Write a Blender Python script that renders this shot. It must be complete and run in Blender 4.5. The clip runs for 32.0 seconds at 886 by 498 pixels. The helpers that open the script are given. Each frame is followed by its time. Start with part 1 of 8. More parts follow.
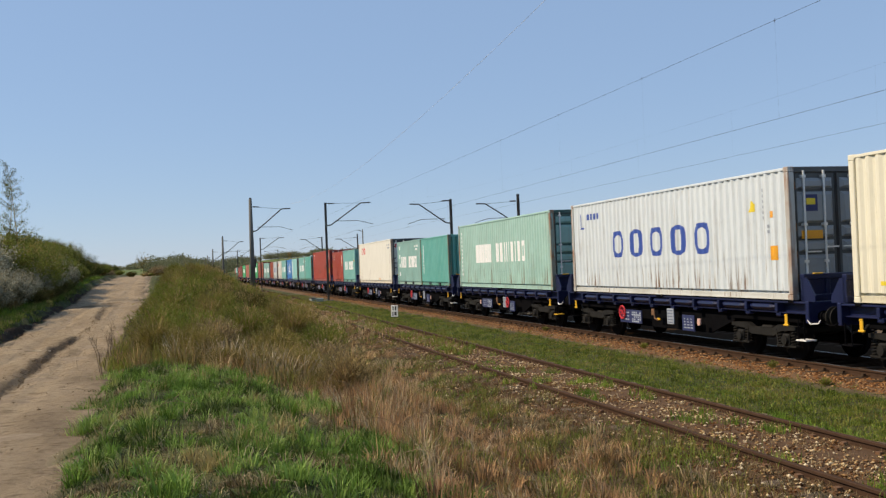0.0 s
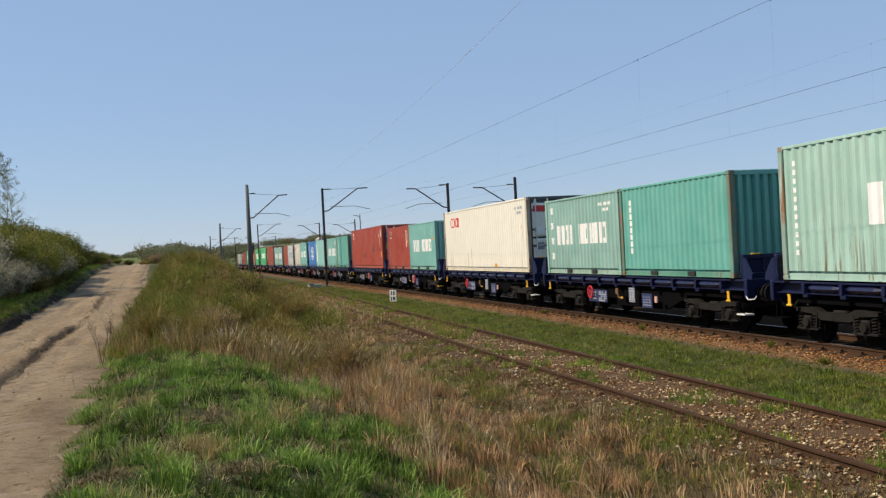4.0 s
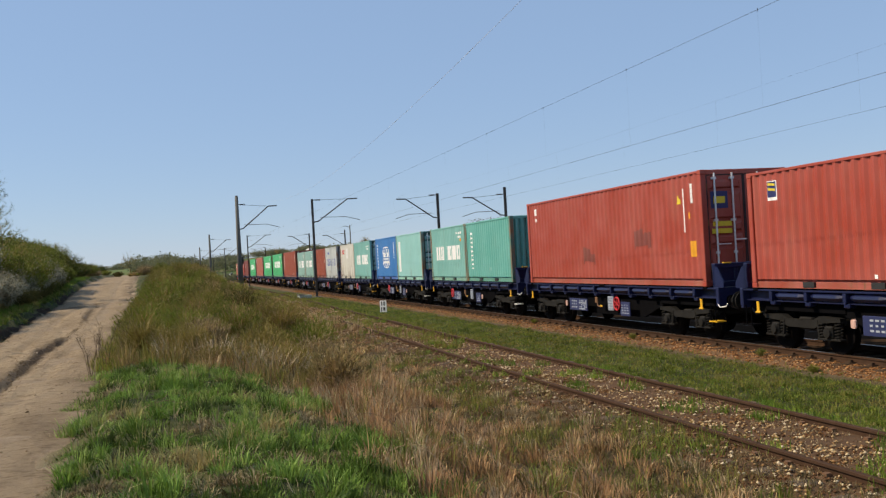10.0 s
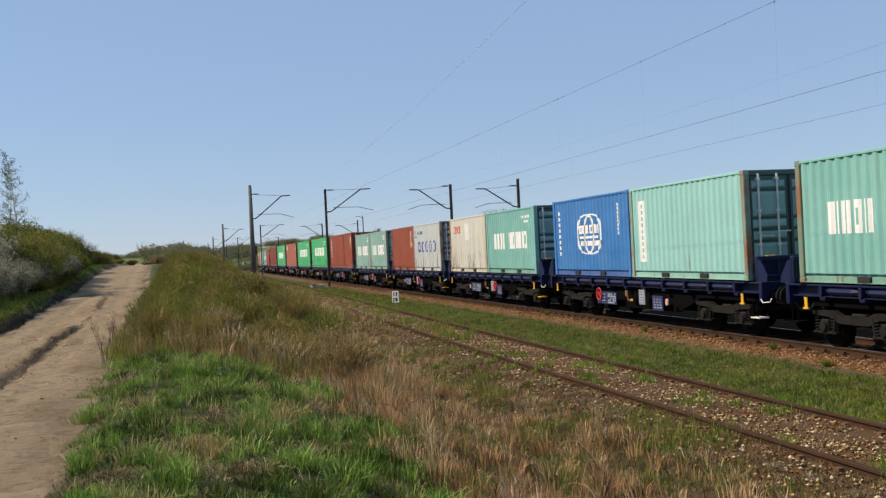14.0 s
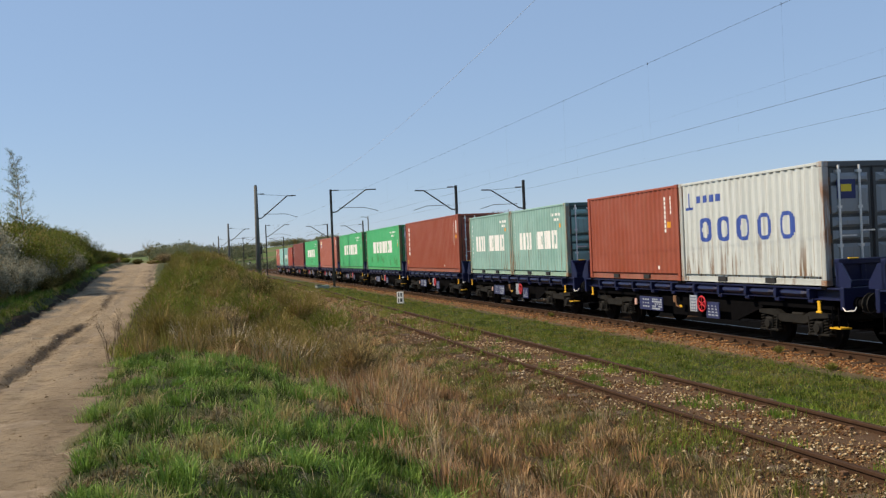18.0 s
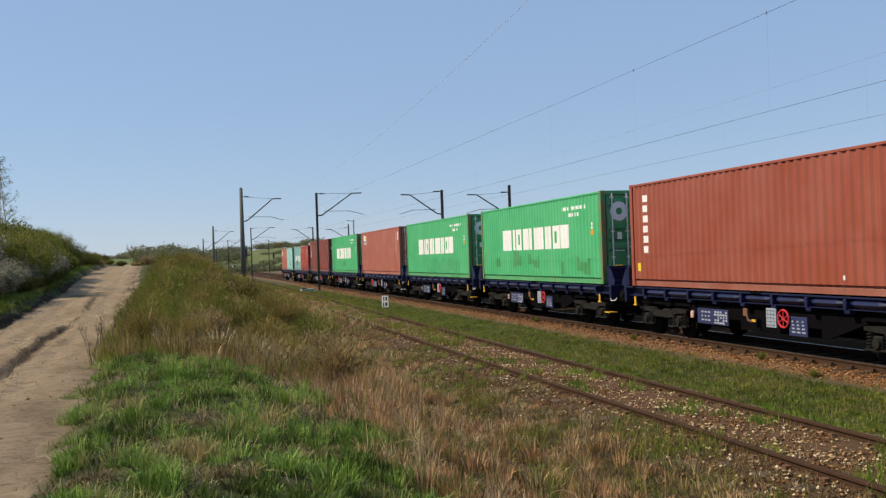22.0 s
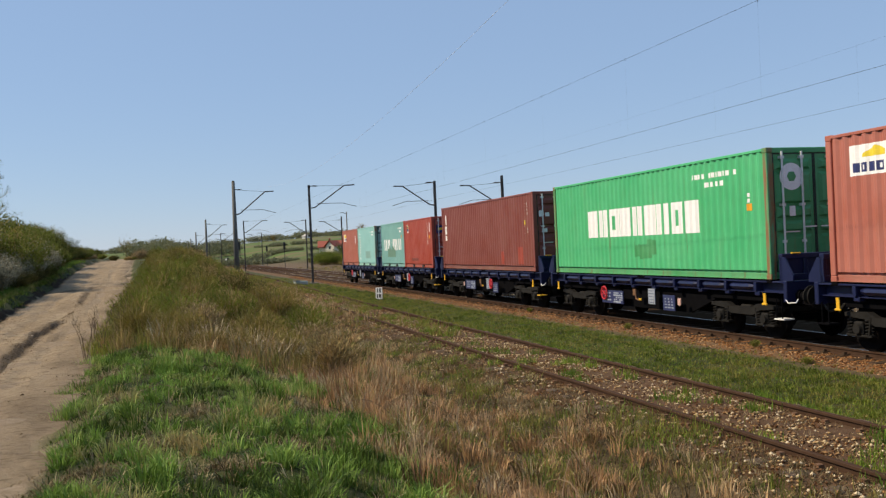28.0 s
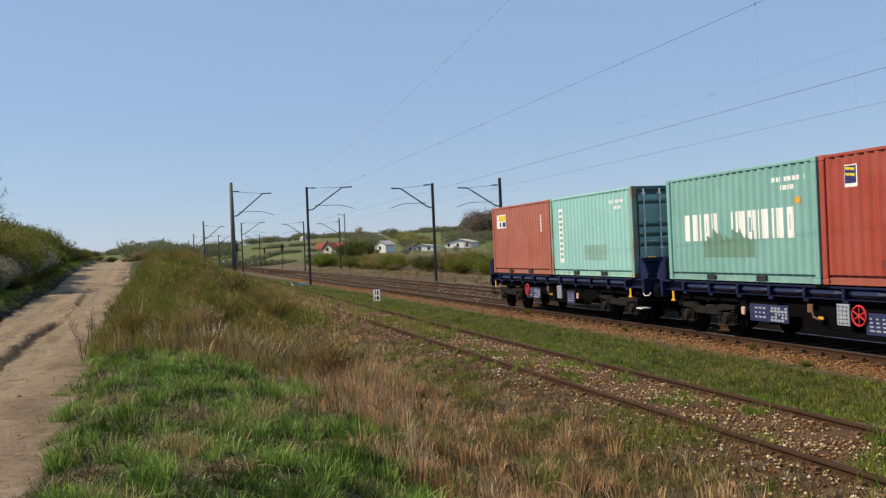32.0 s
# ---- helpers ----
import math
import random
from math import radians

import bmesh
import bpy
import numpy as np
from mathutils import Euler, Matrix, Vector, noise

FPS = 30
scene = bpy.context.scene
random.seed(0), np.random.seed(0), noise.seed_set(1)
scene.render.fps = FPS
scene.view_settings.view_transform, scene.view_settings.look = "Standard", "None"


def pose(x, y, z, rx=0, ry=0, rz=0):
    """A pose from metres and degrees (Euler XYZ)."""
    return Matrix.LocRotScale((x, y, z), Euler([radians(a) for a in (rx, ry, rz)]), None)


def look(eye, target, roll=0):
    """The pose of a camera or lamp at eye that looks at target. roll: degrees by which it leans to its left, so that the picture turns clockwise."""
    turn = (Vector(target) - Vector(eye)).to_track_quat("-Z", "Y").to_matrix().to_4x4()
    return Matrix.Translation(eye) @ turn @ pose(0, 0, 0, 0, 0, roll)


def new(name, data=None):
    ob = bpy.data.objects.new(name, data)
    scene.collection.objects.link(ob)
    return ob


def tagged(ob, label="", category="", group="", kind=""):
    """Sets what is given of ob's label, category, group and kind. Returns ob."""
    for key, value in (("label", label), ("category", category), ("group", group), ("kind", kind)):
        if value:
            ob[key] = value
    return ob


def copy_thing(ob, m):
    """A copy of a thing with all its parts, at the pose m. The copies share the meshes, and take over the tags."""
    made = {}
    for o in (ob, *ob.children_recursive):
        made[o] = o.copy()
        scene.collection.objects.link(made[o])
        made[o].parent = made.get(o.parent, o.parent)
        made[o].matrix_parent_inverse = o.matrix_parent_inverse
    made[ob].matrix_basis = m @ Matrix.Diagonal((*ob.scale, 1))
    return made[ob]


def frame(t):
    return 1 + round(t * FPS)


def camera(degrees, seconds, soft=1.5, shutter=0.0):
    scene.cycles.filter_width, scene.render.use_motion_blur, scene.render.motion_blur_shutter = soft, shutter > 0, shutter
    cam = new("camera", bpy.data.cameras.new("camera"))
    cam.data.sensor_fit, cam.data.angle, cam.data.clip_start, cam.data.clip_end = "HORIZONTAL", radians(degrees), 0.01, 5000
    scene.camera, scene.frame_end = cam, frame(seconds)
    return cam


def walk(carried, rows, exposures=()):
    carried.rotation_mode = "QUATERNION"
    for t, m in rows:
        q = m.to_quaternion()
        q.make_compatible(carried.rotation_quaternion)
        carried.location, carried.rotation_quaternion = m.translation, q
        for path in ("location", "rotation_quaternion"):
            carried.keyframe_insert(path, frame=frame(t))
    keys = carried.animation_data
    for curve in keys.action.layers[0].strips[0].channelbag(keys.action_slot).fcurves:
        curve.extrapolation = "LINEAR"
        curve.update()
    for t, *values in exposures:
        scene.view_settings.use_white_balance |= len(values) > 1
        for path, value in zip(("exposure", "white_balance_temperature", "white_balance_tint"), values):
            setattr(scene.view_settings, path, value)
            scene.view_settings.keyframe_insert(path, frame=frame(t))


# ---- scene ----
# World: the near main track runs along +y, its rail tops are z = 0, the eye stands at the origin's upright.
EYE = Vector((0.0, 0.0, 2.40))


def aim(yaw, pitch, roll):
    y, p = radians(yaw), radians(pitch)
    return look(EYE, EYE + Vector((math.sin(y) * math.cos(p), math.cos(y) * math.cos(p), math.sin(p))), roll)


cam = camera(49.73, 32.0, soft=1.3)
walk(cam, [
    (0, aim(14.83, 0.99, -2.19)), (0.5, aim(14.84, 1.08, -2.46)), (1, aim(14.89, 1.10, -2.60)), (1.5, aim(14.95, 1.22, -2.46)),
    (2, aim(15.12, 1.24, -2.33)), (2.5, aim(15.15, 0.91, -2.35)), (3, aim(15.06, 0.43, -2.87)), (3.5, aim(14.96, 0.05, -2.88)),
    (5.5, aim(14.81, 0.05, -3.17)), (6, aim(14.90, 0.21, -3.15)), (6.5, aim(14.96, 0.34, -3.23)), (7, aim(15.02, 0.43, -2.98)),
    (7.5, aim(15.05, 0.50, -3.15)), (8, aim(15.06, 0.46, -2.95)), (8.5, aim(15.15, 0.39, -2.96)), (9, aim(15.31, 0.44, -2.93)),
    (9.5, aim(15.51, 0.57, -3.22)), (10, aim(15.55, 0.62, -3.21)), (10.5, aim(15.54, 0.65, -3.33)), (11, aim(15.48, 0.62, -3.07)),
    (11.5, aim(15.03, 0.66, -2.87)), (12, aim(14.94, 0.68, -2.81)), (12.5, aim(14.87, 0.60, -2.89)), (13, aim(14.77, 0.44, -2.74)),
    (13.5, aim(14.68, 0.27, -2.90)), (14, aim(14.77, 0.12, -2.76)), (14.5, aim(14.79, 0.06, -2.87)), (16.5, aim(14.38, 1.21, -2.15)),
    (17, aim(14.16, 1.16, -2.49)), (17.5, aim(14.15, 0.70, -2.63)), (18, aim(14.47, 0.19, -2.41)), (18.5, aim(14.60, 0.03, -2.60)),
    (19, aim(14.62, -0.09, -2.71)), (19.5, aim(14.74, -0.25, -2.75)), (20, aim(14.82, -0.41, -2.53)), (20.5, aim(14.71, -0.46, -2.57)),
    (21, aim(14.87, -0.11, -2.58)), (21.5, aim(15.37, 0.02, -2.48)), (22, aim(15.35, 0.42, -1.94)), (22.5, aim(15.00, 0.51, -2.13)),
    (23, aim(14.99, 0.52, -2.03)), (23.5, aim(15.05, 0.41, -1.98)), (24, aim(15.16, 0.39, -1.92)), (24.5, aim(15.22, 0.49, -2.09)),
    (25, aim(15.25, 0.61, -2.24)), (25.5, aim(15.55, 0.64, -2.18)), (27.5, aim(15.83, 0.00, -2.43)), (28, aim(15.73, -0.13, -2.54)),
    (28.5, aim(15.51, -0.26, -2.49)), (29, aim(15.46, -0.43, -2.30)), (29.5, aim(15.48, -0.44, -2.17)), (30, aim(15.54, -0.23, -2.32)),
    (30.5, aim(15.59, -0.06, -2.38)), (31, aim(15.69, 0.02, -2.31)), (31.5, aim(15.85, 0.01, -2.43)), (32, aim(15.87, 0.00, -2.42)),
], exposures=[(0, 0.0, 7000, 13), (32, 0.0, 7000, 13)])

# ---- daylight ----
SUN_WAY = Vector((-1.0, 0.32, 0.97)).normalized()      # towards the sun
world = bpy.data.worlds.new("daylight")
scene.world = world
world.use_nodes = True
wn = world.node_tree.nodes
sky = wn.new("ShaderNodeTexSky")
sky.sky_type = "NISHITA"
sky.sun_disc = False
sky.sun_elevation = math.asin(SUN_WAY.z)
sky.sun_rotation = math.atan2(SUN_WAY.x, SUN_WAY.y)
sky.altitude = 100
sky.air_density, sky.dust_density, sky.ozone_density = 1.0, 0.0, 3.0
wn["Background"].inputs["Strength"].default_value = 0.135
# thin even haze evens out the clear sky
tint = wn.new("ShaderNodeMix")
tint.data_type, tint.blend_type = "RGBA", "MIX"
tint.inputs["Factor"].default_value = 0.7
tint.inputs[7].default_value = (2.10, 3.35, 5.45, 1)
world.node_tree.links.new(sky.outputs["Color"], tint.inputs[6])
world.node_tree.links.new(tint.outputs[2], wn["Background"].inputs["Color"])
sun = new("sun", bpy.data.lights.new("sun", "SUN"))
sun.data.energy, sun.data.angle, sun.data.color = 5.0, radians(0.53), (1.0, 0.89, 0.70)
sun.matrix_world = look(SUN_WAY * 50, (0, 0, 0))

# ---- materials ----
def nodes_of(name):
    m = bpy.data.materials.new(name)
    m.use_nodes = True
    nt = m.node_tree
    return m, nt, nt.nodes["Principled BSDF"]


def link(nt, a, b):
    nt.links.new(a, b)


def add_noise(nt, coord, scale, detail=4.0, rough=0.6, stretch=(1, 1, 1), kind="Object"):
    mp = nt.nodes.new("ShaderNodeMapping")
    mp.inputs["Scale"].default_value = stretch
    link(nt, coord.outputs[kind], mp.inputs["Vector"])
    n = nt.nodes.new("ShaderNodeTexNoise")
    n.inputs["Scale"].default_value, n.inputs["Detail"].default_value, n.inputs["Roughness"].default_value = scale, detail, rough
    link(nt, mp.outputs["Vector"], n.inputs["Vector"])
    return n


def ramp(nt, src, stops):
    r = nt.nodes.new("ShaderNodeValToRGB")
    el = r.color_ramp.elements
    while len(el) < len(stops):
        el.new(0.5)
    for e, (p, c) in zip(el, stops):
        e.position = p
        e.color = (c, c, c, 1) if isinstance(c, (int, float)) else (*c, 1)
    link(nt, src, r.inputs["Fac"])
    return r.outputs["Color"]


def mix(nt, fac, a, b, mode="MIX"):
    m = nt.nodes.new("ShaderNodeMix")
    m.data_type, m.blend_type = "RGBA", mode
    for sock, v in ((m.inputs["Factor"], fac), (m.inputs[6], a), (m.inputs[7], b)):
        if isinstance(v, bpy.types.NodeSocket):
            link(nt, v, sock)
        elif isinstance(v, (int, float)):
            sock.default_value = v
        else:
            sock.default_value = (*v, 1)
    return m.outputs[2]


def bump(nt, bsdf, height, strength=0.3, dist=0.02):
    b = nt.nodes.new("ShaderNodeBump")
    b.inputs["Strength"].default_value, b.inputs["Distance"].default_value = strength, dist
    link(nt, height, b.inputs["Height"])
    link(nt, b.outputs["Normal"], bsdf.inputs["Normal"])


def scaled(c, k):
    return tuple(min(1.0, v * k) for v in c)


def plain(name, col, rough=0.6, metal=0.0, var=0.25, scale=6.0, spec=0.5, fine=60.0, bumpy=0.15, vary=0.0):
    """Painted, cast or rolled surface: colour mottled at two scales, a little relief."""
    m, nt, b = nodes_of(name)
    co = nt.nodes.new("ShaderNodeTexCoord")
    n1, n2 = add_noise(nt, co, scale), add_noise(nt, co, fine, 2.0)
    c = mix(nt, n1.outputs["Fac"], scaled(col, 1 - var), scaled(col, 1 + var))
    c = mix(nt, ramp(nt, n2.outputs["Fac"], [(0.35, 0.0), (0.7, 1.0)]), c, mix(nt, 1.0, c, (0.86, 0.84, 0.82), "MULTIPLY"))
    if vary:
        oi = nt.nodes.new("ShaderNodeObjectInfo")
        c = mix(nt, oi.outputs["Random"], mix(nt, 1.0, c, scaled((1, 1, 1), 1 - vary), "MULTIPLY"), c)
    link(nt, c, b.inputs["Base Color"])
    b.inputs["Roughness"].default_value, b.inputs["Metallic"].default_value = rough, metal
    b.inputs["Specular IOR Level"].default_value = spec
    bump(nt, b, n2.outputs["Fac"], bumpy, 0.01)
    return m


def container_paint(name, col, rust=0.35, fade=0.15, rough=0.5, low=True, rusty=(0.16, 0.085, 0.038), stain=0.28):
    """Enamel on corrugated steel: chalky fading in big patches, thin vertical rust runs, scuffs."""
    m, nt, b = nodes_of(name)
    co = nt.nodes.new("ShaderNodeTexCoord")
    oi = nt.nodes.new("ShaderNodeObjectInfo")
    off = nt.nodes.new("ShaderNodeVectorMath")
    off.operation = "MULTIPLY_ADD"
    off.inputs[1].default_value = (1, 1, 1)
    sc = nt.nodes.new("ShaderNodeMath")
    sc.operation = "MULTIPLY"
    sc.inputs[1].default_value = 37.0
    link(nt, oi.outputs["Random"], sc.inputs[0])
    link(nt, co.outputs["Object"], off.inputs[0])
    link(nt, sc.outputs[0], off.inputs[2])

    class Co:
        outputs = {"Object": off.outputs[0]}
    big = add_noise(nt, Co, 0.9, 5)
    run = add_noise(nt, Co, 1.0, 5, 0.65, (6, 9.0, 0.45))
    spot = add_noise(nt, Co, 7.0, 6, 0.7)
    c = mix(nt, ramp(nt, big.outputs["Fac"], [(0.3, 0.0), (0.7, 1.0)]), scaled(col, 1 - fade), tuple(v + (0.62 - v) * fade * 0.5 for v in col))
    c = mix(nt, ramp(nt, spot.outputs["Fac"], [(0.55, 0.0), (0.75, 0.35)]), c, mix(nt, 1.0, c, (0.72, 0.68, 0.62), "MULTIPLY"))
    lo = 0.68 - 0.20 * rust
    gate = mix(nt, 1.0, ramp(nt, run.outputs["Fac"], [(lo, 0.0), (lo + 0.07, 0.95)]), ramp(nt, big.outputs["Fac"], [(0.38, 0.15), (0.58, 1.0)]), "MULTIPLY")
    if low:                                    # runs gather towards the bottom rail
        sep = nt.nodes.new("ShaderNodeSeparateXYZ")
        link(nt, co.outputs["Object"], sep.inputs[0])
        div = nt.nodes.new("ShaderNodeMath")
        div.operation = "DIVIDE"
        div.inputs[1].default_value = 3.0
        link(nt, sep.outputs["Z"], div.inputs[0])
        gate = mix(nt, 1.0, gate, ramp(nt, div.outputs[0], [(0.10, 1.0), (0.36, 0.35), (0.9, 0.18)]), "MULTIPLY")
    c = mix(nt, gate, c, rusty)
    smear = add_noise(nt, Co, 1.3, 6, 0.7, (1.0, 1.6, 0.55))
    c = mix(nt, ramp(nt, smear.outputs["Fac"], [(0.50, 0.0), (0.66, 0.42 * stain), (0.82, 0.75 * stain)]), c, mix(nt, 0.72, c, (0.20, 0.15, 0.075)))
    link(nt, c, b.inputs["Base Color"])
    b.inputs["Roughness"].default_value = rough
    bump(nt, b, spot.outputs["Fac"], 0.12, 0.01)
    return m


def leafy(name, a, c, rough=0.6, trans=0.25, scale=1.3, patch=None, patch_scale=0.8):
    """Leaves or blades: each island its own tone between two colours, thin enough to let light through."""
    m, nt, b = nodes_of(name)
    g = nt.nodes.new("ShaderNodeNewGeometry")
    co = nt.nodes.new("ShaderNodeTexCoord")
    n = add_noise(nt, co, scale, 3)
    k = mix(nt, 0.66, g.outputs["Random Per Island"], ramp(nt, n.outputs["Fac"], [(0.36, 0.0), (0.66, 1.0)]))
    col = mix(nt, k, a, c)
    if patch:
        pn = add_noise(nt, co, patch_scale, 3)
        mid = mix(nt, g.outputs["Random Per Island"], scaled(patch, 0.5), scaled(patch, 1.4))
        col = mix(nt, ramp(nt, pn.outputs["Fac"], [(0.44, 0.0), (0.60, 0.9)]), col, mid)
    link(nt, col, b.inputs["Base Color"])
    b.inputs["Roughness"].default_value = rough
    b.inputs["Specular IOR Level"].default_value = 0.12
    tr = nt.nodes.new("ShaderNodeBsdfTranslucent")
    link(nt, col, tr.inputs["Color"])
    mx = nt.nodes.new("ShaderNodeMixShader")
    mx.inputs["Fac"].default_value = trans
    link(nt, b.outputs[0], mx.inputs[1])
    link(nt, tr.outputs[0], mx.inputs[2])
    link(nt, mx.outputs[0], nt.nodes["Material Output"].inputs["Surface"])
    return m


def tufted(name, stops, spread=0.3, rough=0.6, trans=0.25):
    """Blades that grow in tufts: each tuft has its own tone on the ramp, each blade differs a little."""
    m, nt, b = nodes_of(name)
    at = nt.nodes.new("ShaderNodeAttribute")
    at.attribute_name = "tone"
    g = nt.nodes.new("ShaderNodeNewGeometry")
    co = nt.nodes.new("ShaderNodeTexCoord")
    n = add_noise(nt, co, 25.0, 2)
    col = ramp(nt, at.outputs["Fac"], stops)
    col = mix(nt, g.outputs["Random Per Island"], mix(nt, 1.0, col, (1 - spread,) * 3, "MULTIPLY"), mix(nt, 0.3 * spread, col, (0.52, 0.50, 0.20)))
    col = mix(nt, n.outputs["Fac"], mix(nt, 1.0, col, (0.8, 0.8, 0.75), "MULTIPLY"), col)
    link(nt, col, b.inputs["Base Color"])
    b.inputs["Roughness"].default_value, b.inputs["Specular IOR Level"].default_value = rough, 0.1
    tr = nt.nodes.new("ShaderNodeBsdfTranslucent")
    link(nt, col, tr.inputs["Color"])
    mx = nt.nodes.new("ShaderNodeMixShader")
    mx.inputs["Fac"].default_value = trans
    link(nt, b.outputs[0], mx.inputs[1])
    link(nt, tr.outputs[0], mx.inputs[2])
    link(nt, mx.outputs[0], nt.nodes["Material Output"].inputs["Surface"])
    return m


def ground_material():
    """Soil, turf and dry litter, laid out by the zone weights of the sheet (r dirt, g turf, b ballast dust)."""
    m, nt, b = nodes_of("ground_turf_and_soil")
    co = nt.nodes.new("ShaderNodeTexCoord")
    at = nt.nodes.new("ShaderNodeAttribute")
    at.attribute_name = "zone"
    sep = nt.nodes.new("ShaderNodeSeparateColor")
    link(nt, at.outputs["Color"], sep.inputs[0])
    n1, n2, n3 = add_noise(nt, co, 0.6, 6), add_noise(nt, co, 5.0, 6, 0.7), add_noise(nt, co, 40.0, 4, 0.7)
    dry = mix(nt, ramp(nt, n2.outputs["Fac"], [(0.3, 0.0), (0.7, 1.0)]), (0.035, 0.025, 0.011), (0.17, 0.122, 0.06))
    turf = mix(nt, ramp(nt, n2.outputs["Fac"], [(0.3, 0.0), (0.7, 1.0)]), (0.010, 0.017, 0.004), (0.060, 0.072, 0.018))
    turf = mix(nt, ramp(nt, n1.outputs["Fac"], [(0.45, 0.0), (0.68, 0.7)]), turf, (0.14, 0.125, 0.05))
    soil = mix(nt, ramp(nt, n2.outputs["Fac"], [(0.35, 0.0), (0.65, 1.0)]), (0.21, 0.155, 0.10), (0.33, 0.255, 0.175))
    dust = mix(nt, ramp(nt, n3.outputs["Fac"], [(0.35, 0.0), (0.65, 1.0)]), (0.07, 0.048, 0.030), (0.24, 0.17, 0.105))
    c = mix(nt, sep.outputs["Green"], dry, turf)
    fa = nt.nodes.new("ShaderNodeAttribute")
    fa.attribute_name = "field"
    n4 = add_noise(nt, co, 0.02, 3, 0.5, (1.0, 3.0, 1.0))
    crop = mix(nt, ramp(nt, n4.outputs["Fac"], [(0.46, 0.0), (0.50, 1.0)]), (0.15, 0.13, 0.06), mix(nt, n1.outputs["Fac"], (0.075, 0.125, 0.030), (0.12, 0.165, 0.045)))
    c = mix(nt, fa.outputs["Fac"], c, crop)
    c = mix(nt, sep.outputs["Red"], c, soil)
    c = mix(nt, sep.outputs["Blue"], c, dust)
    c = mix(nt, ramp(nt, n3.outputs["Fac"], [(0.4, 0.0), (0.75, 0.6)]), c, mix(nt, 1.0, c, (0.6, 0.58, 0.52), "MULTIPLY"))
    link(nt, c, b.inputs["Base Color"])
    b.inputs["Roughness"].default_value, b.inputs["Specular IOR Level"].default_value = 0.95, 0.2
    bump(nt, b, n3.outputs["Fac"], 0.6, 0.05)
    return m


def dirt_material():
    m, nt, b = nodes_of("packed_sandy_dirt")
    co = nt.nodes.new("ShaderNodeTexCoord")
    n1 = add_noise(nt, co, 0.7, 6, 0.65, (1.6, 0.5, 1))
    n2 = add_noise(nt, co, 7.0, 8, 0.75)
    n3 = add_noise(nt, co, 55.0, 4, 0.7)
    c = mix(nt, ramp(nt, n1.outputs["Fac"], [(0.3, 0.0), (0.7, 1.0)]), (0.235, 0.170, 0.103), (0.355, 0.272, 0.176))
    c = mix(nt, ramp(nt, n2.outputs["Fac"], [(0.54, 0.0), (0.68, 0.85)]), c, (0.125, 0.082, 0.042))
    c = mix(nt, ramp(nt, n3.outputs["Fac"], [(0.6, 0.0), (0.75, 0.5)]), c, (0.42, 0.34, 0.22))
    n4 = add_noise(nt, co, 3.0, 6, 0.7, (0.8, 2.6, 1))
    c = mix(nt, ramp(nt, n4.outputs["Fac"], [(0.54, 0.0), (0.64, 0.75)]), c, (0.14, 0.095, 0.052))
    n5 = add_noise(nt, co, 12.0, 6, 0.75, (0.5, 1.9, 1))
    c = mix(nt, ramp(nt, n5.outputs["Fac"], [(0.56, 0.0), (0.66, 0.7)]), c, (0.13, 0.085, 0.046))
    # mask of dark soil, verge litter and one painted bush shadow
    at = nt.nodes.new("ShaderNodeAttribute")
    at.attribute_name = "soil_shadow"
    soil_shadow_fac = mix(nt, ramp(nt, n2.outputs["Fac"], [(0.3, 0.45), (0.55, 1.0)]), (0, 0, 0), at.outputs["Color"], "MIX")
    c = mix(nt, soil_shadow_fac, c, (0.075, 0.046, 0.024))
    link(nt, c, b.inputs["Base Color"])
    b.inputs["Roughness"].default_value, b.inputs["Specular IOR Level"].default_value = 0.95, 0.2
    bump(nt, b, n2.outputs["Fac"], 1.0, 0.07)
    return m


def stones_material(name, stops):
    m, nt, b = nodes_of(name)
    g = nt.nodes.new("ShaderNodeNewGeometry")
    co = nt.nodes.new("ShaderNodeTexCoord")
    n = add_noise(nt, co, 30.0, 4)
    c = ramp(nt, g.outputs["Random Per Island"], stops)
    c = mix(nt, n.outputs["Fac"], mix(nt, 1.0, c, (0.6, 0.56, 0.5), "MULTIPLY"), c)
    link(nt, c, b.inputs["Base Color"])
    b.inputs["Roughness"].default_value, b.inputs["Specular IOR Level"].default_value = 0.9, 0.12
    return m


M_GROUND, M_DIRT = ground_material(), dirt_material()
M_RAIL = plain("rusty_rail_steel", (0.058, 0.031, 0.018), 0.9, 0.0, 0.5, 5.0, 0.15)
M_RAILTOP = plain("worn_running_surface", (0.34, 0.32, 0.30), 0.35, 0.8, 0.2, 4.0)
M_SLEEPER = plain("weathered_sleeper", (0.13, 0.095, 0.07), 0.95, 0, 0.35, 5.0, 0.1, bumpy=0.4)
M_BALLAST = stones_material("rust_stained_ballast", [(0.0, (0.06, 0.026, 0.012)), (0.28, (0.17, 0.072, 0.028)), (0.58, (0.33, 0.145, 0.052)), (0.86, (0.46, 0.24, 0.10)), (1.0, (0.60, 0.40, 0.23))])
M_YARD = stones_material("grey_brown_yard_stones", [(0.0, (0.04, 0.028, 0.02)), (0.3, (0.13, 0.09, 0.06)), (0.6, (0.24, 0.18, 0.12)), (0.9, (0.36, 0.29, 0.20)), (1.0, (0.50, 0.43, 0.33))])
M_CLOD = stones_material("dark_soil_clods", [(0.0, (0.10, 0.065, 0.034)), (0.5, (0.17, 0.115, 0.062)), (1.0, (0.28, 0.20, 0.12))])
M_PEBBLE = stones_material("mixed_pebbles", [(0.0, (0.05, 0.03, 0.018)), (0.22, (0.18, 0.085, 0.038)), (0.45, (0.38, 0.22, 0.095)), (0.68, (0.58, 0.42, 0.22)), (1.0, (0.88, 0.75, 0.53))])
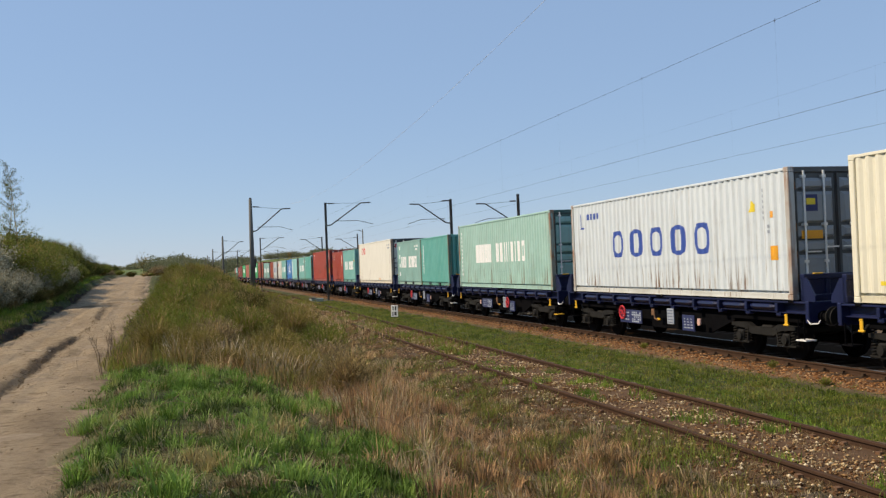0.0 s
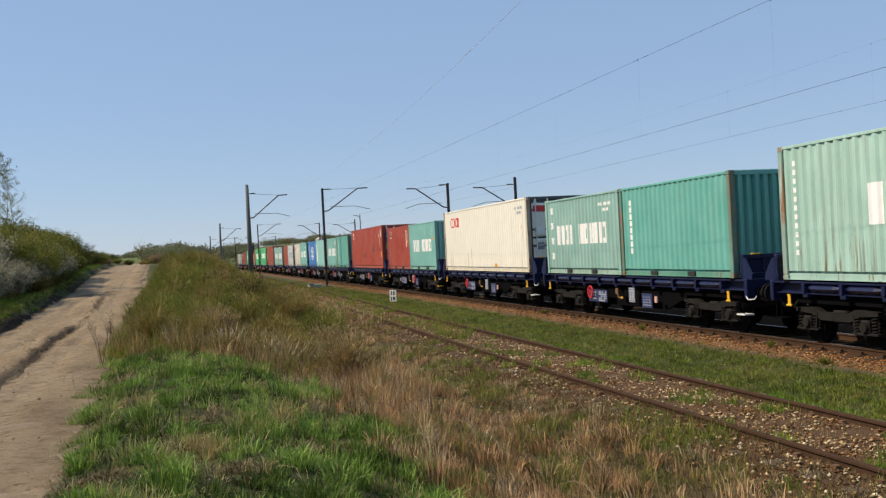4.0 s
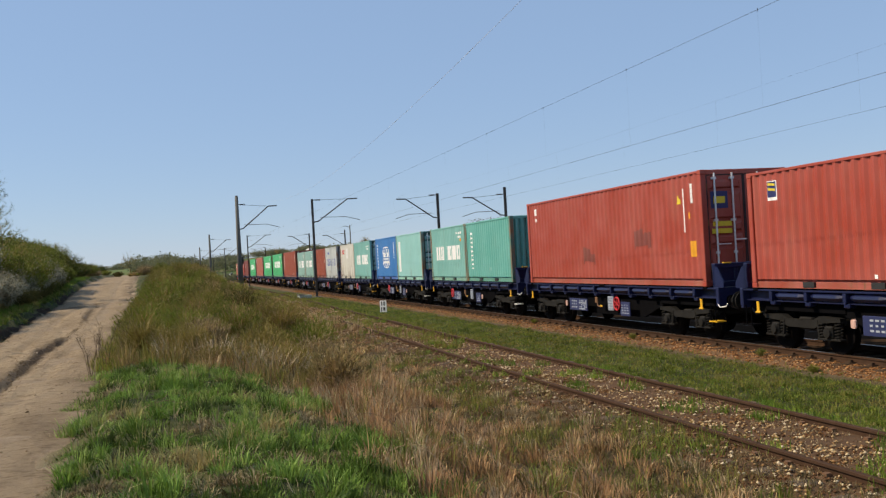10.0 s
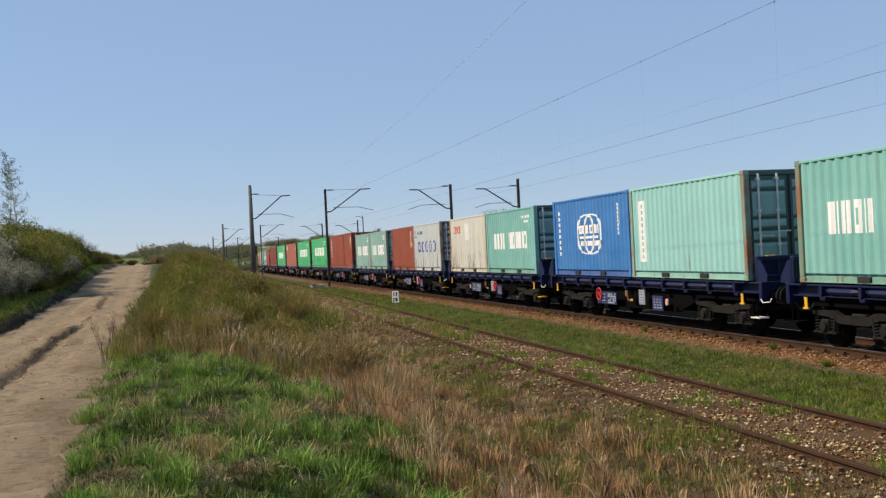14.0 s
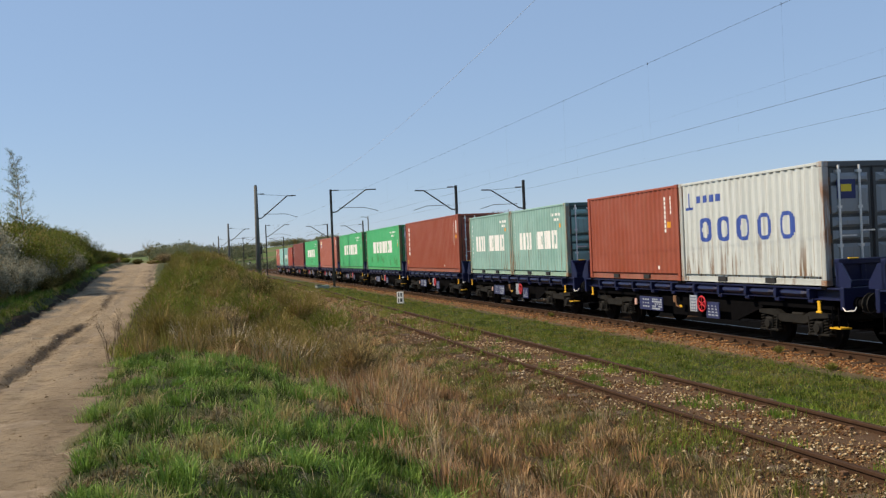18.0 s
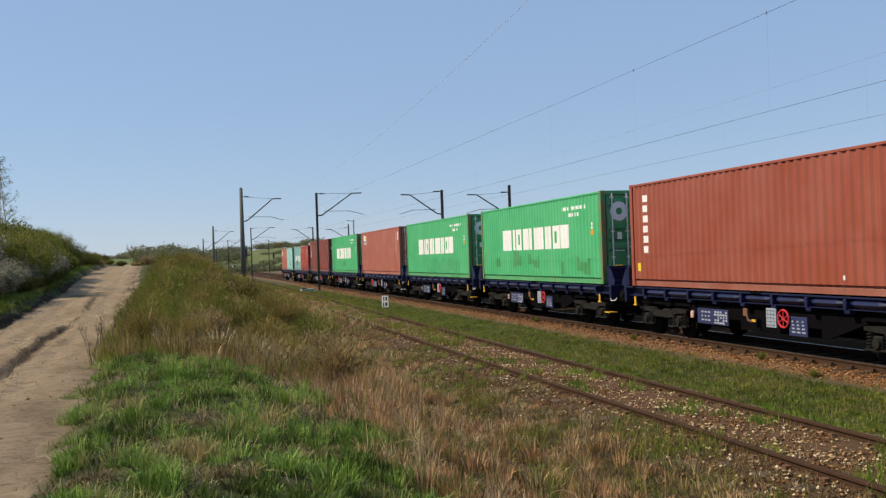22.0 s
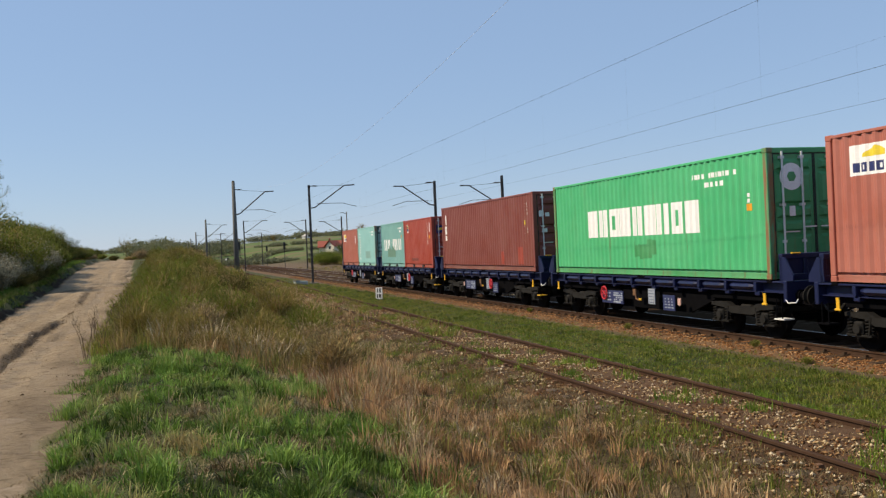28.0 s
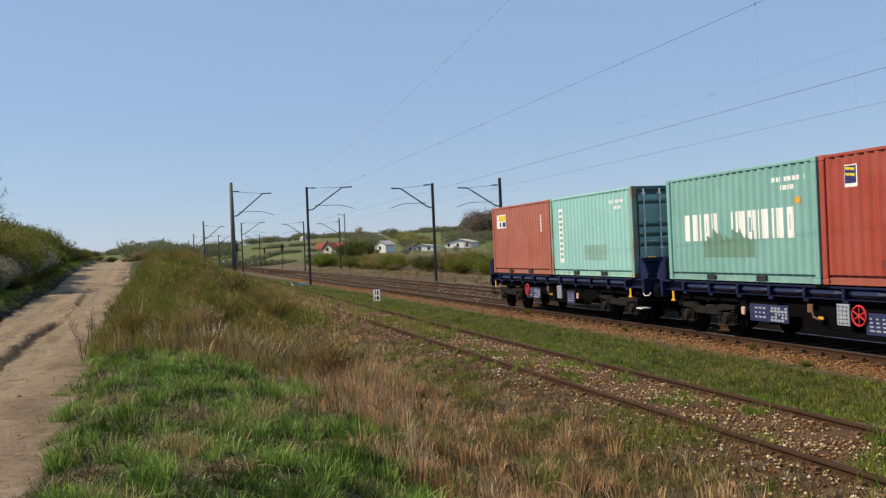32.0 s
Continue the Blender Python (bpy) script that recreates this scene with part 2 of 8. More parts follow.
# main-line sleepers, their brown darkened for the shade beneath the train
M_SHADE_SLEEPER = plain("shade_dark_sleeper", (0.070, 0.046, 0.030), 0.95, 0, 0.35, 5.0, 0.05, bumpy=0.4)
M_STEEL_DARK = plain("dark_mast_steel", (0.050, 0.043, 0.038), 0.7, 0.1, 0.35, 2.0)
M_CONCRETE = plain("mast_concrete", (0.125, 0.123, 0.108), 0.9, 0, 0.25, 1.5, bumpy=0.4)
M_OLDWIRE = plain("pale_aluminium_wire", (0.48, 0.52, 0.60), 0.7, 0.0, 0.1)
M_WIRE = plain("dark_wire", (0.03, 0.03, 0.032), 0.6, 0.4, 0.1)
M_BLUE = plain("dark_blue_wagon_paint", (0.009, 0.014, 0.060), 0.38, 0, 0.3, 1.5, vary=0.15)
# underframe, bogies and wheels: near-black colours carry the shade under the wagons
M_UNDER = plain("grimy_shade_black_underframe", (0.005, 0.005, 0.006), 0.9, 0.0, 0.4, 4.0, 0.02)
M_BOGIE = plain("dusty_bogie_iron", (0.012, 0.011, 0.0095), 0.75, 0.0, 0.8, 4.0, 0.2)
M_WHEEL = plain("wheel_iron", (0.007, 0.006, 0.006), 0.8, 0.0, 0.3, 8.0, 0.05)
M_YELLOW = plain("yellow_paint", (0.72, 0.40, 0.02), 0.5, 0, 0.15)
M_RED = plain("red_paint", (0.62, 0.03, 0.04), 0.45, 0, 0.15)
M_WHITE = plain("white_paint", (0.78, 0.78, 0.76), 0.5, 0, 0.08)
M_PLATE = plain("pale_sign_plate", (0.36, 0.40, 0.46), 0.5, 0, 0.15)
M_BOARD = plain("blue_sign_board", (0.022, 0.030, 0.10), 0.5, 0, 0.2)
M_PINK = plain("faded_pink_plate", (0.62, 0.40, 0.34), 0.5, 0, 0.25, 14.0)
M_BLACK = plain("black_paint", (0.02, 0.02, 0.02), 0.6, 0, 0.2)
M_ROD = plain("galvanised_lock_rod", (0.78, 0.78, 0.76), 0.5, 0.3, 0.2, 12.0)
M_RUST = plain("bare_rust", (0.17, 0.085, 0.04), 0.85, 0.1, 0.4, 7.0)
M_DECAL_WHITE = plain("white_lettering_paint", (0.90, 0.90, 0.885), 0.5, 0, 0.1, 9.0)
M_DECAL_BLUE = plain("blue_lettering_paint", (0.035, 0.085, 0.36), 0.5, 0, 0.15, 9.0)
M_DECAL_RED = plain("red_lettering_paint", (0.66, 0.03, 0.025), 0.5, 0, 0.1, 9.0)
M_DECAL_ORANGE = plain("orange_placard", (0.80, 0.36, 0.02), 0.5, 0, 0.1, 9.0)
M_DECAL_NAVY = plain("navy_placard", (0.02, 0.03, 0.13), 0.5, 0, 0.1, 9.0)
M_DECAL_YELLOW = plain("yellow_placard", (0.80, 0.62, 0.04), 0.5, 0, 0.1, 9.0)
def dusty(col):
    return tuple(0.86 * v + 0.05 * d for v, d in zip(col, (0.42, 0.36, 0.27)))


PAINT = {
    "cream": container_paint("cream_container_paint", (0.74, 0.70, 0.55), 0.3, 0.08),
    "white": container_paint("off_white_container_paint", (0.62, 0.675, 0.70), 0.75, 0.08),
    "bone": container_paint("bone_white_container_paint", (0.66, 0.655, 0.58), 0.9, 0.14),
    "pale": container_paint("warm_white_container_paint", (0.82, 0.79, 0.69), 0.45, 0.06, stain=0.2),
    "mint": container_paint("faded_mint_container_paint", (0.25, 0.465, 0.415), 0.6, 0.2),
    "sea": container_paint("sea_green_container_paint", (0.19, 0.47, 0.425), 0.35, 0.15),
    "deep": container_paint("deep_green_container_paint", (0.11, 0.415, 0.355), 0.3, 0.15),
    "aqua": container_paint("pale_aqua_container_paint", (0.285, 0.58, 0.55), 0.25, 0.1),
    "leaf": container_paint("bright_green_container_paint", (0.046, 0.46, 0.175), 0.35, 0.12),
    "leaf_worn": container_paint("worn_green_container_paint", (0.042, 0.405, 0.16), 0.35, 0.10),
    "leaf_dull": container_paint("mid_green_container_paint", (0.035, 0.31, 0.095), 0.45, 0.15),
    "blue": container_paint("strong_blue_container_paint", (0.020, 0.185, 0.50), 0.15, 0.12),
    "red": container_paint("brick_red_container_paint", (0.37, 0.042, 0.016), 0.0, 0.14, stain=0.35),
    "brown": container_paint("red_brown_container_paint", (0.30, 0.056, 0.021), 0.0, 0.10),
    "pink": container_paint("faded_red_container_paint", (0.42, 0.115, 0.072), 0.0, 0.15),
    "maroon": container_paint("maroon_container_paint", (0.21, 0.038, 0.022), 0.25, 0.12),
    "moss": container_paint("moss_green_patch_paint", (0.12, 0.26, 0.18), 0.2, 0.15),
    "jade": container_paint("dull_jade_container_paint", (0.185, 0.42, 0.385), 0.3, 0.12),
    "celadon": container_paint("celadon_container_paint", (0.36, 0.585, 0.505), 0.75, 0.2),
    "chalk": container_paint("chalky_grey_white_container_paint", (0.55, 0.595, 0.585), 0.8, 0.12),
    # ink and pine: door frames darkened to paint in the shade round the panels
    "ink": container_paint("slate_door_recess_shade", (0.045, 0.052, 0.056), 0.3, 0.12),
    "pine": container_paint("green_door_recess_shade", (0.028, 0.095, 0.08), 0.3, 0.12),
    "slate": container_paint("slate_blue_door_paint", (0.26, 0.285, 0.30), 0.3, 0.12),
}

COATS = (
    ("chalk", (0.55, 0.595, 0.585)),
    ("jade", (0.185, 0.42, 0.385)),
    ("celadon", (0.35, 0.575, 0.505)),
    ("cream", (0.72, 0.66, 0.48)),
    ("white", (0.66, 0.67, 0.63)),
    ("bone", (0.60, 0.57, 0.48)),
    ("pale", (0.74, 0.69, 0.56)),
    ("mint", (0.29, 0.47, 0.385)),
    ("sea", (0.16, 0.39, 0.305)),
    ("deep", (0.06, 0.29, 0.22)),
    ("aqua", (0.28, 0.58, 0.49)),
    ("leaf", (0.032, 0.37, 0.115)),
    ("leaf_dull", (0.035, 0.31, 0.095)),
    ("blue", (0.012, 0.105, 0.40)),
    ("red", (0.38, 0.046, 0.018)),
    ("brown", (0.30, 0.056, 0.021)),
    ("pink", (0.42, 0.115, 0.072)),
    ("maroon", (0.21, 0.038, 0.022)))
RAIL_PAINT = {k: container_paint(k + "_dusty_rail_paint", dusty(c), 0.55, 0.2, stain=0.8) for k, c in COATS}
RUSTY_POST = {k: container_paint(k + "_rusty_post_paint", scaled(c, 0.85), 1.25, 0.3, low=False, rusty=(0.25, 0.11, 0.045)) for k, c in COATS}
# ---- mesh building ----
class Mesh:
    """Collects faces and makes one mesh of them."""

    def __init__(self):
        self.v, self.f, self.smooth = [], [], False

    def face(self, *pts):
        n = len(self.v)
        self.v += [tuple(p) for p in pts]
        self.f.append(tuple(range(n, n + len(pts))))

    def box(self, x0, x1, y0, y1, z0, z1, c=0.0):
        """A box, its edges cut by c."""
        n = len(self.v)
        if c <= 0:
            self.v += [(x, y, z) for z in (z0, z1) for y in (y0, y1) for x in (x0, x1)]
            self.f += [tuple(n + i for i in q) for q in ((0, 2, 3, 1), (4, 5, 7, 6), (0, 1, 5, 4), (2, 6, 7, 3), (0, 4, 6, 2), (1, 3, 7, 5))]
            return self
        lo, hi = (x0, y0, z0), (x1, y1, z1)
        idx = {}
        for sx in (0, 1):
            for sy in (0, 1):
                for sz in (0, 1):
                    s = (sx, sy, sz)
                    for a in range(3):
                        p = [(lo[i] if s[i] == 0 else hi[i]) for i in range(3)]
                        for b in range(3):
                            if b != a:
                                p[b] += c if s[b] == 0 else -c
                        idx[s, a] = len(self.v)
                        self.v.append(tuple(p))
        for a in range(3):
            b, d = (a + 1) % 3, (a + 2) % 3
            for sa in (0, 1):
                def s(ib, idd):
                    t = [0, 0, 0]
                    t[a], t[b], t[d] = sa, ib, idd
                    return tuple(t)
                q = [idx[s(0, 0), a], idx[s(1, 0), a], idx[s(1, 1), a], idx[s(0, 1), a]]
                self.f.append(tuple(q if sa else q[::-1]))
        for a in range(3):                       # chamfers along axis a
            b, d = (a + 1) % 3, (a + 2) % 3
            for sb in (0, 1):
                for sd in (0, 1):
                    e = []
                    for sa in (0, 1):
                        t = [0, 0, 0]
                        t[a], t[b], t[d] = sa, sb, sd
                        e.append(tuple(t))
                    q = [idx[e[0], b], idx[e[1], b], idx[e[1], d], idx[e[0], d]]
                    self.f.append(tuple(q if (sb ^ sd) else q[::-1]))
        for sx in (0, 1):
            for sy in (0, 1):
                for sz in (0, 1):
                    s3 = (sx, sy, sz)
                    q = [idx[s3, 0], idx[s3, 1], idx[s3, 2]]
                    self.f.append(tuple(q if (sx + sy + sz) % 2 else q[::-1]))
        return self

    def rod(self, p, q, r0, r1=None, n=8, caps=True):
        p, q = Vector(p), Vector(q)
        r1 = r0 if r1 is None else r1
        w = (q - p).normalized()
        u = w.orthogonal().normalized()
        v = w.cross(u)
        k = len(self.v)
        for c, r in ((p, r0), (q, r1)):
            for i in range(n):
                a = 2 * math.pi * i / n
                self.v.append(tuple(c + u * (r * math.cos(a)) + v * (r * math.sin(a))))
        for i in range(n):
            j = (i + 1) % n
            self.f.append((k + i, k + j, k + n + j, k + n + i))
        if caps:
            self.f.append(tuple(k + n - 1 - i for i in range(n)))
            self.f.append(tuple(k + n + i for i in range(n)))
        return self

    def path(self, pts, r, n=6):
        for a, b in zip(pts, pts[1:]):
            self.rod(a, b, r, r, n, True)
        return self

    def tube(self, pts, r, n=6):
        """One bent rod through the points."""
        k = len(self.v)
        for i, p in enumerate(pts):
            w = (Vector(pts[min(i + 1, len(pts) - 1)]) - Vector(pts[max(i - 1, 0)])).normalized()
            u = w.cross(Vector((0.31, 0.17, 0.94))).normalized()
            v = w.cross(u)
            self.v += [tuple(Vector(p) + u * (r * math.cos(a)) + v * (r * math.sin(a))) for a in [2 * math.pi * j / n for j in range(n)]]
        for i in range(len(pts) - 1):
            for j in range(n):
                self.f.append((k + i * n + j, k + i * n + (j + 1) % n, k + (i + 1) * n + (j + 1) % n, k + (i + 1) * n + j))
        self.f.append(tuple(k + n - 1 - j for j in range(n)))
        self.f.append(tuple(k + (len(pts) - 1) * n + j for j in range(n)))
        return self

    def ring(self, centre, axis, r, t, n=20, m=6):
        """A torus."""
        c, w = Vector(centre), Vector(axis).normalized()
        u = w.orthogonal().normalized()
        v = w.cross(u)
        k = len(self.v)
        for i in range(n):
            a = 2 * math.pi * i / n
            d = u * math.cos(a) + v * math.sin(a)
            for j in range(m):
                b = 2 * math.pi * j / m
                self.v.append(tuple(c + d * (r + t * math.cos(b)) + w * (t * math.sin(b))))
        for i in range(n):
            for j in range(m):
                i2, j2 = (i + 1) % n, (j + 1) % m
                self.f.append((k + i * m + j, k + i2 * m + j, k + i2 * m + j2, k + i * m + j2))
        return self

    def lathe(self, prof, axis="x", n=20, at=(0, 0, 0)):
        """Turns a list of (along, radius) round an axis."""
        k = len(self.v)
        for s, r in prof:
            for i in range(n):
                a = 2 * math.pi * i / n
                p = (s, r * math.cos(a), r * math.sin(a)) if axis == "x" else (r * math.cos(a), s, r * math.sin(a)) if axis == "y" else (r * math.cos(a), r * math.sin(a), s)
                self.v.append((p[0] + at[0], p[1] + at[1], p[2] + at[2]))
        for j in range(len(prof) - 1):
            for i in range(n):
                i2 = (i + 1) % n
                self.f.append((k + j * n + i, k + j * n + i2, k + (j + 1) * n + i2, k + (j + 1) * n + i))
        self.f.append(tuple(k + n - 1 - i for i in range(n)))
        self.f.append(tuple(k + (len(prof) - 1) * n + i for i in range(n)))
        return self

    def prism(self, poly, y0, y1):
        """An outline in x, z drawn along y."""
        n, k = len(poly), len(self.v)
        self.v += [(x, y0, z) for x, z in poly] + [(x, y1, z) for x, z in poly]
        for i in range(n):
            j = (i + 1) % n
            self.f.append((k + i, k + n + i, k + n + j, k + j))
        self.f.append(tuple(k + i for i in range(n)))
        self.f.append(tuple(k + n + n - 1 - i for i in range(n)))
        return self

    def data(self, name, material=None, smooth=False):
        me = bpy.data.meshes.new(name)
        me.from_pydata(self.v, [], self.f)
        bm = bmesh.new()
        bm.from_mesh(me)
        bmesh.ops.recalc_face_normals(bm, faces=bm.faces)
        bm.to_mesh(me)
        bm.free()
        if material:
            me.materials.append(material)
        if smooth:
            me.shade_smooth()
        return me


def part(name, mesh, material, parent, label="", smooth=False):
    """Links a mesh as one object under a thing or a part. A ready mesh is shared, its paint set on the object."""
    if isinstance(mesh, Mesh):
        ob = new(name, mesh.data(name, material, smooth))
    else:
        if not mesh.materials:
            mesh.materials.append(material)
        ob = new(name, mesh)
        if mesh.materials[0] != material:
            ob.material_slots[0].link = "OBJECT"
            ob.material_slots[0].material = material
    ob.parent = parent
    if label:
        tagged(ob, label)
    return ob


def single(name, mesh, material, label, category, kind="", group="", smooth=False):
    ob = part(name, mesh, material, None, "", smooth)
    return tagged(ob, label, category, group, kind)


def empty(name, label, category, group="", kind=""):
    return tagged(new(name), label, category, group, kind)


def soup(name, verts, faces, material):
    """A big mesh straight from arrays (faces all with the same corner count)."""
    me = bpy.data.meshes.new(name)
    verts, faces = np.asarray(verts, np.float32), np.asarray(faces, np.int32)
    k = faces.shape[1]
    me.vertices.add(len(verts))
    me.vertices.foreach_set("co", verts.ravel())
    me.loops.add(faces.size)
    me.loops.foreach_set("vertex_index", faces.ravel())
    me.polygons.add(len(faces))
    me.polygons.foreach_set("loop_start", np.arange(0, faces.size, k, dtype=np.int32))
    me.update(calc_edges=True)
    me.materials.append(material)
    return me

# ---- lie of the land ----
XC, XC2, XS = 13.745, 17.75, 6.9          # centres of the near main track, the far main track and the siding
RNG = np.random.default_rng(7)


def smooth(a, b, x):
    t = np.clip((np.asarray(x, float) - a) / (b - a), 0, 1)
    return t * t * (3 - 2 * t)


def siding_x(y):
    """The siding bends slowly towards the main line."""
    return XS + 1.3 * smooth(15, 110, y)


def road_x(y):
    y = np.asarray(y, float)
    return -3.05 - 0.022 * np.clip(y, -60, 60) - 0.034 * np.clip(y - 55, 0, 300)


def road_z(y):
    return np.interp(y, [-300, -20, 8, 31, 51, 80, 115, 160, 260, 400], [0.5, 0.55, 0.55, 0.50, 1.05, 1.98, 2.36, 2.45, 3.2, 4.2])


def wave(x, y, s, a):
    """Soft bumps of about s metres."""
    return a * (np.sin(x * 6.28 / s + 1.3 * np.sin(y * 4.1 / s)) * np.cos(y * 6.28 / (s * 1.31) + 0.7 * np.sin(x * 5.3 / s)))


RIDGE_AZ = [-40, -12, -8, -3, -0.5, 1.2, 4.4, 8.4, 11, 14, 18, 24, 60]
RIDGE_EL = [0.20, 0.30, 0.35, 0.50, 0.55, 0.40, 0.78, 0.98, 1.02, 1.05, 1.15, 1.2, 1.0]


def land(x, y):
    """Height of the ground."""
    x, y = np.asarray(x, float), np.asarray(y, float)
    rx, rz = road_x(y), road_z(y)
    low = -0.22 + 0.18 * smooth(4.0, 5.4, x) * (1 - smooth(siding_x(y) + 0.9, siding_x(y) + 2.0, x))
    z = rz + (low - rz) * smooth(0.5, 5.2, x - 0.10 * smooth(30, 90, y) * 8)
    verge = rz + 0.22 * smooth(1.8, 2.7, x - rx) * (1 - smooth(0.0, 2.2, x))
    z = np.where(x < 0.5, verge, z + 0.22 * (1 - smooth(0.0, 2.2, x)))
    bank = rz + 0.36 * smooth(1.92, 2.12, rx - x + 0.14 * np.sin(y * 0.9) + 0.08 * np.sin(y * 2.7)) + 0.5 * smooth(3, 12, rx - x)
    z = np.where(x < rx, bank, z)
    r = np.hypot(x, y)
    az = np.degrees(np.arctan2(x, np.maximum(y, 1e-3)))
    el = np.interp(az, RIDGE_AZ, RIDGE_EL)
    flat = smooth(24, 60, x) * smooth(180, 330, r) + smooth(210, 380, r) * (1 - smooth(24, 60, x)) * smooth(9, 2, np.minimum(x - 4, 9))
    flat = np.clip(flat, 0, 1) * (y > 0)
    hill = 1.9 + 620 * np.tan(np.radians(el)) * smooth(250, 640, r) - 0.02 * np.clip(r - 640, 0, 900)
    track = smooth(5, 9, x) * (1 - smooth(24, 40, x)) * (1 - smooth(330, 420, r))
    mixin = np.where(r > 180, smooth(180, 330, r), 0) * (1 - track) * (y > 0)
    z = z * (1 - mixin) + hill * mixin
    near = 1 - smooth(60, 140, r)
    z = z + wave(x, y, 3.1, 0.035) * near * (1 - smooth(4.5, 5.5, x)) + wave(x + 9, y, 0.9, 0.015) * near * (1 - smooth(5.0, 6.0, x))
    z = z + wave(x, y + 3, 2.3, 0.02) * smooth(9.2, 9.8, x) * (1 - smooth(11.2, 11.8, x)) * near
    return z


def axis_steps(*runs):
    out = [runs[0][0]]
    for a, b, s in runs:
        k = max(1, int(round((b - a) / s)))
        out += list(np.linspace(a, b, k + 1)[1:])
    return np.array(out)


def sheet(xs, ys, zfun):
    gx, gy = np.meshgrid(xs, ys)
    gz = zfun(gx, gy)
    n, m = gx.shape
    i = np.arange(n * m).reshape(n, m)
    f = np.stack([i[:-1, :-1], i[:-1, 1:], i[1:, 1:], i[1:, :-1]], -1).reshape(-1, 4)
    return np.stack([gx, gy, gz], -1).reshape(-1, 3), f


gx = axis_steps((-2500, -300, 200), (-300, -60, 20), (-60, -16, 3), (-16, -7, 0.5), (-7, 6, 0.22), (6, 30, 0.5), (30, 100, 4), (100, 400, 20), (400, 2500, 150))
gy = axis_steps((-1500, -200, 130), (-200, -20, 12), (-20, 2, 1.0), (2, 40, 0.25), (40, 110, 0.6), (110, 240, 3), (240, 700, 10), (700, 3200, 200))
gv, gf = sheet(gx, gy, land)
ground = tagged(new("ground", soup("ground", gv, gf, M_GROUND)), "uneven ground of turf, dry litter and soil", "ground", kind="structure")
ground.data.shade_smooth()
px, py = gv[:, 0], gv[:, 1]
turf = np.clip((1 - smooth(1.2, 2.6, px + wave(px, py, 2.0, 0.5))) + smooth(8.6, 9.0, px) * (1 - smooth(11.5, 12.0, px)), 0, 1)
turf = np.maximum(turf, smooth(200, 320, np.hypot(px, py)) * (0.6 + 0.4 * np.sign(np.sin(px * 0.012 + py * 0.035))))
turf = turf * (1 - 0.55 * smooth(12, 24, py) * (px > -2) * (px < 6))
dust = smooth(5.2, 5.9, px + wave(px, py, 1.4, 0.3)) * (1 - smooth(8.0, 8.6, px)) * 0.55 + smooth(11.4, 11.9, px) * (1 - smooth(26, 34, px)) * 0.8
dust = dust * (np.hypot(px, py) < 330)
soil = (px - road_x(py) < 2.0) * (px - road_x(py) > -1.65) * 1.0 * (py < 320)
zone = ground.data.color_attributes.new("zone", "FLOAT_COLOR", "POINT")
zone.data.foreach_set("color", np.stack([soil, turf, np.clip(dust, 0, 1), np.ones_like(px)], -1).astype(np.float32).ravel())


field = ground.data.attributes.new("field", "FLOAT", "POINT")
field.data.foreach_set("value", (smooth(230, 300, np.hypot(px, py)) * (py > 0)).astype(np.float32))


def rut(u, y):
    """Wheel ruts and lumps across the dirt road, u from its middle."""
    k = 0.5 + 0.5 * np.sin(y * 0.31 + 0.8)
    a = -0.05 * np.exp(-((u + 0.55 + 0.15 * np.sin(y * 0.2)) / 0.20) ** 2) - 0.045 * np.exp(-((u - 0.85) / 0.22) ** 2)
    mid = 0.22 + 0.10 * np.sin(y * 0.33 + 2.0) + 0.03 * np.sin(y * 2.1)
    on = smooth(9, 15, y) * (1 - smooth(31.0, 33.5, y)) + 0.5 * smooth(38, 41, y) * (1 - smooth(46, 50, y))
    step = (0.085 * (1 - smooth(-0.06, 0.12, u - mid)) * smooth(-2.2, -0.6, u) - 0.045 * np.exp(-((u - mid - 0.16) / 0.13) ** 2)) * on
    clods = 0.022 * np.sin(u * 23 + 3 * np.sin(y * 3.1)) * np.sin(y * 11 + 2 * np.sin(u * 9)) * np.exp(-((u - mid) / 0.30) ** 2) * on
    return a * (0.6 + 0.6 * k) + step + clods + wave(u, y, 1.7, 0.018) + wave(u + 3, y, 0.55, 0.010)


us = np.linspace(-2.15, 2.5, 66)
ys = axis_steps((-12, 4, 0.8), (4, 45, 0.16), (45, 125, 0.5), (125, 330, 4))
gu, gyy = np.meshgrid(us, ys)
edge = 1.78 + (0.16 * np.sin(gyy * 0.9) + 0.10 * np.sin(gyy * 2.3 + 1)) * np.where(gu > 0, smooth(18, 28, gyy), 1.0) + 0.42 * (1 - smooth(13, 22, gyy)) * (gu > 0)
zz = land(road_x(gyy), gyy) + 0.05 + rut(gu, gyy) - 0.30 * smooth(-0.05, 0.35, np.abs(gu) - edge)
rv = np.stack([gu + road_x(gyy), gyy, zz], -1).reshape(-1, 3)
ii = np.arange(gu.size).reshape(gu.shape)
rf = np.stack([ii[:-1, :-1], ii[:-1, 1:], ii[1:, 1:], ii[1:, :-1]], -1).reshape(-1, 4)
road = tagged(new("road", soup("road", rv, rf, M_DIRT)), "rutted sandy dirt track beside the railway", "dirt road", kind="structure")
road.data.shade_smooth()
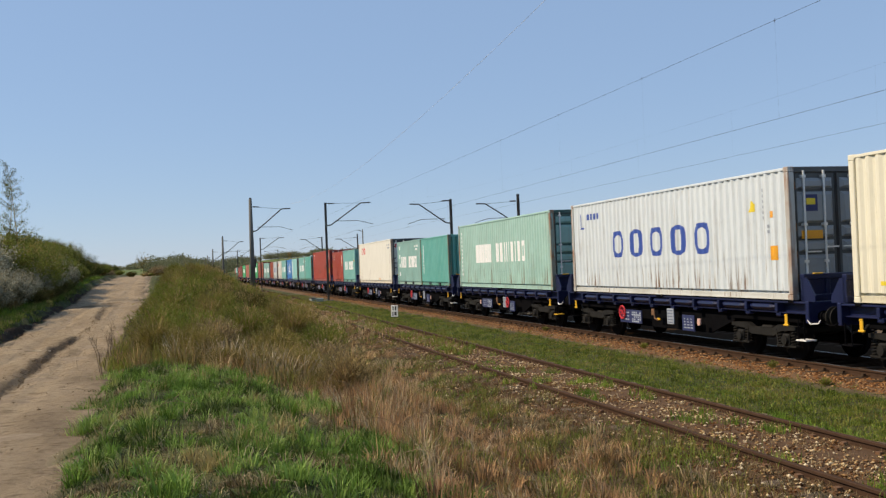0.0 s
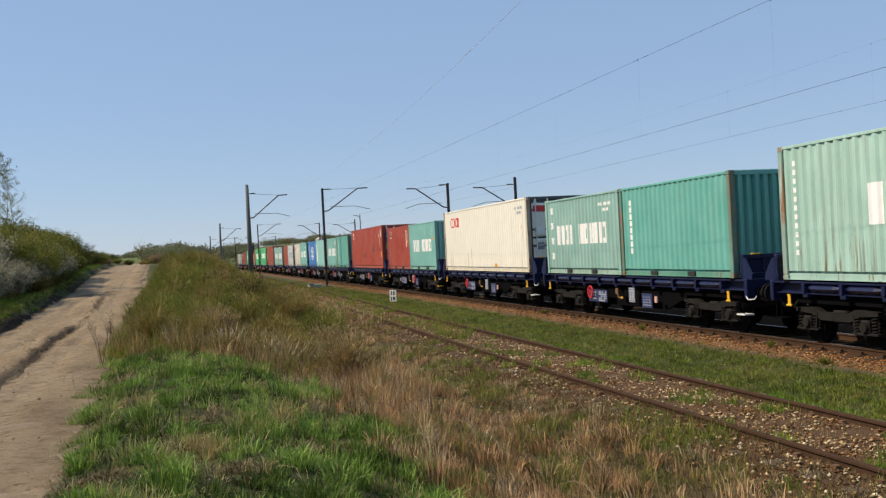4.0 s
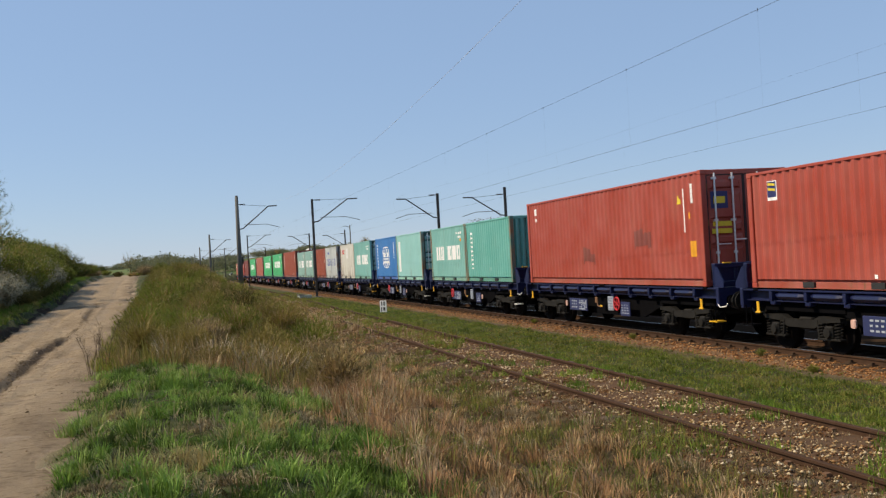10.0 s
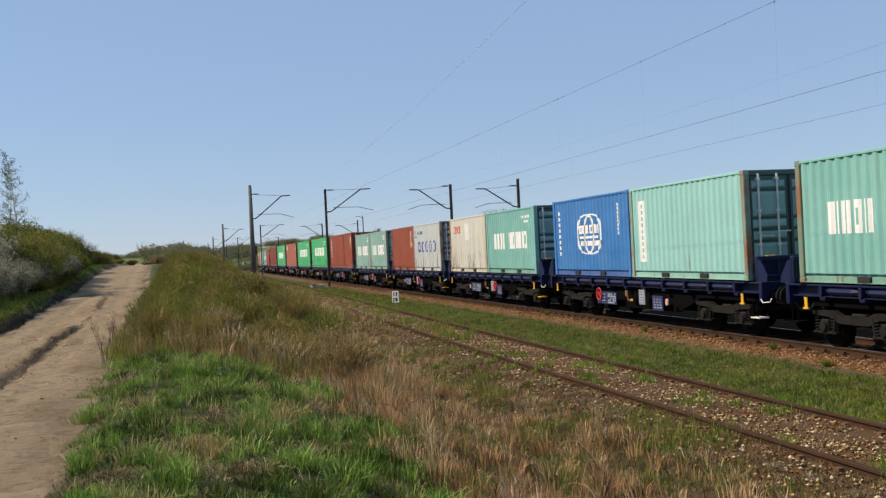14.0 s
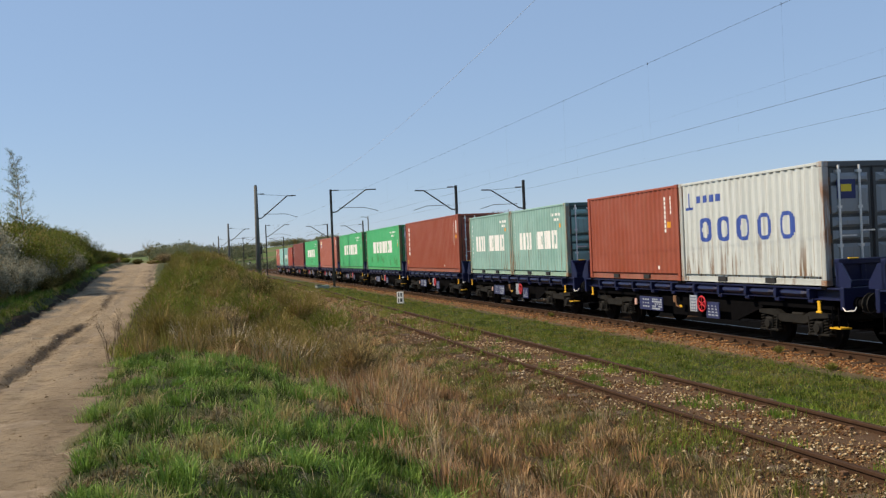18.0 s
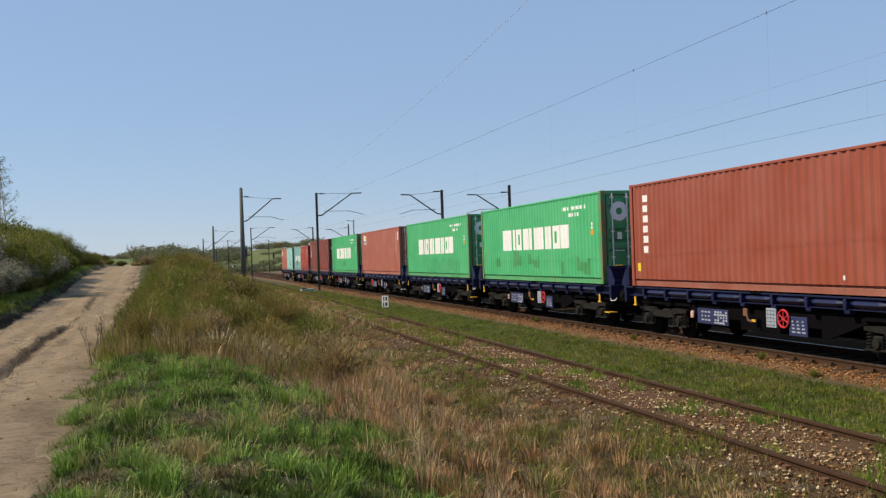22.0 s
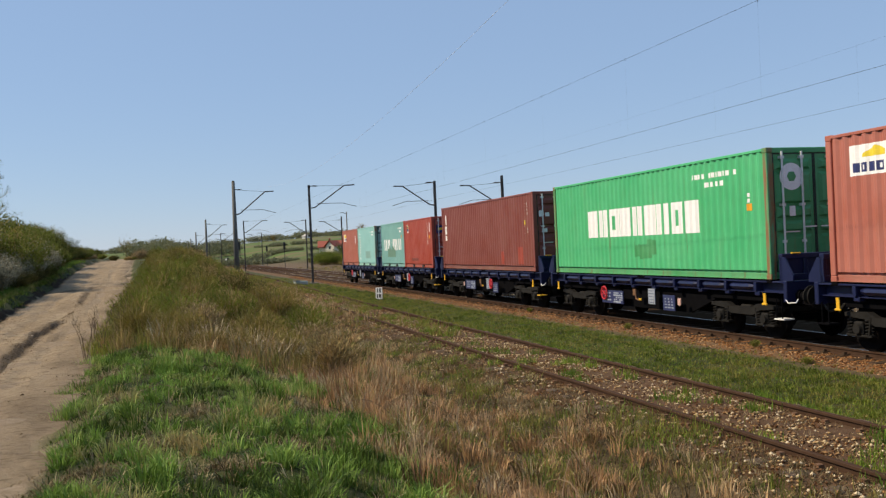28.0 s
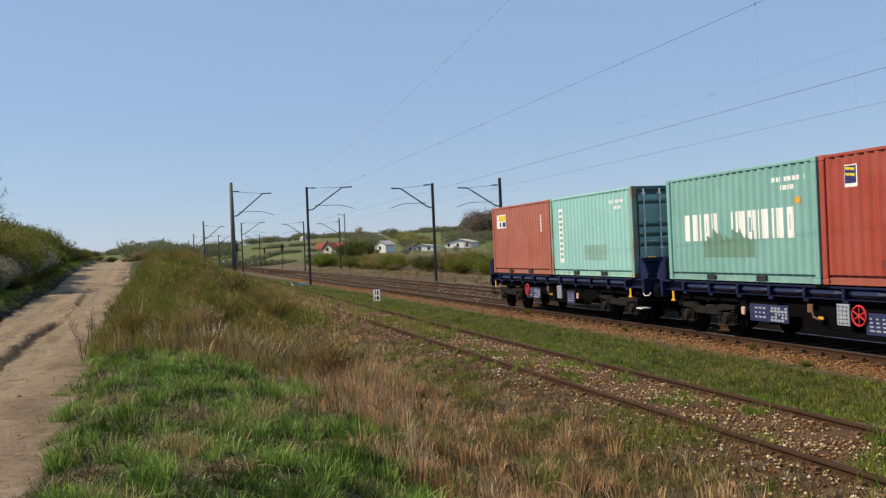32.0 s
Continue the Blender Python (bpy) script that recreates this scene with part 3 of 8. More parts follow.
# dark fresh soil laid bare along the broken edge of the rut
mid = 0.22 + 0.10 * np.sin(gyy * 0.33 + 2.0) + 0.03 * np.sin(gyy * 2.1)
bare = np.exp(-((gu - mid - 0.06) / 0.13) ** 2) * ((0.55 + 0.45 * smooth(19, 23, gyy)) * smooth(9, 15, gyy) * (1 - smooth(30.0, 33.5, gyy)) + 0.7 * smooth(38, 41, gyy) * (1 - smooth(46, 50, gyy)))
# slanting band: a bush's shadow across the road, painted into the mask
bare = np.maximum(bare, 0.95 * np.exp(-((gyy - 51.3 - 2.05 * gu) / (0.42 + 0.12 * np.sin(gu * 5))) ** 2) * (1 - smooth(0.4, 1.0, gu)))
# left margin of the road darkened from y = 20 on
bare = np.maximum(bare, 0.9 * smooth(1.55, 1.75, -gu) * (gyy > 20))
# trodden litter and soil along the verge
bare = np.maximum(bare, (0.34 + 0.22 * np.sin(gyy * 1.7 + gu * 3) * np.sin(gyy * 0.6)) * smooth(1.0, 1.7, gu + 0.2 * np.sin(gyy * 1.1)))
soil_shadow = road.data.attributes.new("soil_shadow", "FLOAT", "POINT")
soil_shadow.data.foreach_set("value", np.clip(bare, 0, 1).astype(np.float32).ravel())

# the cut edge of the bank: a ragged lip of dark soil, its colour deepened for the shaded face
ly = np.arange(22, 66, 0.18)
LIP = [(-0.10, 0.0), (0.0, 0.03), (0.07, 0.16), (0.10, 0.29), (0.20, 0.385), (0.34, 0.40), (0.52, 0.33)]
rag = 0.10 * np.sin(ly * 0.9) + 0.07 * np.sin(ly * 2.7 + 1) + 0.04 * np.sin(ly * 6.1) + RNG.normal(0, 0.02, len(ly))
keepup = np.clip(0.62 + 0.5 * np.sin(ly * 0.55 + 1.5) + 0.2 * np.sin(ly * 2.1), 0.15, 1.0)
lv = [(float(road_x(y)) - 1.78 - u + 0.6 * r + RNG.normal(0, 0.012), y, float(land(road_x(y), y)) + 0.02 + 0.60 * z * c + RNG.normal(0, 0.014)) for y, r, c in zip(ly, rag, keepup) for u, z in LIP]
q = len(LIP)
lf = [(i * q + j, i * q + j + 1, (i + 1) * q + j + 1, (i + 1) * q + j) for i in range(len(ly) - 1) for j in range(q - 1)]
M_SOIL = plain("shade_dark_bare_soil", (0.034, 0.023, 0.014), 0.95, 0, 0.5, 6.0, 0.1, 40.0, 0.8)
tagged(new("soil_lip", soup("soil_lip", lv, lf, M_SOIL)), "ragged cut edge of dark, shade-darkened soil along the road", "soil bank", kind="structure")

# ---- permanent way ----
RAIL_OUTLINE = [(-0.0625, -0.150), (0.0625, -0.150), (0.0625, -0.138), (0.010, -0.118), (0.010, -0.045), (0.034, -0.034), (0.034, -0.006), (0.026, 0.0),
                (-0.026, 0.0), (-0.034, -0.006), (-0.034, -0.034), (-0.010, -0.045), (-0.010, -0.118), (-0.0625, -0.138)]


def rail(name, xfun, z, y0, y1, step, label, group):
    ys = np.arange(y0, y1 + step, step)
    n = len(RAIL_OUTLINE)
    v = [(float(xfun(y)) + a, y, z + b) for y in ys for a, b in RAIL_OUTLINE]
    f = [(k * n + i, k * n + (i + 1) % n, (k + 1) * n + (i + 1) % n, (k + 1) * n + i) for k in range(len(ys) - 1) for i in range(n)]
    m = Mesh()
    m.v, m.f = v, f
    ob = single(name, m, M_RAIL, label, "rail", "structure", group)
    top = Mesh()
    for y0_, y1_ in zip(ys, ys[1:]):
        a, b = float(xfun(y0_)), float(xfun(y1_))
        top.face((a - 0.024, y0_, z + 0.003), (a + 0.024, y0_, z + 0.003), (b + 0.024, y1_, z + 0.003), (b - 0.024, y1_, z + 0.003))
    return ob, top


GAUGE = 0.7525
for sgn, k in ((-1, "near"), (1, "far")):
    for c, nm in ((XC, "polished-top steel rail of the main line"), (XC2, "steel rail of the far main track")):
        ob, top = rail("rail", lambda y, c=c, s=sgn: c + s * GAUGE, 0.0, -280, 620, 25, nm, "main line rails")
        part("running_surface", top, M_RAILTOP, ob, "worn bright rail head")
    ob, top = rail("rail", lambda y, s=sgn: siding_x(y) + s * GAUGE, 0.15, -60, 170, 2.0, "rust-brown rail of the overgrown siding", "siding rails")


def ballast_bed(name, prof, material, label):
    """A low bank of stones along the tracks."""
    m = Mesh()
    ys = axis_steps((-300, -40, 20), (-40, 120, 2.0), (120, 640, 20))
    for a, b in zip(ys, ys[1:]):
        for (xa, za), (xb, zb) in zip(prof, prof[1:]):
            m.face((xa, a, za), (xb, a, zb), (xb, b, zb), (xa, b, za))
    return single(name, m, material, label, "ballast", "structure")


# grit between the rails painted darker, as shaded by the train
M_DARK_GRIT = plain("shade_dark_ballast_grit", (0.048, 0.031, 0.020), 0.95, 0, 0.45, 4.0, 0.0, 45.0, 1.0)
M_SHOULDER = plain("rusty_shoulder_grit", (0.135, 0.08, 0.042), 0.95, 0, 0.5, 3.0, 0.2, 45.0, 1.0)
ballast_bed("ballast_shoulder", [(11.6, -0.36), (12.15, -0.15), (12.86, -0.15)], M_SHOULDER, "rust-stained stone ballast shoulder of the main line")
ballast_bed("ballast", [(12.86, -0.15), (19.4, -0.15), (20.1, -0.36)], M_DARK_GRIT, "shade-darkened stone ballast under the main line")


def stones(name, n, xy, zfun, size, material, label):
    """Loose stones, each a crooked little eight-sided lump."""
    c = xy(n)
    n = len(c)
    s = RNG.uniform(size[0], size[1], (n, 1)) * RNG.uniform(0.6, 1.3, (n, 3)) * [1, 1, 0.55]
    base = np.array([(1, 0, 0), (0, 1, 0), (-1, 0, 0), (0, -1, 0), (0, 0, 1), (0, 0, -1)], float)
    a = RNG.uniform(0, 6.28, n)
    v = base[None] * s[:, None] * RNG.uniform(0.7, 1.25, (n, 6, 1))
    ca, sa = np.cos(a)[:, None], np.sin(a)[:, None]
    v = np.stack([v[..., 0] * ca - v[..., 1] * sa, v[..., 0] * sa + v[..., 1] * ca + 0.3 * v[..., 2], v[..., 2]], -1)
    ctr = np.stack([c[:, 0], c[:, 1], zfun(c[:, 0], c[:, 1]) + s[:, 2] * 0.35], -1)
    v = (v + ctr[:, None]).reshape(-1, 3)
    t = np.array([(0, 1, 4), (1, 2, 4), (2, 3, 4), (3, 0, 4), (1, 0, 5), (2, 1, 5), (3, 2, 5), (0, 3, 5)])
    f = (t[None] + 6 * np.arange(n)[:, None, None]).reshape(-1, 3)
    return tagged(new(name, soup(name, v, f, material)), label, "stones", kind="stuff")


def siding_scatter(n):
    m = 3 * n
    y = np.where(RNG.random(m) < 0.12, RNG.uniform(-8, 6, m), 6 + 75 * RNG.random(m) ** 1.6)
    u = np.where(RNG.random(m) < 0.80, RNG.uniform(-0.68, 0.68, m), RNG.uniform(-1.45, 1.3, m))
    heap = 0.5 + 0.5 * np.sin(y * 2.3 + 3 * u) * np.sin(y * 0.9 - u) + 0.3 * np.sin(y * 7.1 + 5 * u)
    pick = np.flatnonzero(RNG.random(m) < np.clip(heap, 0.12, 1))[:n]
    y, u = y[pick], u[pick]
    return np.stack([siding_x(y) + u, y], -1)


def siding_ground(x, y):
    return land(x, y) + 0.095 * np.exp(-((x - siding_x(y)) / 1.4) ** 4) + 0.01


def shoulder_scatter(n):
    y = np.where(RNG.random(n) < 0.12, RNG.uniform(-9, 11, n), 11 + 95 * RNG.random(n) ** 1.5)
    return np.stack([RNG.uniform(11.55, 13.0, n), y], -1)


def shoulder_z(x, y):
    return np.where(x < 12.15, -0.36 + (x - 11.6) / 0.55 * 0.21, -0.15)


def between_scatter(n):
    y = 18 + 110 * RNG.random(n) ** 1.3
    return np.stack([RNG.uniform(18.9, 26, n), y], -1)


stones("siding_pebbles", 16000, siding_scatter, siding_ground, (0.005, 0.030), M_PEBBLE, "yellowish and pale loose pebbles between the siding rails")
def trackside_scatter(n):
    y = 4.5 + 40 * RNG.random(n) ** 1.6
    return np.stack([siding_x(y) - 0.9 - 1.7 * RNG.random(n) ** 2.2, y], -1)


stones("trackside_pebbles", 2300, trackside_scatter, siding_ground, (0.008, 0.036), M_PEBBLE, "pale pebbles strewn in the dry litter beside the siding")
stones("ballast_stones", 34000, shoulder_scatter, shoulder_z, (0.010, 0.036), M_BALLAST, "orange-brown rust-stained ballast stones on the shoulder")
stones("yard_stones", 12000, between_scatter, lambda x, y: np.where(x < 19.4, -0.15, land(x, y)), (0.03, 0.08), M_YARD, "dull brown stones across the far tracks")

stones("track_stones", 9000, lambda n: np.stack([RNG.uniform(12.9, 18.9, n), 44 + 90 * RNG.random(n) ** 1.2], -1), lambda x, y: 0 * x - 0.15, (0.03, 0.07), M_YARD, "brown stones of the main line's ballast further on")
# the siding's bed, raised a little between its rails
bu, by = np.meshgrid(np.linspace(-1.7, 1.7, 29), axis_steps((-60, -8, 4), (-8, 60, 0.4), (60, 170, 2)))
bx = siding_x(by) + bu
bv = np.stack([bx, by, siding_ground(bx, by) - 0.012 - 0.2 * smooth(1.4, 1.7, np.abs(bu)) + wave(bx, by, 0.7, 0.008)], -1).reshape(-1, 3)
ii = np.arange(bu.size).reshape(bu.shape)
bf = np.stack([ii[:-1, :-1], ii[:-1, 1:], ii[1:, 1:], ii[1:, :-1]], -1).reshape(-1, 4)
M_SIDEBED = plain("siding_soil_and_grit", (0.10, 0.056, 0.029), 0.95, 0, 0.5, 3.0, 0.2, 35.0, 1.0)
tagged(new("siding_bed", soup("siding_bed", bv, bf, M_SIDEBED)), "soil and grit bed of the disused siding", "track bed", kind="structure")

# sleepers
sl = Mesh().box(-1.25, 1.25, -0.12, 0.12, -0.18, 0.0, 0.02).data("sleeper", M_SLEEPER)
plate = Mesh().box(-0.19, 0.19, -0.075, 0.075, 0.0, 0.018).box(-0.135, -0.07, -0.035, 0.035, 0.018, 0.06).box(0.07, 0.135, -0.035, 0.035, 0.018, 0.06).data("rail_plate", M_RAIL)
sl_main = Mesh().box(-1.25, 1.25, -0.12, 0.12, -0.18, 0.0, 0.02).data("sleeper", M_SHADE_SLEEPER)
side_track = empty("siding_sleepers", "half-buried dark timber sleepers of the siding", "sleepers", kind="structure")
main_track = empty("main_sleepers", "rust-dusted sleepers of the main line", "sleepers", kind="structure")
y = -7.4
while y < 75:
    s = part("sleeper", sl, M_SLEEPER, side_track)
    s.matrix_basis = pose(float(siding_x(y)), y, 0.030 + RNG.uniform(-0.014, 0.014), 0, 0, RNG.uniform(-1.5, 1.5))
    for sg in (-1, 1):
        if y < 45:
            p = part("rail_plate", plate, M_RUST, s)
            p.matrix_basis = pose(sg * GAUGE, 0, 0)
    y += 0.62
y = -6.6
while y < 98:
    for c in (XC, XC2):
        s = part("sleeper", sl_main, M_SHADE_SLEEPER, main_track)
        s.matrix_basis = pose(c, y, -0.142 + 0.012)
        if c == XC and y < 62:
            part("rail_plate", plate, M_SHADE_SLEEPER, s).matrix_basis = pose(-GAUGE, 0, 0)
    y += 0.62


def clod_scatter(n):
    y = 9 + 42 * RNG.random(n) ** 1.2
    side = RNG.random(n)
    u = np.where(side < 0.55, 0.22 + 0.10 * np.sin(y * 0.33 + 2.0) + RNG.normal(0.05, 0.10, n), np.where(side < 0.8, RNG.uniform(-1.9, 1.7, n), RNG.uniform(-1.95, -1.55, n)))
    return np.stack([road_x(y) + u, y], -1)


stones("road_clods", 2600, clod_scatter, lambda x, y: land(road_x(y), y) + 0.05 + rut(x - road_x(y), y), (0.004, 0.028), M_CLOD, "dark clods of soil along the ruts of the road")
# ---- overhead line ----
def mast(x, y, top, side, reach, concrete=False, base=-0.3, lean=0.0, hook=True, drop=(1.95, 0.08, 0.08)):
    """A mast with its bracket: side +1 reaches to the right, -1 to the left; drop: how far below the top its strut's foot, its strut's end and its tie sit."""
    kind = "weathered grey concrete mast with a steel bracket" if concrete else "dark steel catenary mast with a slanting bracket"
    t = empty("catenary_mast", kind + " beside the track", "catenary mast", "catenary masts")
    t.matrix_basis = pose(x, y, base, 0, lean, 0)
    h = top - base
    pole = Mesh()
    if concrete:
        pole.rod((0, 0, -0.3), (0, 0, h), 0.26, 0.14, 10)
        part("pole", pole, M_CONCRETE, t, "tapered concrete pole", True)
        part("cap", Mesh().box(-0.10, 0.10, -0.1, 0.1, h, h + 0.08, 0.02), M_STEEL_DARK, t)
    else:
        for s in (-1, 1):
            pole.box(-0.085, 0.085, s * 0.10 - 0.025, s * 0.10 + 0.025, -0.3, h)
        pole.box(-0.012, 0.012, -0.08, 0.08, -0.3, h)
        for k in range(int(h / 0.9)):
            pole.box(-0.08, 0.08, -0.075, 0.075, 0.5 + k * 0.9, 0.56 + k * 0.9)
        part("pole", pole, M_STEEL_DARK, t)
        part("footing", Mesh().box(-0.42, 0.42, -0.42, 0.42, -0.4, 0.16, 0.04), M_CONCRETE, t, "concrete footing")
    a = side
    zr, zt, zh = drop
    zr, zt, zh = h - zr, h - zt, h - zh
    part("strut", Mesh().path([(a * 0.1, 0, zr), (a * 0.45, 0, zr + 0.05), (a * reach * 0.78, 0, zt), (a * reach, 0, zt + 0.02)], 0.05, 8), M_STEEL_DARK, t)
    part("tie", Mesh().path([(0, 0, zh), (a * reach * 0.78, 0, zt)], 0.014, 5), M_WIRE, t)
    ins = Mesh()
    for k in range(5):
        ins.rod((a * (0.25 + 0.1 * k), 0, zh), (a * (0.31 + 0.1 * k), 0, zh), 0.065, 0.05, 8)
    part("insulator", ins, M_STEEL_DARK, t, "dark ribbed insulator")
    part("top_bracket", Mesh().box(min(0, a * 0.55), max(0, a * 0.55), -0.03, 0.03, zh - 0.03, zh + 0.03), M_STEEL_DARK, t)
    if hook:
        part("steady_arm", Mesh().path([(a * reach * 0.16, 0, zr + 0.38), (a * reach * 0.72, 0, zr + 0.36), (a * reach * 0.92, 0, zr + 0.16), (a * reach * 1.04, 0, zr + 0.04)], 0.022, 6), M_STEEL_DARK, t)
    return t


for k, yy in enumerate((86, 166, 246, 326, 406)):
    mast(5.3 + 0.1 * k, yy, 8.95 if k == 0 else 8.7, 1, 3.5, True, base=float(land(5.3, yy)) - 0.1, drop=(2.9, 0.95, 0.72))
for k, yy in enumerate((81, 160, 240, 320, 400, 480)):
    mast(11.25, yy, 8.12, 1, 3.9)
for k, yy in enumerate((74.5, 153, 233, 313, 393, 473)):
    mast(20.5, yy, 7.75, -1, 3.4, drop=(1.95, 0.36, 0.12))
for k, yy in enumerate((74, 152)):
    mast(26.1, yy, 8.02, -1, 3.6, hook=(k == 0), drop=(2.3, 0.75, 0.57))
# a lamp pole with no bracket beyond the far tracks
lp = empty("lamp_post", "slim grey lamp post beyond the tracks", "lamp post")
lp.matrix_basis = pose(33.0, 186.0, -0.5)
part("pole", Mesh().rod((0, 0, -0.2), (0, 0, 10.6), 0.15, 0.10, 8), M_CONCRETE, lp, smooth=True)
part("lamp_head", Mesh().path([(0, 0, 10.2), (-0.8, 0, 10.5), (-1.3, 0, 10.5)], 0.05), M_STEEL_DARK, lp)


def wire(name, x0, x1, z0, z1, sag, r, y0, y1, label, material=M_WIRE):
    n = 24
    pts = []
    for i in range(n + 1):
        u = i / n
        pts.append((x0 + (x1 - x0) * u, y0 + (y1 - y0) * u, z0 + (z1 - z0) * u - 4 * sag * u * (1 - u)))
    m = Mesh()
    k = 6
    for p in pts:
        m.v += [(p[0] + r * math.cos(a), p[1], p[2] + r * math.sin(a)) for a in [2 * math.pi * j / k for j in range(k)]]
    for i in range(n):
        for j in range(k):
            j2 = (j + 1) % k
            m.f.append((i * k + j, i * k + j2, (i + 1) * k + j2, (i + 1) * k + j))
    return single(name, m, material, label, "overhead wire", group="overhead wires")


def span(xa, xb, ya, yb, zm, zc, sag, rm, rc, step=7.0, rd=0.0007):
    ob = wire("messenger_wire", xa, xb, zm, zm, sag, rm, ya, yb, "dark messenger wire strung between masts")
    wire("contact_wire", xa, xb, zc, zc, 0.05, rc, ya, yb, "dark contact wire over the track")
    y = ya + 4
    while y < yb - 3:
        u = (y - ya) / (yb - ya)
        z = zm - 4 * sag * u * (1 - u)
        x = xa + (xb - xa) * u
        part("dropper", Mesh().rod((x, y, zc), (x, y, z), rd, rd, 4, False).rod((x, y, z - 0.04), (x, y, z + 0.04), *((0.009, 0.009) if rm > 0.004 else (0.0015, 0.0015)), 6), M_WIRE, ob)
        y += step


ROWS = [2, 81, 160, 240, 320, 400, 480]
for ya, yb in zip(ROWS, ROWS[1:]):
    span(XC, XC, ya, yb, 8.02, 5.65, 0.06, 0.0042, 0.0042)
ROWS = [-3.5, 74.5, 153, 233, 313, 393, 473]
for ya, yb in zip(ROWS, ROWS[1:]):
    span(XC2, XC2, ya, yb, 7.75, 5.74, 0.55, 0.0014, 0.0036)
ROWS = [6, 86, 166, 246]
for k, (ya, yb) in enumerate(zip(ROWS, ROWS[1:])):
    wire("messenger_wire", 6.9 + 0.6 * k if k else 6.9, 8.3, 8.45, 8.45, 1.5, 0.0040, ya, yb, "thin pale aluminium wire over the siding", M_OLDWIRE)

# ---- the goods train ----
PITCH, FIRST, DECK = 14.1474, 3.87, 1.36


def run_on(t):
    """How far the train has rolled after t seconds."""
    return 6.349 * t + 0.041984 * t * t + 0.0000631 * t ** 3


HW, CORR = 1.219, 0.278


def side_profile(y0, y1):
    """The corrugation between two posts: (y, depth)."""
    n = int(round((y1 - y0) / CORR))
    s = (y1 - y0) / n
    out = []
    for k in range(n):
        a = y0 + k * s
        out += [(a, 0.037), (a + 0.25 * s, 0.037), (a + 0.5 * s, 0.0), (a + 0.75 * s, 0.0)]
    return out + [(y1, 0.037)]


def depth_at(prof, y):
    for (a, da), (b, db) in zip(prof, prof[1:]):
        if a <= y <= b:
            return da + (db - da) * (y - a) / max(1e-6, b - a)
    return 0.037


SHAPES = {}


def container_meshes(L, H):
    """The shared meshes of one size of container; its near end is y = 0, its base z = 0."""
    if (L, H) in SHAPES:
        return SHAPES[L, H]
    d = {}
    p = side_profile(0.16, L - 0.16)
    m = Mesh()
    for (a, da), (b, db) in zip(p, p[1:]):
        xa, xb = -(HW - 0.014 - da), -(HW - 0.014 - db)
        m.face((xa, a, 0.20), (xb, b, 0.20), (xb, b, H - 0.07), (xa, a, H - 0.07))
        m.face((xa + 0.003, a, 0.20), (xa + 0.003, a, H - 0.07), (xb + 0.003, b, H - 0.07), (xb + 0.003, b, 0.20))
        m.face((xa, a, 0.20), (xb, b, 0.20), (-HW + 0.10, b, 0.20), (-HW + 0.10, a, 0.20))
    m.face((-HW + 0.10, 0.16, 0.12), (-HW + 0.10, L - 0.16, 0.12), (-HW + 0.10, L - 0.16, 0.20), (-HW + 0.10, 0.16, 0.20))
    d["side"] = m.data("side_panel")
    m = Mesh()
    n = int((L - 0.4) / 0.5)
    for k in range(n):
        a = 0.2 + k * (L - 0.4) / n
        s = (L - 0.4) / n
        for y0, y1, z0, z1 in ((a, a + 0.3 * s, -0.03, -0.03), (a + 0.3 * s, a + 0.45 * s, -0.03, -0.01), (a + 0.45 * s, a + 0.8 * s, -0.01, -0.01), (a + 0.8 * s, a + s, -0.01, -0.03)):
            m.face((-HW + 0.05, y0, H + z0), (HW - 0.05, y0, H + z0), (HW - 0.05, y1, H + z1), (-HW + 0.05, y1, H + z1))
    m.box(-HW + 0.03, HW - 0.03, 0.02, 0.2, H - 0.06, H - 0.004).box(-HW + 0.03, HW - 0.03, L - 0.2, L - 0.02, H - 0.06, H - 0.004)
    d["roof"] = m.data("roof")
    d["toprail"] = Mesh().box(-HW + 0.004, -HW + 0.066, 0.16, L - 0.16, H - 0.075, H - 0.012, 0.008).data("top_rail")
    m = Mesh().box(-HW + 0.045, -HW + 0.09, 0.16, L - 0.16, 0.012, 0.145, 0.008)
    m.box(-HW + 0.012, -HW + 0.10, 0.16, L - 0.16, 0.012, 0.03)
    d["botrail"] = m.data("bottom_rail")
    d["post"] = Mesh().box(-HW + 0.003, -HW + 0.16, 0.004, 0.155, 0.118, H - 0.118, 0.012).data("corner_post")
    c = Mesh().box(-HW, -HW + 0.162, 0.0, 0.178, 0.0, 0.118, 0.012)
    c.lathe([(-HW - 0.001, 0.035), (-HW + 0.0, 0.035)], "x", 8, (0, 0.089, 0.06))
    d["casting"] = c.data("corner_casting")
    m = Mesh().box(-HW + 0.06, HW - 0.06, 0.1, L - 0.1, 0.06, 0.14)
    k = 0.5
    while k < L - 0.4:
        m.box(-HW + 0.05, HW - 0.05, k, k + 0.05, 0.02, 0.10)
        k += 0.55
    d["floor"] = m.data("underfloor")
    # one door leaf, near end, between x = 0 and the left post
    d["door"] = Mesh().box(-HW + 0.165, -0.008, 0.036, 0.080, 0.16, H - 0.12).data("door_leaf")
    d["door_panels"] = []
    zs = 0.22
    for share in (0.33, 0.125, 0.125, 0.30, 0.12):
        zz = (H - 0.40) * share
        z0 = zs
        zs += zz
        x0, x1 = -HW + 0.23, -0.10
        o, i, g = -0.022, 0.036, 0.075
        q = [(x0, i, z0), (x1, i, z0), (x1, i, z0 + zz - 0.07), (x0, i, z0 + zz - 0.07)]
        w = [(x0 + g, o, z0 + g * 0.6), (x1 - g, o, z0 + g * 0.6), (x1 - g, o, z0 + zz - 0.07 - g), (x0 + g, o, z0 + zz - 0.07 - g)]
        m = Mesh()
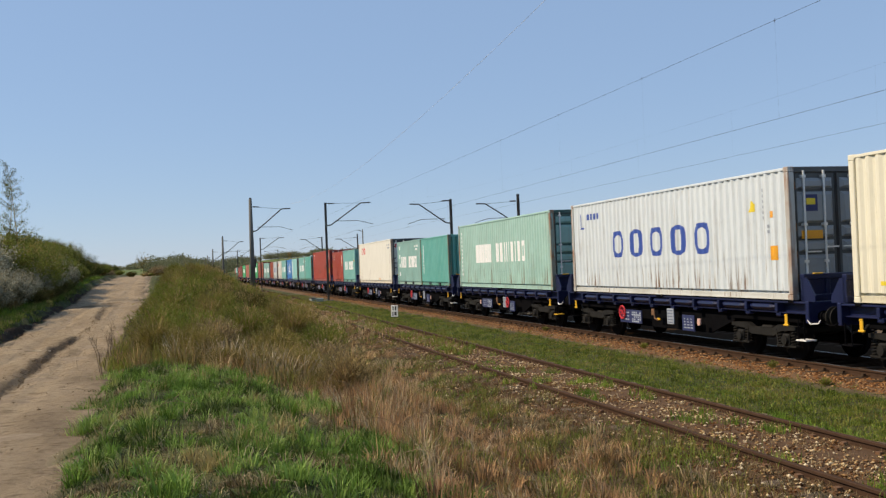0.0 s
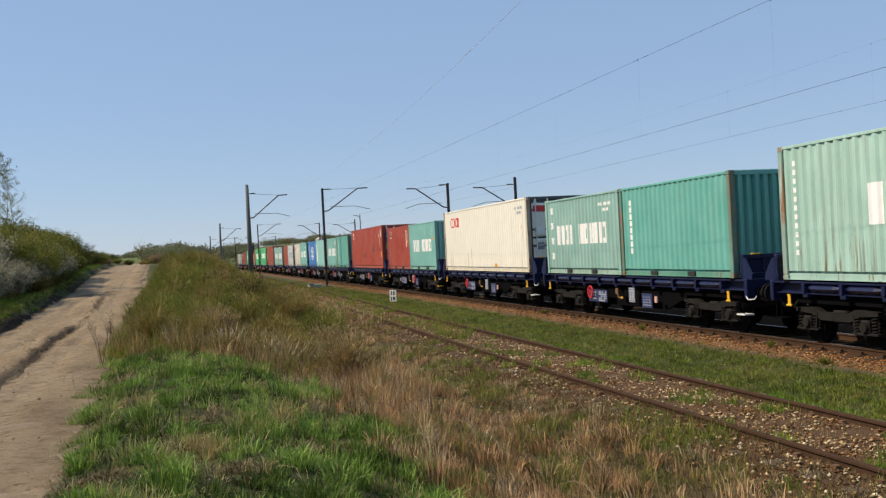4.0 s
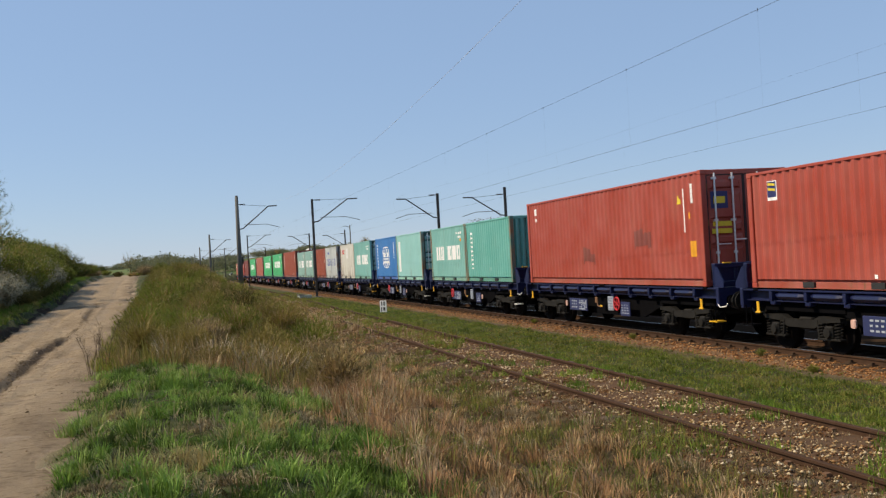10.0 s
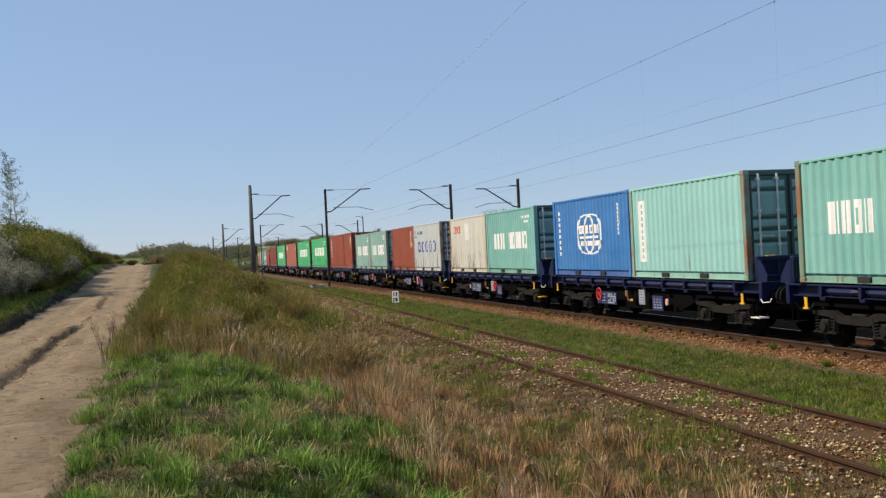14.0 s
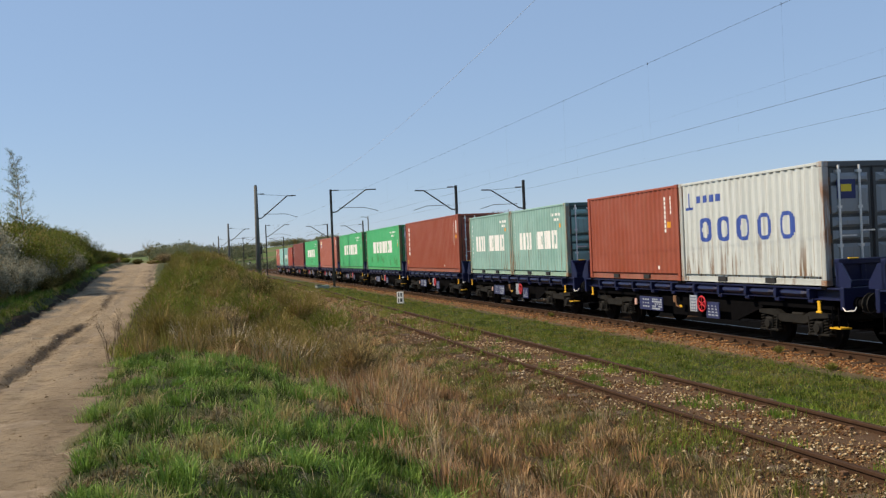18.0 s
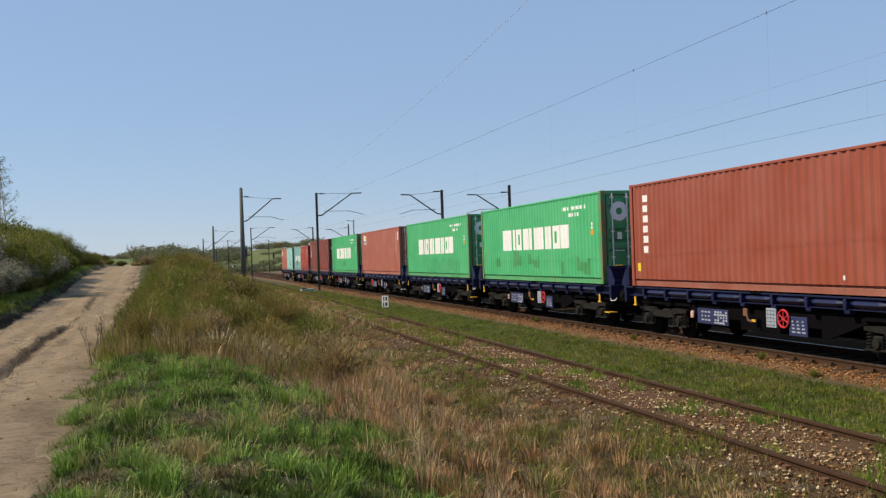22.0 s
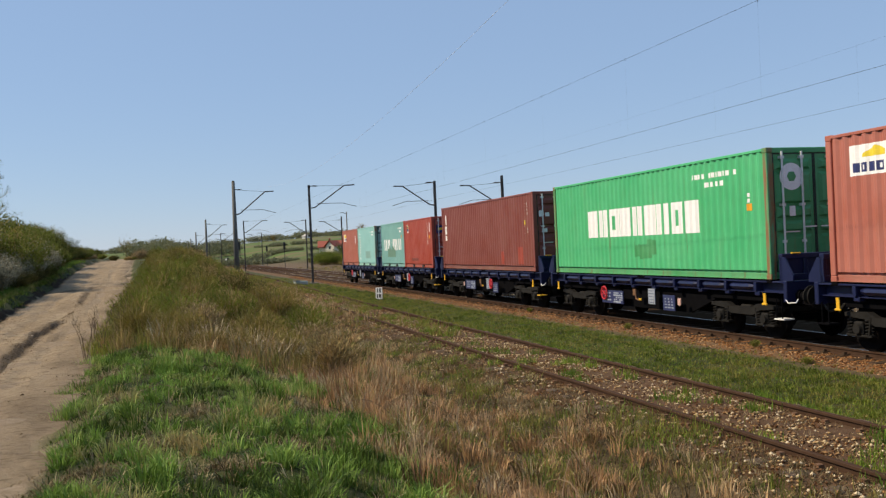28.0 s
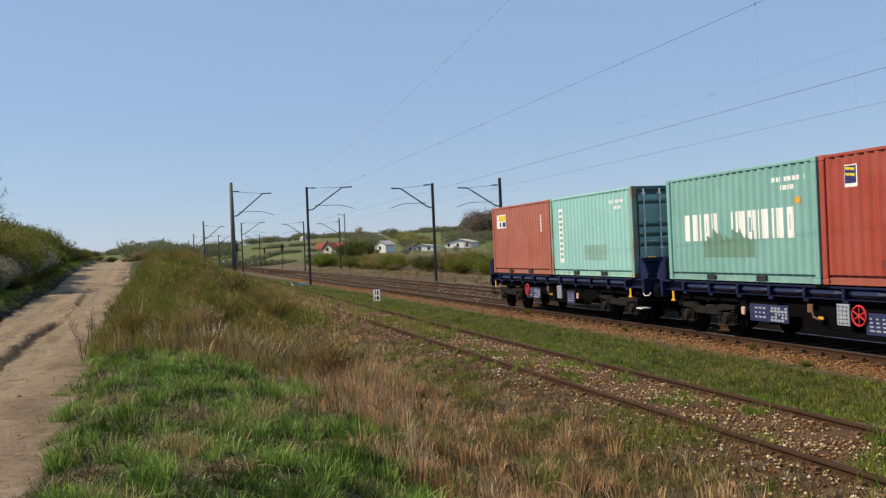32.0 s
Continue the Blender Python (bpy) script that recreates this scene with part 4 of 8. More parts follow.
        m.face(*w)
        for a in range(4):
            b = (a + 1) % 4
            m.face(q[a], q[b], w[b], w[a])
        d["door_panels"].append(m.data("door_panel"))
    for xo, key in ((-0.86, "rod_a"), (-0.36, "rod_b")):
        m = Mesh()
        m.rod((xo, -0.045, 0.13), (xo, -0.045, H - 0.09), 0.024, 0.024, 8)
        for z in (0.2, 0.8, 1.6, H - 0.25):
            m.box(xo - 0.05, xo + 0.05, -0.06, 0.036, z, z + 0.06)
        d[key] = m.data("lock_rod")
    m = Mesh().box(-0.86, -0.50, -0.085, -0.065, 1.02, 1.05).box(-0.36, -0.06, -0.085, -0.065, 1.12, 1.15)
    d["handle"] = m.data("door_handle")
    m = Mesh()
    for z in (0.4, 0.9, 1.5, H - 0.5):
        m.rod((-HW + 0.165, 0.015, z), (-HW + 0.165, 0.015, z + 0.16), 0.022, 0.022, 6)
    d["hinges"] = m.data("hinges")
    m = Mesh()
    for x0, x1, z0, z1 in ((-HW + 0.165, -HW + 0.195, 0.16, H - 0.12), (-0.035, -0.008, 0.16, H - 0.12), (-HW + 0.165, -0.008, 0.16, 0.19), (-HW + 0.165, -0.008, H - 0.15, H - 0.12)):
        m.box(x0, x1, 0.026, 0.034, z0, z1)
    d["gasket"] = m.data("gasket")
    d["pockets"] = [Mesh().box(-HW + 0.0, -HW + 0.05, y - 0.18, y + 0.18, 0.032, 0.150).data("fork_pocket") for y in (L / 2 - 1.02, L / 2 + 1.02)]
    # plain corrugated end, upright ribs
    m = Mesh()
    n = 9
    s = (2 * HW - 0.32) / n
    pts = []
    for k in range(n):
        a = -HW + 0.16 + k * s
        pts += [(a, 0.105), (a + 0.22 * s, 0.105), (a + 0.40 * s, 0.015), (a + 0.82 * s, 0.015)]
    pts.append((HW - 0.16, 0.105))
    for (xa, ya), (xb, yb) in zip(pts, pts[1:]):
        m.face((xa, ya, 0.15), (xb, yb, 0.15), (xb, yb, H - 0.10), (xa, ya, H - 0.10))
        m.face((xa, ya + 0.004, 0.15), (xa, ya + 0.004, H - 0.10), (xb, yb + 0.004, H - 0.10), (xb, yb + 0.004, 0.15))
    d["end"] = m.data("end_panel")
    d["header"] = Mesh().box(-HW + 0.16, HW - 0.16, 0.006, 0.11, H - 0.125, H - 0.01, 0.01).data("header")
    d["sill"] = Mesh().box(-HW + 0.16, HW - 0.16, 0.006, 0.12, 0.012, 0.165, 0.01).data("sill")
    d["prof"] = p
    SHAPES[L, H] = d
    return d


def decal(prof, pieces, lift=0.004):
    """Paint that follows the corrugation: pieces of (y from, y to, fun(y) -> list of (z0, z1))."""
    m = Mesh()
    for y0, y1, fun in pieces:
        cuts = sorted({y0, y1, *[y for y, _ in prof if y0 < y < y1], *np.arange(y0, y1, 0.03).tolist()})
        for a, b in zip(cuts, cuts[1:]):
            if b - a < 1e-4:
                continue
            xa, xb = -(HW - 0.014 - depth_at(prof, a)) - lift, -(HW - 0.014 - depth_at(prof, b)) - lift
            for z0, z1 in fun(0.5 * (a + b)):
                m.face((xa, a, z0), (xb, b, z0), (xb, b, z1), (xa, a, z1))
    return m


def bar(y0, y1, z0, z1):
    return (y0, y1, lambda y: [(z0, z1)])


def block_mark(y0, y1, z0, z1, slots=1, foot=0.5):
    """A plain block, holed in its middle or cleft in two uprights."""
    def fun(y):
        u = (y - y0) / (y1 - y0)
        if slots == 2:
            return [] if 0.42 < u < 0.60 else [(z0, z1)]
        if slots == 3:
            return [(z0 + 0.42 * (z1 - z0), z1)] if 0.34 < u < 0.66 else [(z0, z1)]
        h = (z1 - z0) / 4
        return [(z0, z0 + h), (z1 - h, z1)] if 0.33 < u < 0.67 else [(z0, z1)]
    return (y0, y1, fun)


def ring_mark(y0, y1, z0, z1, w=0.42):
    """A plain upright oval ring."""
    cy, cz, ry, rz = (y0 + y1) / 2, (z0 + z1) / 2, (y1 - y0) / 2, (z1 - z0) / 2

    def fun(y):
        u = abs(y - cy) / ry
        o = rz * (1 - min(1, u) ** 3.2) ** (1 / 3.2)
        iu = abs(y - cy) / (ry * (1 - 1.15 * w))
        if iu >= 1:
            return [(cz - o, cz + o)]
        i = rz * (1 - w * 0.72) * (1 - iu ** 3.2) ** (1 / 3.2)
        return [(cz - o, cz - i), (cz + i, cz + o)] if i < o else []
    return (y0, y1, fun)


def serial(y_near, z, long_bar=1.25, groups=(4, 6, 1), h=0.10):
    """A row of small bars where a serial number stands; it reads from far to near."""
    out, y = [], y_near + long_bar
    n = sum(groups) + len(groups) - 1
    w = long_bar / n
    for g in groups:
        for _ in range(g):
            out.append(bar(y - 0.72 * w, y, z, z + h))
            y -= w
        y -= w
    return out


def upright(y, z_top, n, h=0.09, w=0.07, gap=0.125):
    return [bar(y, y + w, z_top - k * gap - h, z_top - k * gap) for k in range(n)]


def container(L, H, near_y, paint, label, door=None, marks=(), posts=None, plain_end=False, k=0, rail=None, panel=None):
    """marks: (name, material, pieces, label)."""
    d = container_meshes(L, H)
    t = empty("shipping_container", label, "container", "containers on the train")
    pm, dm = PAINT[paint], PAINT[door or paint]
    po = PAINT[posts] if posts in PAINT else (RUSTY_POST[paint] if posts == "rust" else pm)
    part("side_panel", d["side"], pm, t)
    o = part("side_panel", d["side"], pm, t)
    o.matrix_basis = pose(0, L, 0, 0, 0, 180)
    part("roof", d["roof"], pm, t)
    part("underfloor", d["floor"], M_UNDER, t, "dark cross members")
    if L < 8:
        for pk in d["pockets"]:
            part("fork_pocket", pk, M_BLACK, t, "dark fork-lift pocket")
    for sgn in (0, 180):
        for nm in ("toprail", "botrail"):
            o = part({"toprail": "top_rail", "botrail": "bottom_rail"}[nm], d[nm], (M_RUST if rail == "rust" and nm == "toprail" else pm if nm == "toprail" else RAIL_PAINT[paint]), t)
            if sgn:
                o.matrix_basis = pose(0, L, 0, 0, 0, 180)
        for mir in (0, 1):
            flip = Matrix.Identity(4) if not mir else Matrix.Diagonal((-1, 1, 1, 1))
            turn = pose(0, L, 0, 0, 0, 180) if sgn else Matrix.Identity(4)
            o = part("corner_post", d["post"], po, t)
            o.matrix_basis = turn @ flip
            for up in (0, 1):
                o = part("corner_casting", d["casting"], po, t)
                o.matrix_basis = turn @ flip @ Matrix.Translation((0, 0, (H - 0.118) * up))
        o = part("header", d["header"], dm, t)
        o2 = part("sill", d["sill"], dm, t)
        if sgn:
            o.matrix_basis = o2.matrix_basis = pose(0, L, 0, 0, 0, 180)
    far = part("end_panel", d["end"], pm, t)
    far.matrix_basis = pose(0, L, 0, 0, 0, 180)
    if plain_end:
        part("end_panel", d["end"], dm, t)
    else:
        for mir in (0, 1):
            flip = Matrix.Identity(4) if not mir else Matrix.Diagonal((-1, 1, 1, 1))
            leaf = part("door", d["door"], dm, t)
            leaf.matrix_basis = flip
            for pn in d["door_panels"]:
                part("door_panel", pn, PAINT[panel] if panel else dm, leaf)
            part("lock_rod", d["rod_a"], M_ROD, leaf, "pale upright lock rod")
            part("lock_rod", d["rod_b"], M_ROD, leaf, "pale upright lock rod")
            part("door_handle", d["handle"], M_ROD, leaf)
            part("hinge_row", d["hinges"], M_RUST, leaf)
            part("gasket", d["gasket"], M_BLACK, leaf, "dark rubber door gasket")
    for i, (nm, mat, pieces, lab) in enumerate(marks):
        lift = 0.002 + 0.001 * i
        if nm in SPLIT or nm in ("patch", "placard", "placard_white", "placard_orange", "white_column", "blue_sign"):
            for q in pieces:
                part(SPLIT.get(nm, nm), decal(d["prof"], [q], lift), mat, t, lab)
        else:
            o = part(nm, decal(d["prof"], pieces, lift), mat, t, lab)
            if nm in ("serial_line", "placard_stripe"):
                o["kind"] = "stuff"
    t["start"] = near_y
    TRAIN.append((t, near_y, DECK))
    return t


def on_door(t, H, spots):
    """Flat stickers on the near doors: (x0, x1, z0, z1, material, name)."""
    for x0, x1, z0, z1, mat, nm in spots:
        lift = 0.004 if nm == "placard_stripe" else 0.0
        part(nm, Mesh().box(x0, x1, -0.027 - lift, -0.0225, z0, z1), mat, t)


TRAIN = []
SPLIT = {"white_blocks": "white_block", "blue_rings": "blue_ring", "red_rings": "red_ring"}
L40, L20, HC, STD = 12.192, 6.058, 2.896, 2.591


def wide_word(y_far, z0, z1, widths, gap, slots=(1, 2, 1, 0)):
    """A row of plain blocks, read from far to near."""
    out, y = [], y_far
    for i, w in enumerate(widths):
        if w:
            s = slots[i % len(slots)]
            out.append(block_mark(y - w, y, z0, z1, s, 0.6) if s else bar(y - w, y, z0, z1))
        y -= (w or 0.45) + gap
    return out


def small_marks(L, H, far=False):
    out = serial(0.35, H - 0.42, 1.2) + serial(0.75, H - 0.60, 0.5, (4,))
    return out


def rings_word(y_far, y_near, z0, z1, n=5):
    w = (y_far - y_near) / (n + (n - 1) * 0.62)
    return [ring_mark(y_far - k * 1.62 * w - w, y_far - k * 1.62 * w, z0, z1) for k in range(n)]


def ship_word(L, z0=1.0, z1=1.66, y_far=None, total=3.75):
    """Two groups of plain white blocks, five and eight."""
    w = total / 16.55
    return wide_word(y_far or 5.08, z0, z1, [w, w, w * 0.5, w, w, 0, w, w, w * 0.5, w, w, w * 0.5, w, w], w * 0.34, (0, 2, 0, 1, 2))


def ragged(y0, y1, z0, z1, seed):
    """A brushed-over patch with stepped, uneven edges."""
    w = lambda y, a: 0.06 * math.sin(2.3 * y + seed + a) + 0.07 * math.copysign(1, math.sin(4.7 * y + 2 * seed + a)) + 0.012 * math.sin(29 * y + a)
    return (y0, y1, lambda y: [(z0 + 0.6 * w(y, 1.3), z1 + w(y, 0))])


def green_word(y_far, y_near, z0, z1):
    w = (y_far - y_near) / 9 / 1.15
    return wide_word(y_far, z0, z1, [w] * 9, w * 0.15, (0, 2, 1, 0, 2))


def make_train():
    base = lambda k: FIRST + PITCH * k
    two = lambda k: (base(k), base(k) + L40 - L20)
    W, B, R, O = M_DECAL_WHITE, M_DECAL_BLUE, M_DECAL_RED, M_DECAL_ORANGE
    navy, yel = M_DECAL_NAVY, M_DECAL_YELLOW

    def small(L, H, m=W):
        return ("serial_line", m, small_marks(L, H), "rows of small serial bars")

    def orange(L, y=0.42, z=1.05, h=0.25):
        return ("placard", O, [bar(y, y + 0.22, z, z + h)], "orange square placard")

    def emblem(y, z):
        stripe = lambda q, lo, hi: (z + lo + 0.12 * (q - y), z + hi + 0.12 * (q - y))
        return [("placard_border", W, [bar(y, y + 0.40, z, z + 0.43)], "white placard border"), ("placard", navy, [bar(y + 0.03, y + 0.37, z + 0.07, z + 0.41)], "navy placard"),
                ("placard_stripe", yel, [(y + 0.08, y + 0.32, lambda q: [stripe(q, 0.30, 0.35), stripe(q, 0.19, 0.24)])], "yellow stripes")]

    # wagon 0: warm cream box
    container(L40, HC, base(0), "cream", "cream forty-foot container with rust-edged corner", posts=None, rail=None, marks=[small(L40, HC, navy), ("placard", yel, [bar(11.3, 11.45, 0.35, 0.43)], "small yellow sticker")])
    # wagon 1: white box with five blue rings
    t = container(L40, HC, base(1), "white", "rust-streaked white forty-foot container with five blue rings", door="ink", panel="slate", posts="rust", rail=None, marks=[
        ("blue_rings", B, rings_word(9.05, 3.35, 1.08, 1.88), "five large blue ovals"),
        ("blue_sign", B, [bar(11.35, 11.40, 2.08, 2.55), bar(11.22, 11.52, 2.05, 2.10), bar(10.75, 10.98, 2.33, 2.52), bar(10.50, 10.70, 2.33, 2.52), bar(10.22, 10.45, 2.33, 2.52), bar(9.98, 10.18, 2.33, 2.52)], "small blue marks"),
        ("placard", yel, [(1.35, 1.62, lambda y: [(2.0, 2.0 + 0.27 * (1 - abs(y - 1.43) / 0.2))])], "yellow triangle"),
        ("placard_orange", O, [bar(0.62, 0.78, 1.83, 1.98), bar(0.52, 0.80, 0.88, 1.20)], "orange placards"),
        ("serial_line", M_PLATE, upright(0.80, 1.68, 2, 0.07, 0.05) + upright(1.02, 2.5, 6, 0.07, 0.04), "small grey serial bars")])
    on_door(t, HC, [(-0.86, -0.52, 1.92, 2.28, navy, "placard"), (-0.80, -0.58, 2.06, 2.2, yel, "placard_stripe"), (-0.95, -0.42, 1.32, 1.50, O, "placard_orange")])
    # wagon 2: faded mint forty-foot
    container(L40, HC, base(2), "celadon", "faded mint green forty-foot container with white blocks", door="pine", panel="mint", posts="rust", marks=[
        ("white_blocks", W, ship_word(L40, 1.10, 1.90, 9.4, 6.3), "white plain block lettering"), ("serial_line", W, upright(11.6, 2.55, 11, 0.11, 0.09, 0.19), "column of small white bars")])
    # wagon 3: two twenty-foot
    a, b = two(3)
    container(L20, STD, a, "deep", "deep green twenty-foot container with ribbed end", plain_end=True, posts="rust", marks=[("white_bars", W, upright(5.3, 2.2, 8, 0.16, 0.16, 0.2), "column of white bars")])
    container(L20, STD, b, "mint", "faded mint twenty-foot container with white blocks and a column of marks", marks=[("white_blocks", W, ship_word(L20), "white plain blocks"), small(L20, STD), ("white_column", W, [block_mark(5.42, 5.66, z, z + 0.23, 1 + k % 2) for k, z in enumerate((0.50, 1.03, 1.56, 2.09))], "column of white marks")])
    # wagon 4: cream forty-foot with a red mark
    t = container(L40, HC, base(4), "pale", "pale cream forty-foot container with a red mark", door="ink", panel="pale", posts="rust", marks=[
        ("red_rings", R, [ring_mark(10.62, 11.03, 2.08, 2.53, 0.34), ring_mark(10.22, 10.63, 2.08, 2.53, 0.34), ring_mark(9.82, 10.23, 2.08, 2.53, 0.34), bar(9.62, 9.76, 2.08, 2.53)], "red ring marks"),
        ("serial_line", M_PLATE, small_marks(L40, HC), "small grey serial bars"), ("placard", O, [bar(3.9, 4.3, 0.2, 0.34)], "peeled orange patch"), ("placard_orange", O, [bar(0.62, 0.76, 1.70, 1.86)], "small orange placard")])
    on_door(t, HC, [(-0.95, -0.2, 2.32, 2.55, R, "red_bar"), (-0.85, -0.5, 1.45, 1.75, M_DECAL_WHITE, "placard"), (-0.36, -0.10, 1.52, 1.90, yel, "placard"), (-0.86, -0.56, 0.86, 1.14, PAINT["slate"], "placard"), (-0.34, -0.12, 0.86, 1.14, PAINT["slate"], "placard")])
    # wagon 5
    a, b = two(5)
    container(L20, STD, a, "sea", "sea green twenty-foot container with white blocks and ribbed end", plain_end=True, marks=[("white_blocks", W, ship_word(L20), "white plain blocks"), ("serial_line", W, upright(0.62, 2.2, 6), "small bars"), orange(L20, 0.5, 1.6, 0.14)])
    container(L20, STD, b, "red", "brick red twenty-foot container with a navy placard", marks=emblem(4.95, 1.92) + [("serial_line", W, upright(0.78, 2.3, 8, 0.1, 0.05) + upright(0.46, 2.3, 4, 0.1, 0.05), "columns of white bars"), orange(L20, 0.5, 1.55, 0.16), ("placard_white", W, [bar(2.0, 2.13, 0.22, 0.3)], "white sticker")])
    # wagon 6: red forty-foot
    t = container(L40, HC, base(6), "red", "brick red forty-foot container with dark patches", marks=[
        ("placard_white", W, [bar(11.3, 11.55, 2.42, 2.66), bar(11.3, 11.5, 2.2, 2.3)], "white sticker"), ("serial_line", W, upright(0.87, 2.5, 9, 0.12, 0.06) + upright(0.50, 2.6, 4, 0.12, 0.06), "columns of white bars"),
        ("placard_orange", O, [bar(0.40, 0.72, 0.75, 1.15), bar(0.60, 0.74, 1.72, 1.88)], "orange placards"), ("placard", yel, [(1.08, 1.30, lambda y: [(2.12, 2.12 + 0.22 * (1 - abs(y - 1.16) / 0.16))])], "yellow triangle"),
        ("patch", PAINT["maroon"], [ragged(2.76, 3.8, 1.09, 1.5, 8), ragged(6.5, 7.4, 0.64, 1.06, 9)], "darker repainted patches")])
    on_door(t, HC, [(-0.98, -0.50, 1.92, 2.35, navy, "placard"), (-0.9, -0.58, 2.05, 2.22, yel, "placard_stripe"), (-0.98, -0.42, 1.30, 1.42, yel, "placard"), (-0.95, -0.42, 1.48, 1.6, yel, "placard"), (0.3, 0.85, 1.40, 1.52, yel, "placard")])
    # wagon 7
    a, b = two(7)
    container(L20, STD, a, "deep", "deep green twenty-foot container with a white column panel", plain_end=True, posts="rust", marks=[("white_panel", W, [bar(5.0, 5.42, 0.55, 2.15)], "tall white panel"), ("panel_marks", PAINT["deep"], upright(5.12, 2.05, 8, 0.12, 0.18, 0.19), "green bars"), ("patch", PAINT["sea"], [bar(2.6, 2.85, 0.45, 0.6)], "small patch")])
    container(L20, STD, b, "sea", "sea green twenty-foot container with white blocks", posts="rust", marks=[("white_blocks", W, ship_word(L20), "white plain blocks"), small(L20, STD), orange(L20, 0.62, 1.82, 0.14)])
    # wagon 8
    a, b = two(8)
    container(L20, STD, a, "aqua", "pale green twenty-foot container with a white column panel", door="pine", panel="mint", posts="rust", marks=[("white_panel", W, [bar(5.15, 5.5, 0.45, 2.2)], "tall white panel"), ("panel_marks", PAINT["sea"], upright(5.24, 2.1, 9, 0.12, 0.16, 0.18), "green bars")])
    globe = [ring_mark(2.05, 3.95, 0.70, 2.02, 0.10), bar(2.25, 3.8, 1.22, 1.30), ring_mark(2.65, 3.35, 0.74, 1.98, 0.16)]
    container(L20, STD, b, "blue", "strong blue twenty-foot container with a white globe mark", marks=[("white_globe", W, globe + wide_word(3.82, 1.38, 1.66, [0.36] * 4, 0.06, (1, 0, 1, 2)) + wide_word(3.75, 0.98, 1.14, [0.24] * 6, 0.05, (0,)), "white globe of rings and bars"), ("serial_line", W, upright(5.45, 2.2, 8, 0.12, 0.1, 0.2) + upright(0.77, 2.25, 8, 0.09, 0.05) + upright(0.62, 2.2, 5, 0.09, 0.05), "columns of white bars")])
    # wagon 9
    a, b = two(9)
    container(L20, STD, a, "sea", "sea green twenty-foot container with white blocks", door="pine", panel="mint", marks=[("white_blocks", W, ship_word(L20), "white plain blocks"), small(L20, STD)])
    container(L20, STD, b, "bone", "grimy bone-white twenty-foot container with an orange-red mark", posts="rust", marks=[("red_rings", R, [ring_mark(4.98, 5.32, 1.83, 2.19, 0.34), ring_mark(4.63, 4.97, 1.83, 2.19, 0.34), ring_mark(4.29, 4.62, 1.83, 2.19, 0.34), bar(4.12, 4.24, 1.83, 2.19)], "red ring marks"), ("patch", M_WHITE, [bar(2.72, 3.4, 1.5, 2.28)], "fresh white patch")])
    # wagon 10
    a, b = two(10)
    t = container(L20, STD, a, "chalk", "greyish white twenty-foot container with five blue rings", door="ink", panel="slate", posts="rust", marks=[("blue_rings", B, rings_word(5.05, 1.05, 1.02, 1.63), "five blue ovals"), ("blue_sign", B, [bar(5.50, 5.62, 1.9, 2.3), bar(5.40, 5.74, 1.86, 1.93), *[bar(4.95 - 0.3 * q, 5.18 - 0.3 * q, 2.02, 2.2) for q in range(4)]], "small blue marks")])
    on_door(t, STD, [(-0.9, -0.45, 1.8, 2.2, navy, "placard"), (-0.8, -0.55, 1.95, 2.1, yel, "placard_stripe")])
    container(L20, STD, b, "brown", "red-brown twenty-foot container with white serial bars", marks=[("serial_line", W, upright(0.77, 2.3, 8, 0.1, 0.05) + upright(0.46, 2.3, 4, 0.1, 0.05), "columns of white bars"), orange(L20, 0.5, 1.45, 0.16), ("placard_white", W, [bar(1.2, 1.33, 0.3, 0.4)], "white sticker")])
    # wagon 11
    a, b = two(11)
    container(L20, STD, a, "mint", "faded mint twenty-foot container with white blocks", door="pine", panel="mint", posts="rust", marks=[("white_blocks", W, ship_word(L20), "white plain blocks"), small(L20, STD), ("serial_line", W, upright(5.55, 2.25, 9, 0.1, 0.12, 0.17), "column of white bars"), orange(L20, 0.55, 1.75, 0.14)])
    container(L20, STD, b, "mint", "faded mint twenty-foot container with scuffed white blocks", posts="rust", marks=[("white_blocks", W, ship_word(L20, 1.0, 1.68), "scuffed white blocks"), small(L20, STD), ("serial_line", W, upright(5.5, 2.2, 8, 0.1, 0.1, 0.2), "column of white bars"), orange(L20, 0.6, 1.8, 0.14)])
    # wagon 12: red-brown with an upright word
    container(L40, HC, base(12), "brown", "red-brown forty-foot container with upright white bars", marks=[("white_column", W, [bar(11.17 + 0.05 * (k % 2), 11.46, 2.36 - 0.285 * k, 2.55 - 0.285 * k) for k in range(6)], "column of white shapes"), ("serial_line", W, upright(0.87, 2.5, 9, 0.12, 0.06) + upright(0.50, 2.6, 5, 0.12, 0.06), "columns of white bars"), ("placard", yel, [bar(11.62, 11.85, 0.42, 0.65)], "yellow sticker"), ("placard_orange", O, [bar(0.5, 0.66, 1.72, 1.88)], "orange placard"), ("placard_white", W, [bar(3.03, 3.07, 0.3, 0.39)], "white sticker")])
    # wagons 13 to 17: forty-foot boxes
    for k, paint in ((13, "leaf"), (14, "leaf"), (16, "leaf")):
        word = green_word(9.4, 2.6, 1.16, 1.96) if k != 16 else green_word(9.45, 2.85, 1.11, 1.93)
        mk = [("white_blocks", W, word, "nine white plain blocks"), ("serial_line", W, serial(1.2, 2.42, 2.0, (4, 6, 1), 0.12) + serial(1.7, 2.20, 0.9, (4,), 0.12) + upright(0.75, 1.95, 2), "rows of white bars"), orange(L40, 0.62, 1.55, 0.16)]
